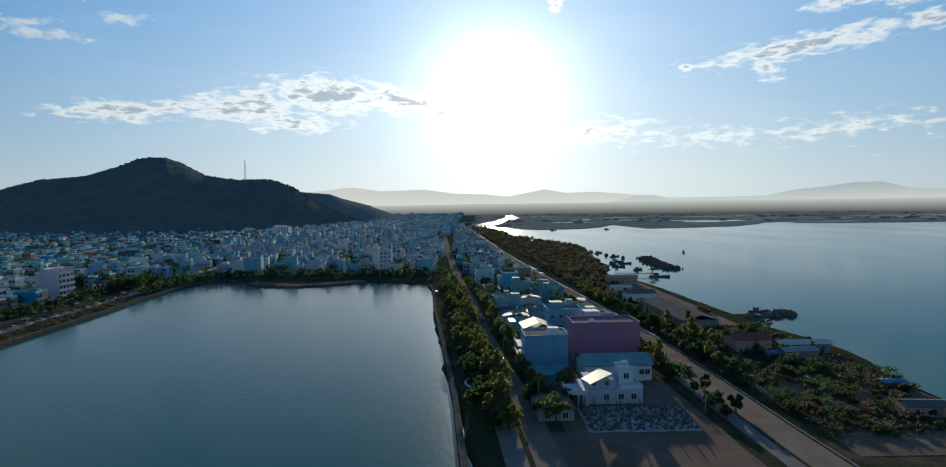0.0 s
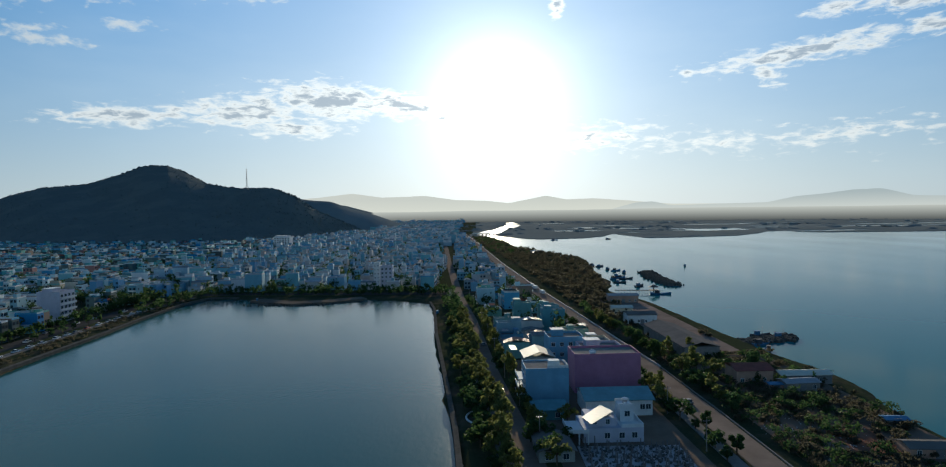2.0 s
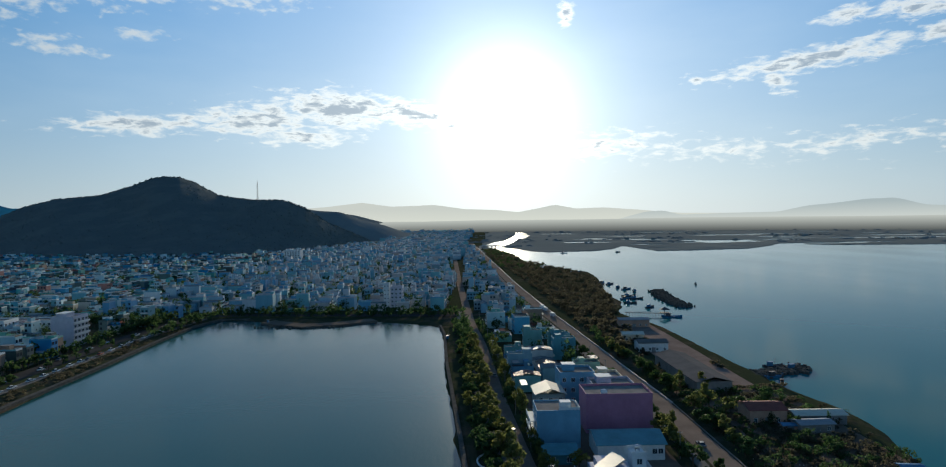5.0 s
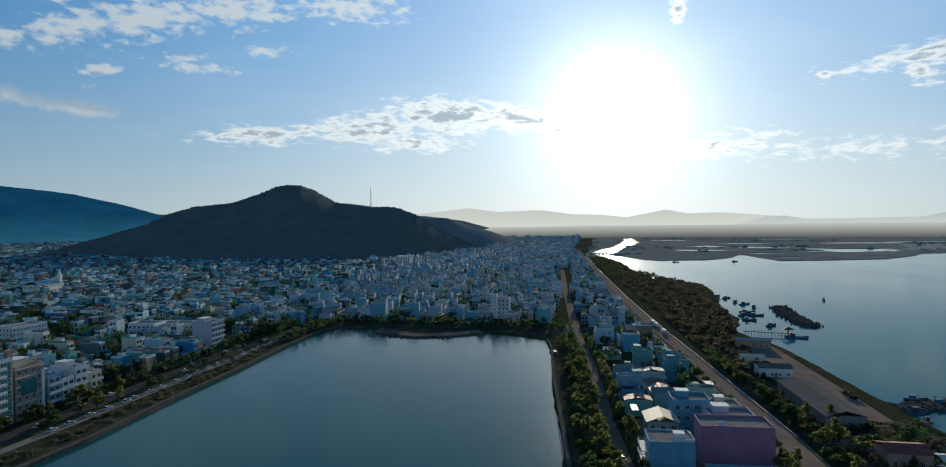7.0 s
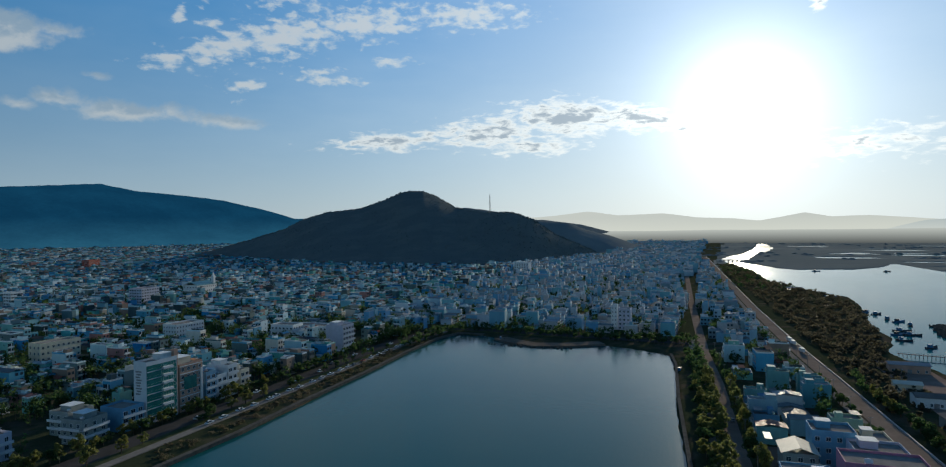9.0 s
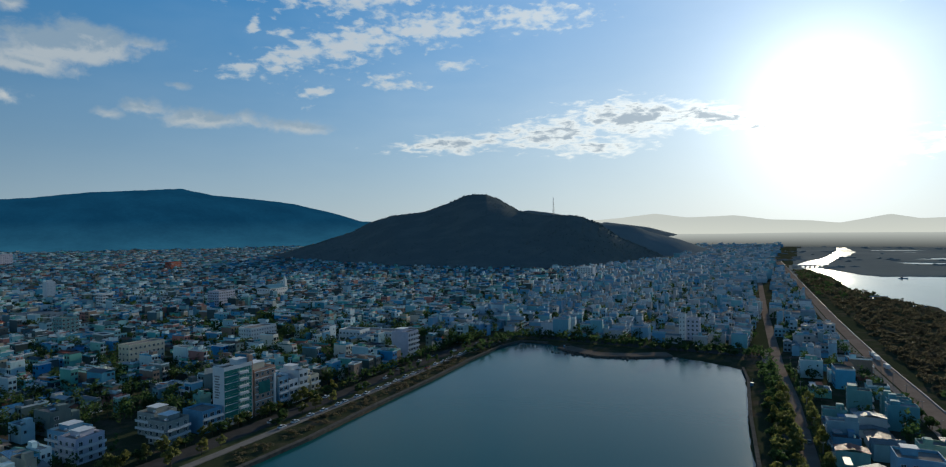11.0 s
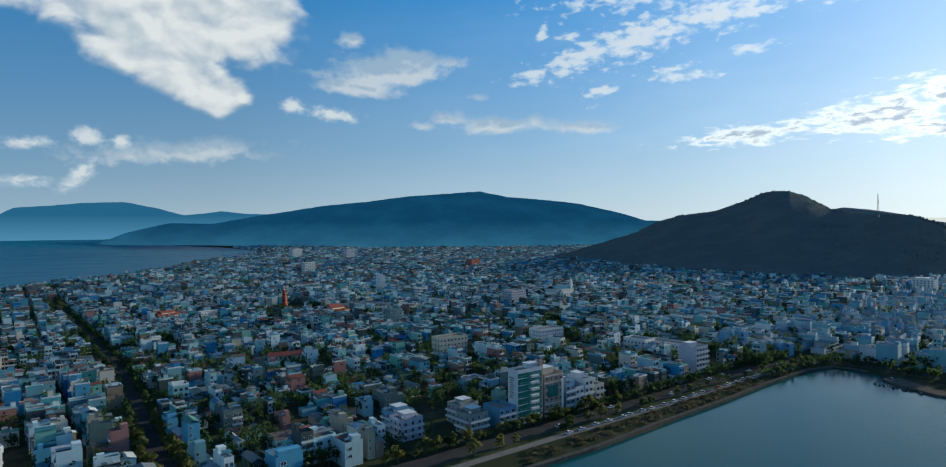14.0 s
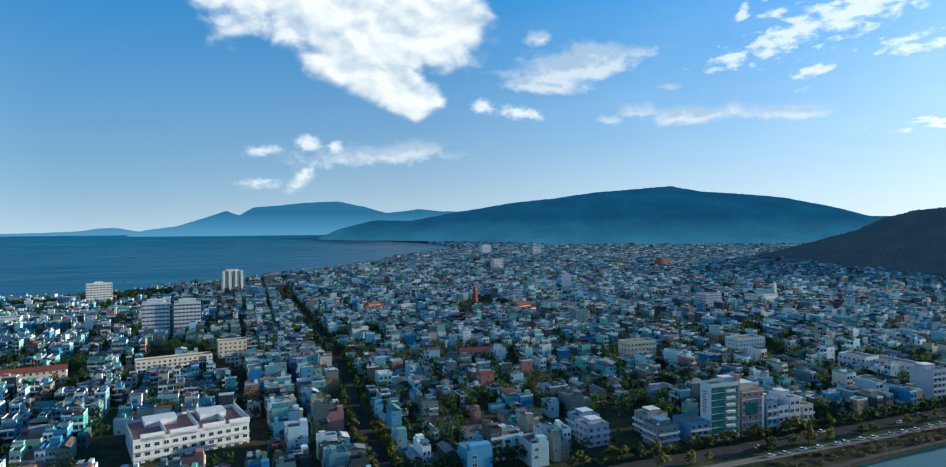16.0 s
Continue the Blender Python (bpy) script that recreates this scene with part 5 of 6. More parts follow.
for yy, hh, lab in ((-97, 31, "window bands"), (-68, 30, "a pale green roof")):
    g = building("hospital", f"large grey-white hospital block with {lab}", "hospital", -704, yy, 20, 25, hh, 8, M["trim"], 4, "es", (3.0, 1.6), 3.5, bands="es", deck=M["teal"])
    roof_box(g, -6, -8, 5, 8, hh + 0.1, 3, M["trim"])
building("school_building", "long cream school wing with a gallery front", "school", -515, -62, 11, 52, 8.5, 3, M["cream"], 12, "e", (1.6, 1.6), 3.4, balconies="e")
building("school_building", "cream school with a long faded red roof", "school", -497, -150, 12, 44, 9.5, 3, M["cream"], 10, "e", (1.6, 1.6), 3.4, roof=M["red"])
building("school_building", "cream two-storey school with red roof among trees", "school", -462, 164, 11, 30, 7.2, 2, M["cream"], -12, "es", (1.6, 1.6), 3.2, roof=M["red"])
building("apartment_house", "cream four-storey apartment house with red annex", "house", -549, -22, 12, 22, 13, 4, M["cream"], 8, "es", (1.6, 1.6), 3.2)
building("office_block", "white office block with rounded shoulders far in town", "building", -1405, 565, 18, 26, 29, 8, M["white"], 5, "es", (3.0, 1.6), 4.5, bands="e")
building("office_block", "dark red office block far in town", "building", -1360, 1018, 20, 30, 22, 6, M["redpaint"], 5, "es", (2.2, 1.7), 4.5)
building("office_block", "pale pink tower block at the foot of the mountain", "building", -2050, 980, 26, 34, 38, 8, M["lilac"], 5, "es", (3.0, 1.6), 5.5)
building("office_block", "white tower block near the far beach", "building", -2350, 900, 26, 40, 36, 8, M["white"], 5, "es", (3.0, 1.6), 5.5)
building("office_block", "grey-blue office building with dark glass corners", "building", -630, 535, 18, 26, 20, 6, M["lilac"], 4, "es", (2.2, 1.7), 3.6)
building("office_block", "dark green glazed block between houses", "building", -568, 315, 12, 15, 19, 6, M["teal"], 3, "es", (2.2, 1.7), 3.2)
building("office_block", "white panelled office tower with dark window strips", "building", -760, 470, 12, 14, 18, 5, M["white"], 3, "es", (3.0, 1.6), 3.5)
building("hall", "white-roofed hall near the beach road", "building", -803, -255, 20, 26, 11, 3, M["white"], 8, "es", (2.2, 1.7), 3.6)
g = building("church", "large pale church hall with a slim white tower", "church", -650, 640, 22, 38, 15, 3, M["trim"], 6, "es", (1.6, 1.6), 4.0, roof=M["teal"])
part("bell_tower", Shape().box(6, 14, 0, 10, 18, 25).tube((8, 16, 25), (8, 16, 31), 2.2, 0.1, 4), M["white"], g, "slim white bell tower")
building("long_building", "long white two-storey hall beside the temple", "building", -768, 192, 12, 42, 8, 2, M["white"], 8, "es", (1.6, 1.6), 3.4)
for xx, yy in ((-736, 362), (-706, 405), (-678, 450)):
    hall = thing("market_hall", "long market hall under low blue-grey sheet roofs", "market hall", pose(xx, yy, 1.05, 0, 0, 4))
    part("body", Shape().box(-13, -30, 0, 13, 30, 6), M["trim"], hall)
    for k in range(3):
        part("roof", Shape().gable(-13 + k * 8.7, -30, -4.4 + k * 8.7, 30, 6, 2.0, 0.15, "y"), M["slate_sheet"], hall)
    for k in range(12):
        put_window(hall, (3.0, 1.6), 13, -27.5 + k * 5, 2.6, 90)
link = thing("hospital_link", "recessed blue link wing between the hospital blocks", "hospital", pose(-706, -82.5, 1.05, 0, 0, 4))
part("body", Shape().box(-8, -3.4, 0, 7, 3.4, 28), M["blue"], link)
for k in range(8):
    for yy in (-1.7, 1.7):
        put_window(link, (2.2, 1.7), 7, yy, 1.2 + k * 3.4, 90)
# the big white terrace house in the foreground of the town
g = building("terrace_building", "large white terraced building with red-brown roof decks", "building", -330, -38, 34, 50, 11.2, 3, M["white"], 14, "es", (2.2, 1.7), 3.6, deck=M["rust_deck"], balconies="e", parapet=1.6)
for k, (a, b) in enumerate(((-22, -12), (-10, 2), (4, 14), (16, 25))):
    part("gable", Shape().box(15.2, a, 11.2, 17, b, 13.6).tube((16.1, a, 13.6), (16.1, b, 13.6), 0.9, 0.9, 8), M["white"], g, "white curved gable wall")
    part("dividing_wall", Shape().box(-16, b + 0.4, 11.2, 15, b + 0.9, 13.9), M["white"], g)
roof_box(g, -14, -18, -4, -4, 11.3, 3.0, M["white"])
roof_box(g, -12, 6, 0, 18, 11.3, 3.2, M["white"])
g.location.z -= 1.7

# pagoda tower and temple roofs
tower = thing("pagoda_tower", "red-orange tiered pagoda tower with seven eaves", "pagoda", pose(-760, 270, 1.05))
for k in range(7):
    r, z = 5.2 - k * 0.5, k * 4.0
    part("storey", Shape().tube((0, 0, z), (0, 0, z + 3.2), r, r * 0.95, 8), M["redpaint"], tower)
    part("eave", Shape().tube((0, 0, z + 3.0), (0, 0, z + 4.0), r + 1.3, r * 0.8, 8), M["red"], tower, "curved red tile eave")
part("finial", Shape().tube((0, 0, 28), (0, 0, 33), 0.8, 0.05, 6), M["cream"], tower)
for xx, yy, ww in ((-704, 314, 32), (-724, 318, 22), (-764, 148, 30), (-790, 142, 24)):
    hall = thing("temple_hall", "low temple hall under a broad red tile roof", "temple", pose(xx, yy, 1.05, 0, 0, 20))
    part("body", Shape().box(-6, -ww / 2, 0, 6, ww / 2, 5), M["cream"], hall)
    part("roof", Shape().gable(-6, -ww / 2, 6, ww / 2, 5, 3.4, 1.4, "y"), M["red"], hall)
    part("upper_roof", Shape().gable(-3.5, -ww / 3, 3.5, ww / 3, 8.6, 2.0, 0.8, "y"), M["red"], hall)
    part("upper_wall", Shape().box(-3, -ww / 3, 6.5, 3, ww / 3, 8.6), M["cream"], hall)

# ------------------------------------------- the strip between lake and lagoon
g = building("house", "four-storey house with a broad blank lilac-pink side wall", "house", 45.5, 219.5, 23, 13, 14.4, 4, M["pink"], 2, "en", (1.6, 1.6), 3.4, parapet=0.9)
put_tank(g, (-5, -4.5, 14.5))
part("roof_hut", Shape().box(-5.8, -5.2, 14.4, -4.0, -3.6, 15.2).gable(-5.8, -5.2, -4.0, -3.6, 15.4, 0.7, 0.2, "x"), M["white"], g)
g.location.z -= 1.5
g = building("house", "four-storey house with a blank blue side wall", "house", 23, 205, 14, 12, 12.8, 4, M["blue"], 2, "w", (2.2, 1.7), 3.2, balconies="", parapet=0.5)
for k in range(1, 4):
    part("balcony", Shape().box(-9.4, -5, k * 3.2 - 0.1, -7, 5, k * 3.2 + 0.1, bottom=True).box(-9.4, -5, k * 3.2 + 0.1, -9.2, 5, k * 3.2 + 1.0), M["white"], g, "white balcony with solid rail")
g.location.z -= 0.8
part("roof_rail", Shape().box(0, -5.9, 13.3, 6.9, -5.75, 14.2).box(6.75, -5.9, 13.3, 6.9, 2, 14.2).box(1, -3, 12.9, 4.5, 0, 15.0), M["white"], g, "white roof parapet and hut")
for k in range(3):
    part("roof_post", Shape().box(3.4 + k * 1.2, -5.98, 12.0, 3.8 + k * 1.2, -5.9, 13.4), M["iron"], g)
shed = thing("workshop", "single-storey workshop under a broad teal sheet roof", "shed", pose(43.5, 195, 1.05, 0, 0, 2))
part("body", Shape().box(-10, -6.5, 0, 10.5, 7, 5.2), M["trim"], shed)
part("roof", Shape().gable(-10, -6.5, 10.5, 7, 5.2, 2.2, 0.7, "x"), M["teal"], shed)
for xx in (7.4, 9.2):
    put_window(shed, (1.6, 1.6), xx, -6.5, 2.2, 0)
villa = thing("villa", "white and lilac two-storey villa with a tilted pale roof sheet", "house", pose(37, 172, 1.05, 0, 0, 2))
part("body", Shape().box(-8, -5, 0, 8.5, 6, 4.2), M["lilac"], villa)
part("upper_storey", Shape().box(-6.5, -3.5, 4.2, 1.4, 5, 6.4), M["lilac"], villa)
part("terrace", Shape().box(2.4, -5, 4.2, 8.5, -4.8, 5.2).box(8.3, -4.8, 4.2, 8.5, 5, 5.2).box(2.4, -4.8, 4.2, 8.3, 5.8, 4.3), M["white"], villa, "white walled roof terrace")
part("stair_tower", Shape().box(3.2, -0.5, 4.3, 7.0, 4.5, 8.6).box(3.0, -0.7, 8.6, 7.2, -0.5, 9.3).box(3.0, 4.5, 8.6, 7.2, 4.7, 9.3), M["white"], villa)
slab = Shape()
slab.v = [(x, y, z - d) for d in (0.0, 0.2) for x, y, z in ((-8.6, -5.4, 7.6), (-1.0, 5.6, 7.25), (1.2, -0.6, 7.35), (-7.4, -11.6, 7.75))]
slab.f, slab.i = [(3, 2, 1, 0), (4, 5, 6, 7), (0, 1, 5, 4), (1, 2, 6, 5), (2, 3, 7, 6), (3, 0, 4, 7)], [0] * 6
part("roof", slab, M["cream_sheet"], villa, "tilted cream roof sheet")
part("porch", Shape().box(-12.4, -6.5, 3.4, -6.8, 3, 3.7, bottom=True).box(-12.4, -6.5, 3.7, -12.2, 3, 4.5).box(-12.2, -6.5, 3.7, -6.8, -6.3, 4.5)
     .box(-12.3, -6.4, 0, -12.0, -6.1, 3.4).box(-9.6, -6.4, 0, -9.3, -6.1, 3.4).box(-7.1, -6.4, 0, -6.8, -6.1, 3.4), M["white"], villa, "white porch with roof terrace")
for xx in (-4.6, -1.0):
    put_window(villa, (1.2, 1.4), xx, -3.5, 4.8, 0)
put_window(villa, (1.6, 1.6), 5.2, -0.5, 5.8, 0)
for xx in (-1.5, 2.5, 6):
    put_window(villa, (1.6, 1.6), xx, -5, 1.4, 0)
put_tank(villa, (5.2, 2, 8.6))
posts = Shape().tube((0, 0, 0), (0, 0, 3.4), 0.17, 0.15, 6).box(-0.35, -0.35, -0.02, 0.35, 0.35, 0.5).mesh("concrete_post", M["dark_post"])
slab = Shape().box(27, 146, 0.9, 54, 164, 1.5)
tagged(new("foundation_slab", slab.mesh("foundation_slab", M["site"])), "pale rubble-strewn platform of a building site", "slab")
for i in range(9):
    for j in range(6):
        p = new("concrete_post", posts)
        p.matrix_world = pose(28.5 + i * 3.0 + rng.uniform(-0.3, 0.3), 147.5 + j * 2.9 + rng.uniform(-0.3, 0.3), 1.5, rng.uniform(-4, 4), rng.uniform(-4, 4), rng.uniform(0, 90)) @ Matrix.Diagonal((1, 1, rng.uniform(0.5, 1.1), 1))
        tagged(p, "bare grey concrete post on the building site", "post", "posts of the building site")
rubble = Shape()
for _ in range(420):
    a, b, c = rng.uniform(27.4, 53.6), rng.uniform(146.4, 163.6), rng.uniform(0.15, 0.7)
    rubble.box(a, b, 1.5, a + c, b + c * rng.uniform(0.4, 1.4), 1.5 + c * 0.6)
tagged(new("rubble", rubble.mesh("rubble", M["stone"])), "broken dull blocks scattered on the slab", "rubble", kind="stuff")
for xx, yy, ww, dd, hh, mat, rf, lab in (
        (24, 239, 11, 12, 8.0, "villa", "paleroof", "low house under a bright pale sheet roof"), (19, 222, 9, 8, 4.5, "villa", "tin", "small house with a dull sheet roof"),
        (48, 238, 16, 14, 10.5, "lilac", None, "pale lilac house with a roof terrace"), (36, 252, 14, 12, 12, "blue", None, "deep blue three-storey house"),
        (22, 190, 10, 9, 3.4, "teal", "teal", "low teal shed beside the lake road"), (20, 160, 9, 12, 3.2, "villa", "tin", "small shed with a dull sheet roof"),
        (50, 256, 10, 12, 9, "cream", None, "cream house beside the shore road")):
    if rf:
        building("shed" if hh < 5 else "house", lab, "shed" if hh < 5 else "house", xx, yy, ww, dd, hh, 1 if hh < 5 else 2, M[mat], 3, "s", (1.6, 1.6), 3.5, roof=M[rf])
    else:
        g = building("house", lab, "house", xx, yy, ww, dd, hh, 3, M[mat], 3, "s", (1.6, 1.6), 3.5)
        roof_box(g, -ww / 3, 0, 0, dd / 3, hh + 0.1, 2.5, M[mat])
part("tank_shelter", Shape().box(14.5 - 24, 246 - 239, 8, 17 - 24, 254 - 239, 8.2, bottom=True), M["paleroof"], bpy.data.objects["house.002"] if "house.002" in bpy.data.objects else g)

# lagoon shore: sheds, yards and the jetty
for xx, yy, ww, dd, hh, wall, rf, lab in (
        (118, 223, 18, 7, 3.6, "iron", "paleroof", "long open shed with a bright pale roof"), (100, 226, 13, 11, 5.2, "brown", "red", "shed with a dull maroon roof"),
        (94, 286, 15, 54, 5.2, "concrete", "tin", "long grey warehouse under a broad sheet roof"),
        (104, 214, 5, 3, 2.4, "brown", "boatblue", "small blue-roofed hut near the water"), (121, 178, 6, 3.5, 2.2, "concrete", "boatblue", "blue-roofed hut on the bank"),
        (116, 156, 14, 6, 2.8, "brown", "tin", "long low shed with a dull roof"), (112, 214, 12, 6, 3.2, "concrete", "iron", "dark-roofed hut beside the sheds"),
        (92, 345, 16, 10, 5, "trim", "tin", "grey-roofed store beside the yard"), (100, 420, 20, 8, 5, "brown", "iron", "brown boat shed by the pier"),
        (88, 372, 12, 8, 4.5, "cream", "paleroof", "small hall with pale roof")):
    home = thing("shed", lab, "shed", pose(xx, yy, 1.05, 0, 0, rng.uniform(-6, 6)))
    part("body", Shape().box(-ww / 2, -dd / 2, 0, ww / 2, dd / 2, hh), M[wall], home)
    part("roof", Shape().gable(-ww / 2, -dd / 2, ww / 2, dd / 2, hh, min(ww, dd) * 0.14, 0.5, "x" if ww > dd else "y"), M[rf], home)
    put_door(home, (0, -dd / 2, 0.05))
    for c in range(int(ww / 4)):
        if abs(-ww / 2 + 2 + c * 4) > 1.8:
            put_window(home, (1.2, 1.4), -ww / 2 + 2 + c * 4, -dd / 2, 1.0, 0)
mole = Shape()
for _ in range(700):
    u = rng.random()
    a, b = 128 + 28 * u + rng.uniform(-2, 2), 294 + 10 * u + rng.gauss(0, 3.2)
    c = rng.uniform(0.6, 1.7)
    mole.tube((a, b, -1.5), (a + rng.uniform(-.3, .3), b + rng.uniform(-.3, .3), rng.uniform(0.3, 1.5)), c, c * 0.6, 5)
tagged(new("jetty", mole.mesh("jetty", M["stone"])), "dark rubble-stone jetty reaching into the lagoon", "jetty", kind="stuff")
bar = Shape()
for _ in range(1300):
    u = rng.random()
    a, b = np.interp(u, [0, 0.5, 1], [164, 165, 172]) + rng.gauss(0, 3.0), np.interp(u, [0, 1], [512, 622]) + rng.uniform(-3, 3)
    c = rng.uniform(0.8, 2.2)
    bar.tube((a, b, -1.5), (a + rng.uniform(-.4, .4), b + rng.uniform(-.4, .4), rng.uniform(0.4, 2.6)), c, c * 0.5, 5)
tagged(new("breakwater", bar.mesh("breakwater", M["stone"])), "long dark stone breakwater lying in the lagoon", "breakwater", kind="stuff")
islet = Shape()
for _ in range(260):
    a, b = rng.gauss(-128, 11), rng.gauss(437, 2.4)
    c = rng.uniform(0.5, 1.4)
    islet.tube((a, b, -1), (a, b, rng.uniform(0.3, 1.3)), c, c * 0.6, 5)
tagged(new("stone_spit", islet.mesh("stone_spit", M["stone"])), "low stony spit on the lake's far shore", "stones", kind="stuff")
pier = thing("pier", "narrow wooden pier on piles ending in a pavilion", "pier", pose(107, 474, 0, 0, 0, -13))
part("deck", Shape().box(0, -1.1, 2.0, 32, 1.1, 2.3, bottom=True), M["concrete"], pier)
for k in range(15):
    for b in (-0.9, 0.9):
        part("pile", Shape().tube((1 + k * 2.15, b, -2), (1 + k * 2.15, b, 2.0), 0.16, 0.16, 6), M["iron"], pier)
    part("rail_post", Shape().box(0.95 + k * 2.15, -1.05, 2.3, 1.05 + k * 2.15, -0.95, 3.3), M["iron"], pier)
part("rail", Shape().box(0, -1.04, 3.25, 32, -0.96, 3.35, bottom=True), M["iron"], pier)
part("pavilion", Shape().tube((29, 3.5, 4.6), (29, 3.5, 6.4), 4.2, 0.3, 8).tube((29, 3.5, -2), (29, 3.5, 4.6), 0.4, 0.4, 6).box(25.5, 0.5, 2.0, 32.5, 6.5, 2.3, bottom=True), M["wood"], pier, "dark round pavilion")


def boat(x, y, turn, length, paint):
    """A wooden fishing boat with raised bow, wheelhouse and mast."""
    home = thing("fishing_boat", f"{paint} wooden fishing boat with a small wheelhouse", "boat", pose(x, y, 0, 0, 0, turn), "moored fishing boats")
    n, half = 9, length / 2
    rows = []
    for k in range(n):
        u = -1 + 2 * k / (n - 1)
        wide = length * 0.15 * max(0.08, (1 - abs(u) ** 2.6)) if u > 0 else length * 0.15 * (1 - 0.35 * abs(u) ** 3)
        top = 0.9 + 0.9 * max(0, u) ** 2 + 0.35 * max(0, -u) ** 2
        rows.append([(u * half, -wide, top), (u * half, -wide * 0.75, -0.5), (u * half, wide * 0.75, -0.5), (u * half, wide, top), (u * half, wide * 0.85, top - 0.35), (u * half, -wide * 0.85, top - 0.35)])
    v = [p for r_ in rows for p in r_]
    f = [(6 * k + a, 6 * k + (a + 1) % 6, 6 * k + 6 + (a + 1) % 6, 6 * k + 6 + a) for k in range(n - 1) for a in range(6)]
    f += [tuple(range(5, -1, -1)), tuple(range(6 * n - 6, 6 * n))]
    part("hull", mesh_of("hull", v, f, [M["boatblue"] if paint == "blue" else M["wood"]]), None, home)
    part("wheelhouse", Shape().box(-half * 0.55, -length * 0.09, 0.5, -half * 0.1, length * 0.09, 2.7).box(-half * 0.6, -length * 0.1, 2.7, -half * 0.0, length * 0.1, 2.85, bottom=True), M["wood"] if paint == "blue" else M["boatblue"], home)
    part("mast", Shape().tube((half * 0.2, 0, 0.4), (half * 0.2, 0, 5.0), 0.08, 0.05, 5), M["iron"], home)
    return home


for k, (x, y, t, ln) in enumerate(((133, 702, 60, 13), (139, 688, 40, 12), (141, 657, 70, 13), (146, 640, 30, 12), (150, 622, 75, 13), (136, 586, 10, 14), (129, 566, 25, 12), (138, 566, 5, 13),
                                   (126, 538, -10, 11), (139, 463, -12, 15), (136, 512, 40, 11), (88, 900, 10, 20), (101, 905, 15, 20), (120, 828, 20, 16), (131, 832, 0, 16), (134, 289, 20, 10),
                                   (150, 303, 15, 11), (142, 308, 5, 10), (166, 1286, 0, 14), (280, 1300, 30, 14), (230, 679, 90, 6), (131, 276, 70, 8), (-23, 386, 84, 9), (-158, 452, 10, 5))):
    boat(x, y, t, ln, "blue" if k % 3 == 0 else "dark")
raft = thing("raft_house", "floating dark timber raft house on the lagoon", "raft", pose(93, 912, 0, 0, 0, 4))
part("deck", Shape().box(-13, -5, -0.3, 13, 5, 0.8, bottom=True), M["wood"], raft)
part("roof", Shape().gable(-10, -3.5, 8, 3.5, 3.4, 1.2, 0.6, "x"), M["iron"], raft)
for a in (-9, -3, 3, 7):
    for b in (-3, 3):
        part("post", Shape().box(a - 0.12, b - 0.12, 0.8, a + 0.12, b + 0.12, 3.4), M["wood"], raft)

bridge = thing("bridge", "low grey road bridge across the river mouth", "bridge", pose(-4, 1574, 0, 0, 0, 21))
part("deck", Shape().box(0, -4, 3.2, 76, 4, 4.2, bottom=True), M["concrete"], bridge)
for b in (-3.9, 3.7):
    part("parapet", Shape().box(0, b, 4.2, 76, b + 0.2, 5.2), M["trim"], bridge)
for k in range(7):
    part("pier", Shape().box(7 + k * 10, -3, -3, 8.2 + k * 10, 3, 3.2), M["concrete"], bridge)

# radio mast on the hill
mast = thing("radio_mast", "slim steel lattice radio mast on the hill's shoulder", "mast", pose(-588, 1618, 128))
for a in (0, 120, 240):
    c, s_ = math.cos(radians(a)), math.sin(radians(a))
    part("leg", Shape().tube((3 * c, 3 * s_, -4), (0.5 * c, 0.5 * s_, 52), 0.35, 0.25, 4), M["iron"], mast)
for k in range(12):
    z, r = k * 4.3, 3 - 2.5 * k / 12
    for a in (0, 120, 240):
        c, s_, c2, s2 = math.cos(radians(a)), math.sin(radians(a)), math.cos(radians(a + 120)), math.sin(radians(a + 120))
        part("brace", Shape().tube((r * c, r * s_, z), (r * c2, r * s2, z + 4), 0.15, 0.15, 3, cap=False), M["iron"], mast)
part("antenna", Shape().tube((0, 0, 50), (0, 0, 60), 0.3, 0.1, 4), M["steel"], mast)


# ------------------------------------------------------------------ trees
def crown_into(s, cx, cy, cz, rx, rz, leaves_, size, seed):
    """Leaf sprays gathered in clumps, with gaps between them."""
    r = random.Random(seed)
    clumps = []
    for _ in range(9):
        a, u, q = r.uniform(0, 6.283), r.uniform(-0.75, 1), r.uniform(0.35, 0.95)
        k = math.sqrt(max(0, 1 - u * u)) * q
        clumps.append((cx + rx * k * math.cos(a), cy + rx * k * math.sin(a), cz + rz * u * q, r.uniform(0.3, 0.5)))
    for _ in range(leaves_):
        x, y, z, q = r.choice(clumps)
        p = Vector((r.gauss(0, 1), r.gauss(0, 1), r.gauss(0, 0.8)))
        p = p.normalized() * (0.55 + 0.5 * r.random())
        c = Vector((x + p.x * rx * q, y + p.y * rx * q, z + p.z * rz * q))
        n = (p + Vector((r.uniform(-.7, .7), r.uniform(-.7, .7), r.uniform(-.3, .9)))).normalized()
        a = n.orthogonal().normalized()
        b = n.cross(a)
        w = r.uniform(0, 6.283)
        a, b = a * math.cos(w) + b * math.sin(w), b * math.cos(w) - a * math.sin(w)
        k1, k2 = size * r.uniform(0.6, 1.2), size * r.uniform(0.5, 1.0)
        s.face([tuple(c - a * k1), tuple(c - b * k2 * 0.7 + n * 0.1 * size), tuple(c + a * k1), tuple(c + b * k2 * 0.8 - n * 0.15 * size)])


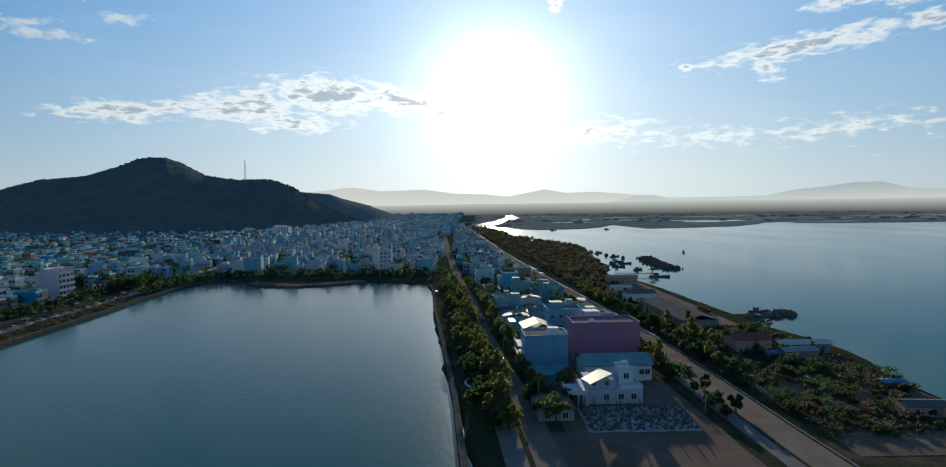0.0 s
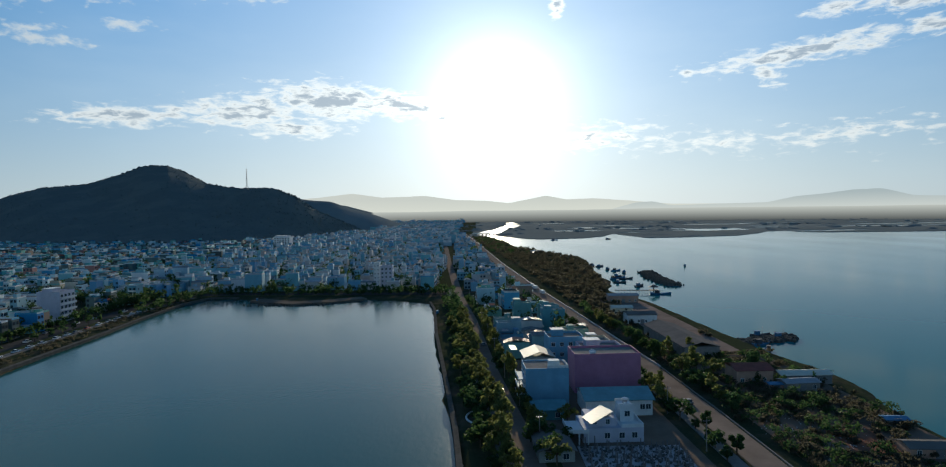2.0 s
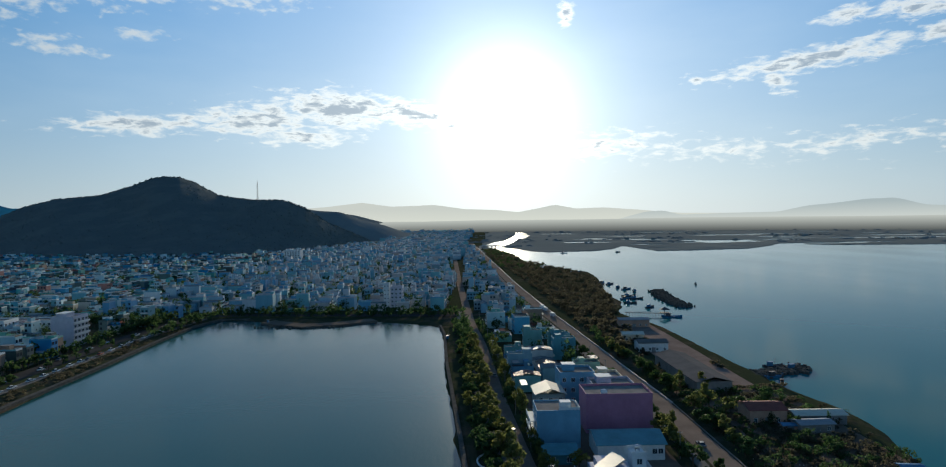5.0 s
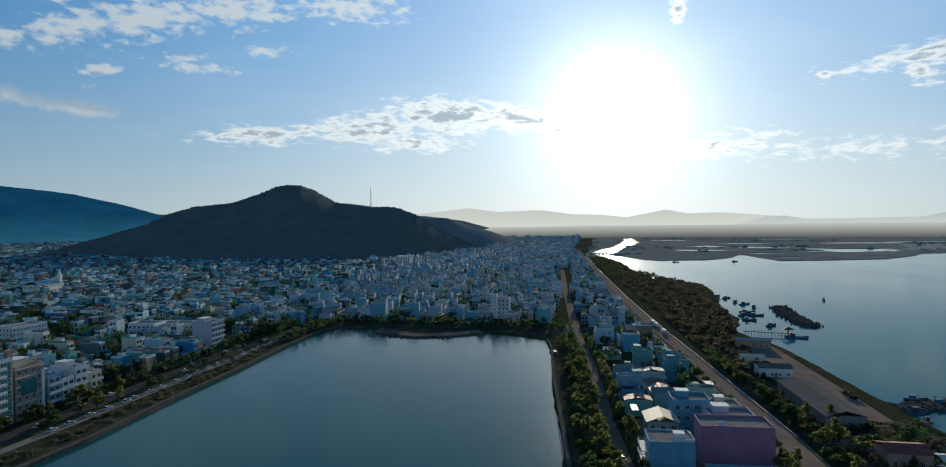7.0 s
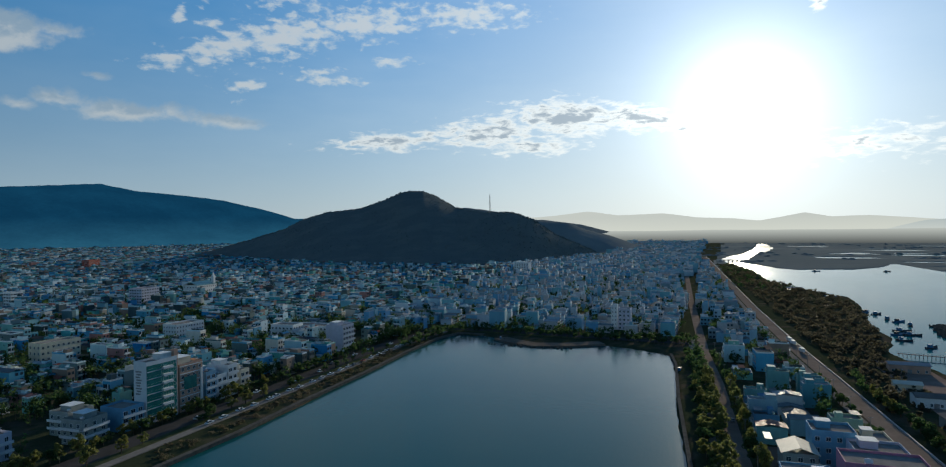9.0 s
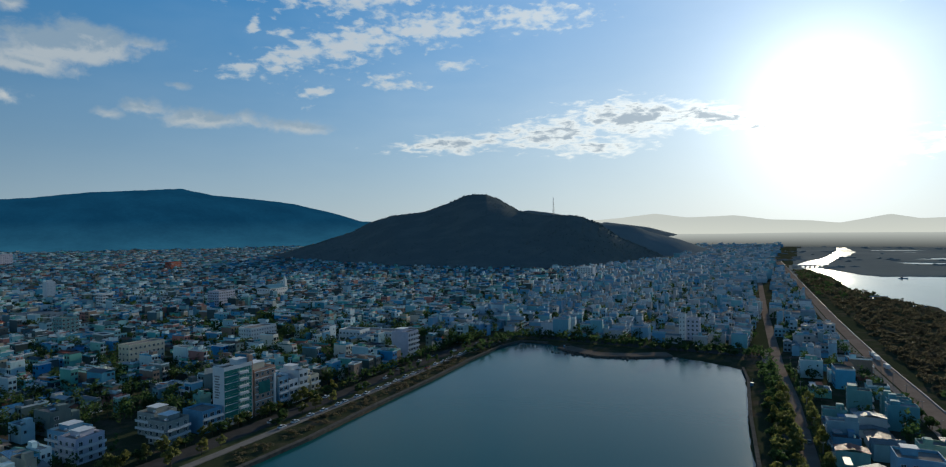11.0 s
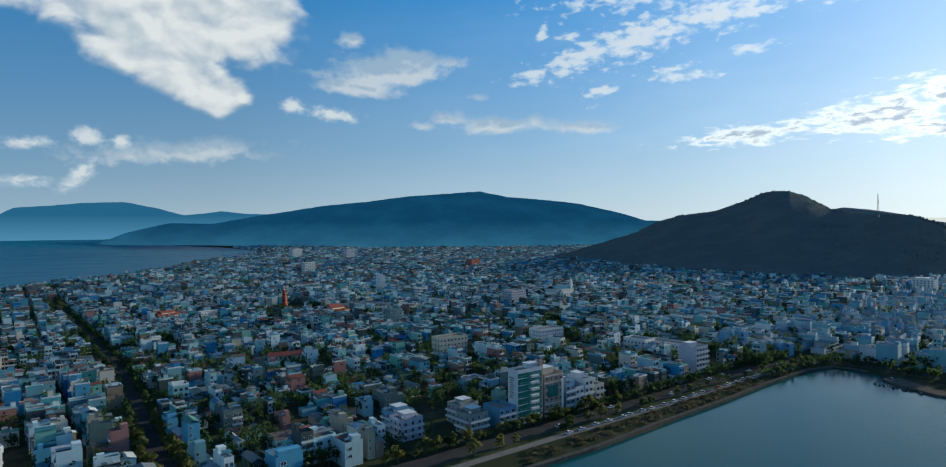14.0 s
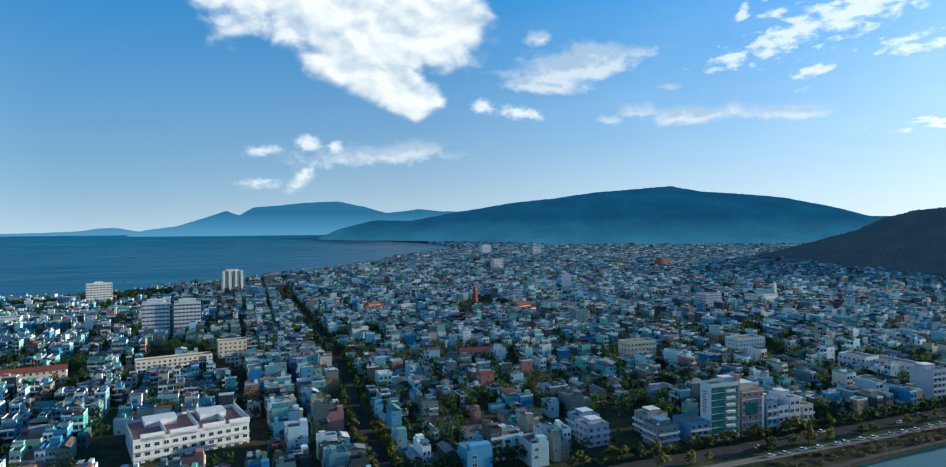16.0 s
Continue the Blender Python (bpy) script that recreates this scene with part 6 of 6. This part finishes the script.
def tree_proto(label, height_, rx, rz, mat, seed):
    home = thing("tree", label, "tree")
    r = random.Random(seed)
    fork = height_ * 0.38
    s = Shape().tube((0, 0, -0.3), (0.1, 0.05, fork), 0.22, 0.15, 7)
    for k in range(5):
        a = k * 1.26 + r.uniform(-0.3, 0.3)
        s.tube((0.1, 0.05, fork - 0.1), (rx * 0.55 * math.cos(a), rx * 0.55 * math.sin(a), height_ * r.uniform(0.6, 0.85)), 0.12, 0.03, 5)
    part("trunk", s, M["bark"], home)
    c = Shape()
    crown_into(c, 0, 0, height_ - rz * 0.95, rx, rz, 420, 0.46, seed)
    part("crown", c, M[mat], home)
    return home


KINDS = [tree_proto("dense green street tree with a rounded crown", 6.5, 2.6, 2.4, "leaf", 1), tree_proto("tall slim green tree with an open crown", 8.0, 2.2, 3.2, "leaf", 2),
         tree_proto("low spreading dusty green tree", 5.0, 3.0, 1.8, "leaf2", 3), tree_proto("young slender tree with a small crown", 4.2, 1.3, 1.7, "leaf2", 4)]
used = [False] * 4
spots = []


def along(pts, gap, side, jitter, kinds, y0=-1e9, y1=1e9):
    for (xa, ya), (xb, yb) in zip(pts, pts[1:]):
        ln = math.hypot(xb - xa, yb - ya)
        for k in range(max(1, int(ln / gap))):
            u = (k + rng.uniform(0.1, 0.9)) * gap / ln
            dx_, dy_ = (xb - xa) / ln, (yb - ya) / ln
            x, y = xa + (xb - xa) * u + dy_ * side + rng.uniform(-jitter, jitter), ya + (yb - ya) * u - dx_ * side + rng.uniform(-jitter, jitter)
            if y0 < y < y1:
                spots.append((x, y, rng.choice(kinds), rng.uniform(0.75, 1.3)))


along(LAKE_ROAD[1:6], 3.6, -5.4, 1.6, (0, 0, 1, 2), 140, 455)
along(LAKE_ROAD[1:6], 4.2, -10.4, 1.6, (0, 2, 2), 140, 440)
along(LAKE_ROAD[1:6], 7.0, 5.2, 1.0, (0, 1, 2), 140, 480)
along(WEST_ROAD[1:6], 13.0, 7.6, 1.2, (0, 2), 150, 480)
along(WEST_ROAD[1:6], 4.5, -7.6, 0.9, (0, 0, 2), 120, 480)
along(WEST_ROAD[4:6], 3.2, -11.0, 3.0, (0, 0, 2), 390, 480)
along(WEST_ROAD[6:], 3.0, 8.5, 2.6, (0, 0, 1, 2))
along(WEST_ROAD[6:], 3.5, -7.6, 1.0, (0, 0, 1))
along(WEST_ROAD[4:7], 4.0, 16, 5.0, (0, 0, 1, 2))
along(MAIN_STREET, 6.0, 5.6, 1.0, (0, 1, 0), -1e9, 1e9)
along(MAIN_STREET, 6.0, -5.6, 1.0, (0, 1, 0), -1e9, 1e9)
along(SHORE_ROAD[1:7], 9.0, -8.6, 0.6, (3, 3, 2), 140, 420)
along(SHORE_ROAD[2:7], 7.0, 10.0, 2.0, (0, 2, 2), 190, 420)
for x, y, k, c in ((60, 197, 0, 1.3), (57.5, 206, 0, 1.2), (61, 184, 2, 1.2), (59, 190, 2, 1.0), (17, 176, 0, 1.1), (15, 168, 2, 1.2), (27, 181, 0, 1.0), (24, 166, 2, 0.9), (63, 214, 0, 1.1), (66, 176, 3, 1.2), (67, 158, 3, 1.3), (88, 228, 0, 1.3), (86, 240, 0, 1.4), (92, 262, 0, 1.2), (82, 262, 1, 1.2), (96, 236, 2, 1.3), (110, 246, 2, 1.3)):
    spots.append((x, y, k, c))
spots.sort(key=lambda p: math.hypot(p[0], p[1]))
TREE_THINGS = 290
for x, y, k, c in spots[:TREE_THINGS]:
    place = pose(x, y, float(height(np.array(x), np.array(y))) - 0.05, 0, 0, rng.uniform(0, 360)) @ Matrix.Diagonal((c, c, c * rng.uniform(0.9, 1.1), 1))
    if not used[k]:
        used[k] = KINDS[k], place
        KINDS[k].matrix_world = place
        KINDS[k]["group"] = "lakeside and street trees"
    else:
        copy_thing(KINDS[k], place @ Matrix.Diagonal((1 / used[k][1].to_scale().x, 1 / used[k][1].to_scale().y, 1 / used[k][1].to_scale().z, 1)))
wood = Shape()


def loose_tree(x, y, h, spread, n, size, seed, wood=wood):
    z = float(height(np.array(x), np.array(y)))
    if h > 3:
        wood.tube((x, y, z - 0.2), (x, y, z + h * 0.5), 0.2, 0.1, 4, 1, False)
    crown_into(wood, x, y, z + h * 0.6, spread, h * 0.45, n, size, seed)


for k, (x, y, _, c) in enumerate(spots[TREE_THINGS:]):
    loose_tree(x, y, 6 * c, 2.5 * c, 60, 0.8, k)
seeds = 1000
for x, y, w in GARDENS:
    r = math.hypot(x, y)
    for _ in range(2 if r < 700 else 1):
        seeds += 1
        loose_tree(x + rng.uniform(-2, 2), y + rng.uniform(-4, 4), rng.uniform(7, 11.5), rng.uniform(2.6, 4.6), 62 if r < 600 else 20, 0.85 if r < 600 else 1.8, seeds)
lo = np.array([(rng.uniform(-1000, -240), rng.uniform(-250, 800)) for _ in range(500)] + [(rng.uniform(-220, 10), rng.uniform(500, 900)) for _ in range(200)])
for (x, y), good in zip(lo, in_town(lo[:, 0], lo[:, 1])):
    if good:
        seeds += 1
        loose_tree(x, y, rng.uniform(7, 12), rng.uniform(2.2, 4.2), 40, 1.0, seeds)
for x0, y0, rad in GROVES:
    for _ in range(int(rad * 0.9)):
        a, q = rng.uniform(0, 6.283), rad * math.sqrt(rng.random())
        seeds += 1
        near = math.hypot(x0, y0) < 600
        loose_tree(x0 + q * math.cos(a), y0 + q * math.sin(a), rng.uniform(7, 12), rng.uniform(3, 5), 110 if near else 50, 0.65 if near else 1.2, seeds)
# dry scrub between shore road and lagoon
scrub = Shape()
for _ in range(1500):
    y = rng.uniform(150, 900)
    x = rng.uniform(np.interp(y, [150, 393, 551, 900], [80, 68, 58, 36]), np.interp(y, [150, 240, 300, 470, 552, 760, 900], [124, 130, 124, 100, 114, 134, 112]))
    dense = y > 470 or rng.random() < 0.75
    if not dense or (95 < x < 122 and 330 < y < 470) or (76 < x < 125 and 268 < y < 330 and rng.random() < 0.8):
        continue
    seeds += 1
    big = rng.random() < (0.5 if y > 480 else 0.35)
    loose_tree(x, y, rng.uniform(2.6, 4.8) if big else rng.uniform(1.2, 3), rng.uniform(1.8, 3.6) if big else rng.uniform(1, 2.4), 110 if y < 300 else 46, 0.42 if y < 300 else 0.85, seeds, wood if y < 300 and big else scrub)
for _ in range(620):
    y = rng.uniform(140, 275)
    x = rng.uniform(82, np.interp(y, [140, 200, 275], [118, 124, 126]))
    if vnoise(np.array(x), np.array(y), 22, 19, 2) < 0.42 or (95 < x < 112 and 156 < y < 178):
        continue
    seeds += 1
    loose_tree(x, y, rng.uniform(1.0, 2.4), rng.uniform(1.4, 3.2), 95, 0.33, seeds, scrub if rng.random() < 0.7 else wood)
for _ in range(420):
    y = rng.uniform(880, 1420)
    x = rng.uniform(np.interp(y, [880, 1000, 1400], [30, 22, -2]), np.interp(y, [880, 950, 1040, 1213, 1420], [112, 92, 66, 56, 28]))
    seeds += 1
    loose_tree(x, y, rng.uniform(2, 5.5), rng.uniform(2, 4.5), 34, 1.2, seeds, scrub if rng.random() < 0.6 else wood)
for _ in range(190):
    y = rng.uniform(170, 460)
    x = np.interp(y, [170, 300, 380, 460], [-196, -201, -207, -208]) - rng.uniform(0, 11)
    seeds += 1
    loose_tree(x, y, rng.uniform(0.6, 1.6), rng.uniform(1.0, 2.4), 40, 0.4, seeds, scrub)
tagged(new("scrub", scrub.mesh("scrub", M["leaf3"], M["bark"])), "dry olive-brown scrub and low trees beside the lagoon", "scrub", kind="stuff")
litter = Shape()
for _ in range(240):
    a, b, c = rng.gauss(94, 7), rng.gauss(168, 16), rng.uniform(0.10, 0.30)
    if 80 < a < 122 and 132 < b < 210:
        litter.box(a, b, 1.24, a + c, b + c * rng.uniform(0.5, 2), 1.27 + c * 0.7)
tagged(new("litter", litter.mesh("litter", M["post"])), "pale rubble and litter strewn on the bare earth", "rubble", kind="stuff")
# waterside palms and shrubs along the beach
for _ in range(420):
    u = rng.random()
    x, y = np.interp(u, [0, 0.3, 0.6, 1], [-1040, -1060, -1180, -1480]) + rng.uniform(0, 60), np.interp(u, [0, 0.3, 0.6, 1], [-420, -250, -120, 110]) + rng.uniform(-15, 15)
    seeds += 1
    loose_tree(x, y, rng.uniform(6, 12), rng.uniform(3, 6), 40, 1.6, seeds)
tagged(new("trees", wood.mesh("trees", M["leaf2"], M["bark"])), "scattered dusty green trees and scrub between the houses", "trees", kind="stuff")
# tree cover that roughens the hill
cover_ = Shape()
hx, hy, hz = hill_grid
crest = int(np.argmax(hz[:, hz.shape[1] // 2]))
for k in range(4200):
    i = rng.randrange(crest - 3, crest + 2) if k < 1100 else rng.randrange(4, crest)
    j = rng.randrange(0, hx.shape[1] - 1)
    x, y, z = hx[i, j] + rng.uniform(-4, 4), hy[i, j] + rng.uniform(-4, 4), hz[i, j]
    c = rng.uniform(0.9, 2.4) if k < 1100 else rng.uniform(0.7, 1.5)
    cover_.tube((x, y, z - 2), (x + rng.uniform(-1, 1), y + rng.uniform(-1, 1), z + c * rng.uniform(0.6, 1.1)), c * 1.7, c * 1.0, 6)
# mangrove and tree belts on the far plain
pl = np.array([(rng.uniform(1330, 4300), rng.uniform(-42, 6)) for _ in range(3000)])
px_, py_ = -pl[:, 0] * np.sin(np.radians(pl[:, 1])), pl[:, 0] * np.cos(np.radians(pl[:, 1]))
belt = (shore(px_, py_) > 4) & (vnoise(px_, py_ * 2.5, 260, 77, 3) > 0.57)
for x, y, g_, z in zip(px_, py_, belt, height(px_, py_)):
    if g_:
        c = rng.uniform(2.0, 4.0)
        cover_.tube((x, y, z - 1), (x + rng.uniform(-1, 1), y, z + c * rng.uniform(0.5, 0.9)), c * rng.uniform(2, 5), c * 1.6, 7, 1)
tagged(new("woods", cover_.mesh("woods", M["forest"], M["plain"])), "low dark scrub and trees covering the hillside", "woods", kind="stuff")


# ---------------------------------------------------- vehicles and poles
def vehicle(x, y, turn, paint, label, long=4.3, tall=1.45):
    car = thing("truck" if tall > 2 else "car", label, "truck" if tall > 2 else "car", pose(x, y, 1.36, 0, 0, turn), "vehicles on the town roads")
    h = long / 2
    if tall > 2:
        part("cargo_box", Shape().box(-h, -1.1, 0.8, h - 1.8, 1.1, tall + 0.6, bottom=True), paint, car)
        part("cab", Shape().box(h - 1.7, -1.05, 0.5, h, 1.05, tall, bottom=True), paint, car)
    else:
        part("lower_body", Shape().box(-h, -0.88, 0.3, h, 0.88, 0.85, bottom=True), paint, car)
        s = Shape()
        s.v = [(-h * 0.75, -0.82, 0.85), (h * 0.5, -0.82, 0.85), (h * 0.5, 0.82, 0.85), (-h * 0.75, 0.82, 0.85), (-h * 0.5, -0.68, tall), (h * 0.18, -0.68, tall), (h * 0.18, 0.68, tall), (-h * 0.5, 0.68, tall)]
        s.f, s.i = [(0, 1, 5, 4), (1, 2, 6, 5), (2, 3, 7, 6), (3, 0, 4, 7), (4, 5, 6, 7)], [1, 1, 1, 1, 0]
        part("cabin", s, [paint, M["glass"]], car, "dark-windowed cabin")
    for a in (-h * 0.62, h * 0.62):
        for b in (-0.86, 0.86):
            wheel = part("wheel", Shape().tube((a, b - 0.1, 0.32), (a, b + 0.1, 0.32), 0.32, 0.32, 10), M["dark"], car)
            part("rim", Shape().tube((a, b - 0.12, 0.32), (a, b + 0.12, 0.32), 0.19, 0.19, 8), M["steel"], wheel)
    return car


for k in range(10):
    y = 215 + k * 24 + rng.uniform(-6, 6)
    x = np.interp(y, [200, 300, 400, 470], [-226, -228, -232, -226]) + rng.choice((-2.6, 2.6))
    vehicle(x, y, 90, M[("white", "iron", "trim", "blue")[k % 4]], f"{('white', 'dark grey', 'pale grey', 'blue')[k % 4]} car driving on the lakeside avenue")
for k in range(22):
    y = 212 + k * 9.6 + rng.uniform(-3, 3)
    x = np.interp(y, [200, 300, 400, 430], [-213.2, -215.2, -219, -216.5]) + rng.uniform(-0.5, 0.5)
    tone = rng.choice(("white", "trim", "iron", "white", "redpaint"))
    vehicle(x, y, 90 + rng.uniform(-4, 4), M[tone], f"{dict(white='white', trim='pale grey', iron='dark grey', redpaint='red')[tone]} car parked on the lake promenade")
for x, y, c in ((50.5, 463, "white"), (48, 492, "white"), (46.8, 505, "trim")):
    vehicle(x, y, 98, M[c], "white box truck on the sandy shore road", 7.5, 2.6)
for x, y in ((69, 200), (9, 214), (4, 290)):
    vehicle(x, y, 95, M["iron"], "dark car on the dusty road")
pole = thing("utility_pole", "grey concrete utility pole with a crossarm", "pole")
part("shaft", Shape().tube((0, 0, -0.3), (0, 0, 8.5), 0.16, 0.1, 8), M["concrete"], pole)
part("crossarm", Shape().box(-0.9, -0.06, 7.9, 0.9, 0.06, 8.02, bottom=True), M["iron"], pole)
for a in (-0.8, 0, 0.8):
    part("insulator", Shape().tube((a, 0, 8.02), (a, 0, 8.25), 0.06, 0.05, 6), M["trim"], pole)
pole["group"] = "utility poles along the roads"
pole.matrix_world = pose(60, 160, 1.3, 0, 0, 5)
for y in range(190, 480, 32):
    copy_thing(pole, pose(np.interp(y, [146, 245, 393, 551], [60.5, 57.5, 49.5, 38]), y, 1.3, 0, 0, 5))
for y in range(165, 460, 34):
    copy_thing(pole, pose(np.interp(y, [146, 183, 253, 357, 480], [18.6, 15.6, 9.2, 2.4, -7]), y, 1.3, 0, 0, 5))
bench = thing("garden_wall", "curved low white garden wall on the promenade", "wall", pose(1.2, 188, 1.4))
for k in range(9):
    a, b = radians(110 + k * 16), radians(110 + (k + 1) * 16)
    part("wall_segment", Shape().tube((4.2 * math.cos(a), 6 * math.sin(a), 0.3), (4.2 * math.cos(b), 6 * math.sin(b), 0.3), 0.3, 0.3, 6), M["white"], bench)
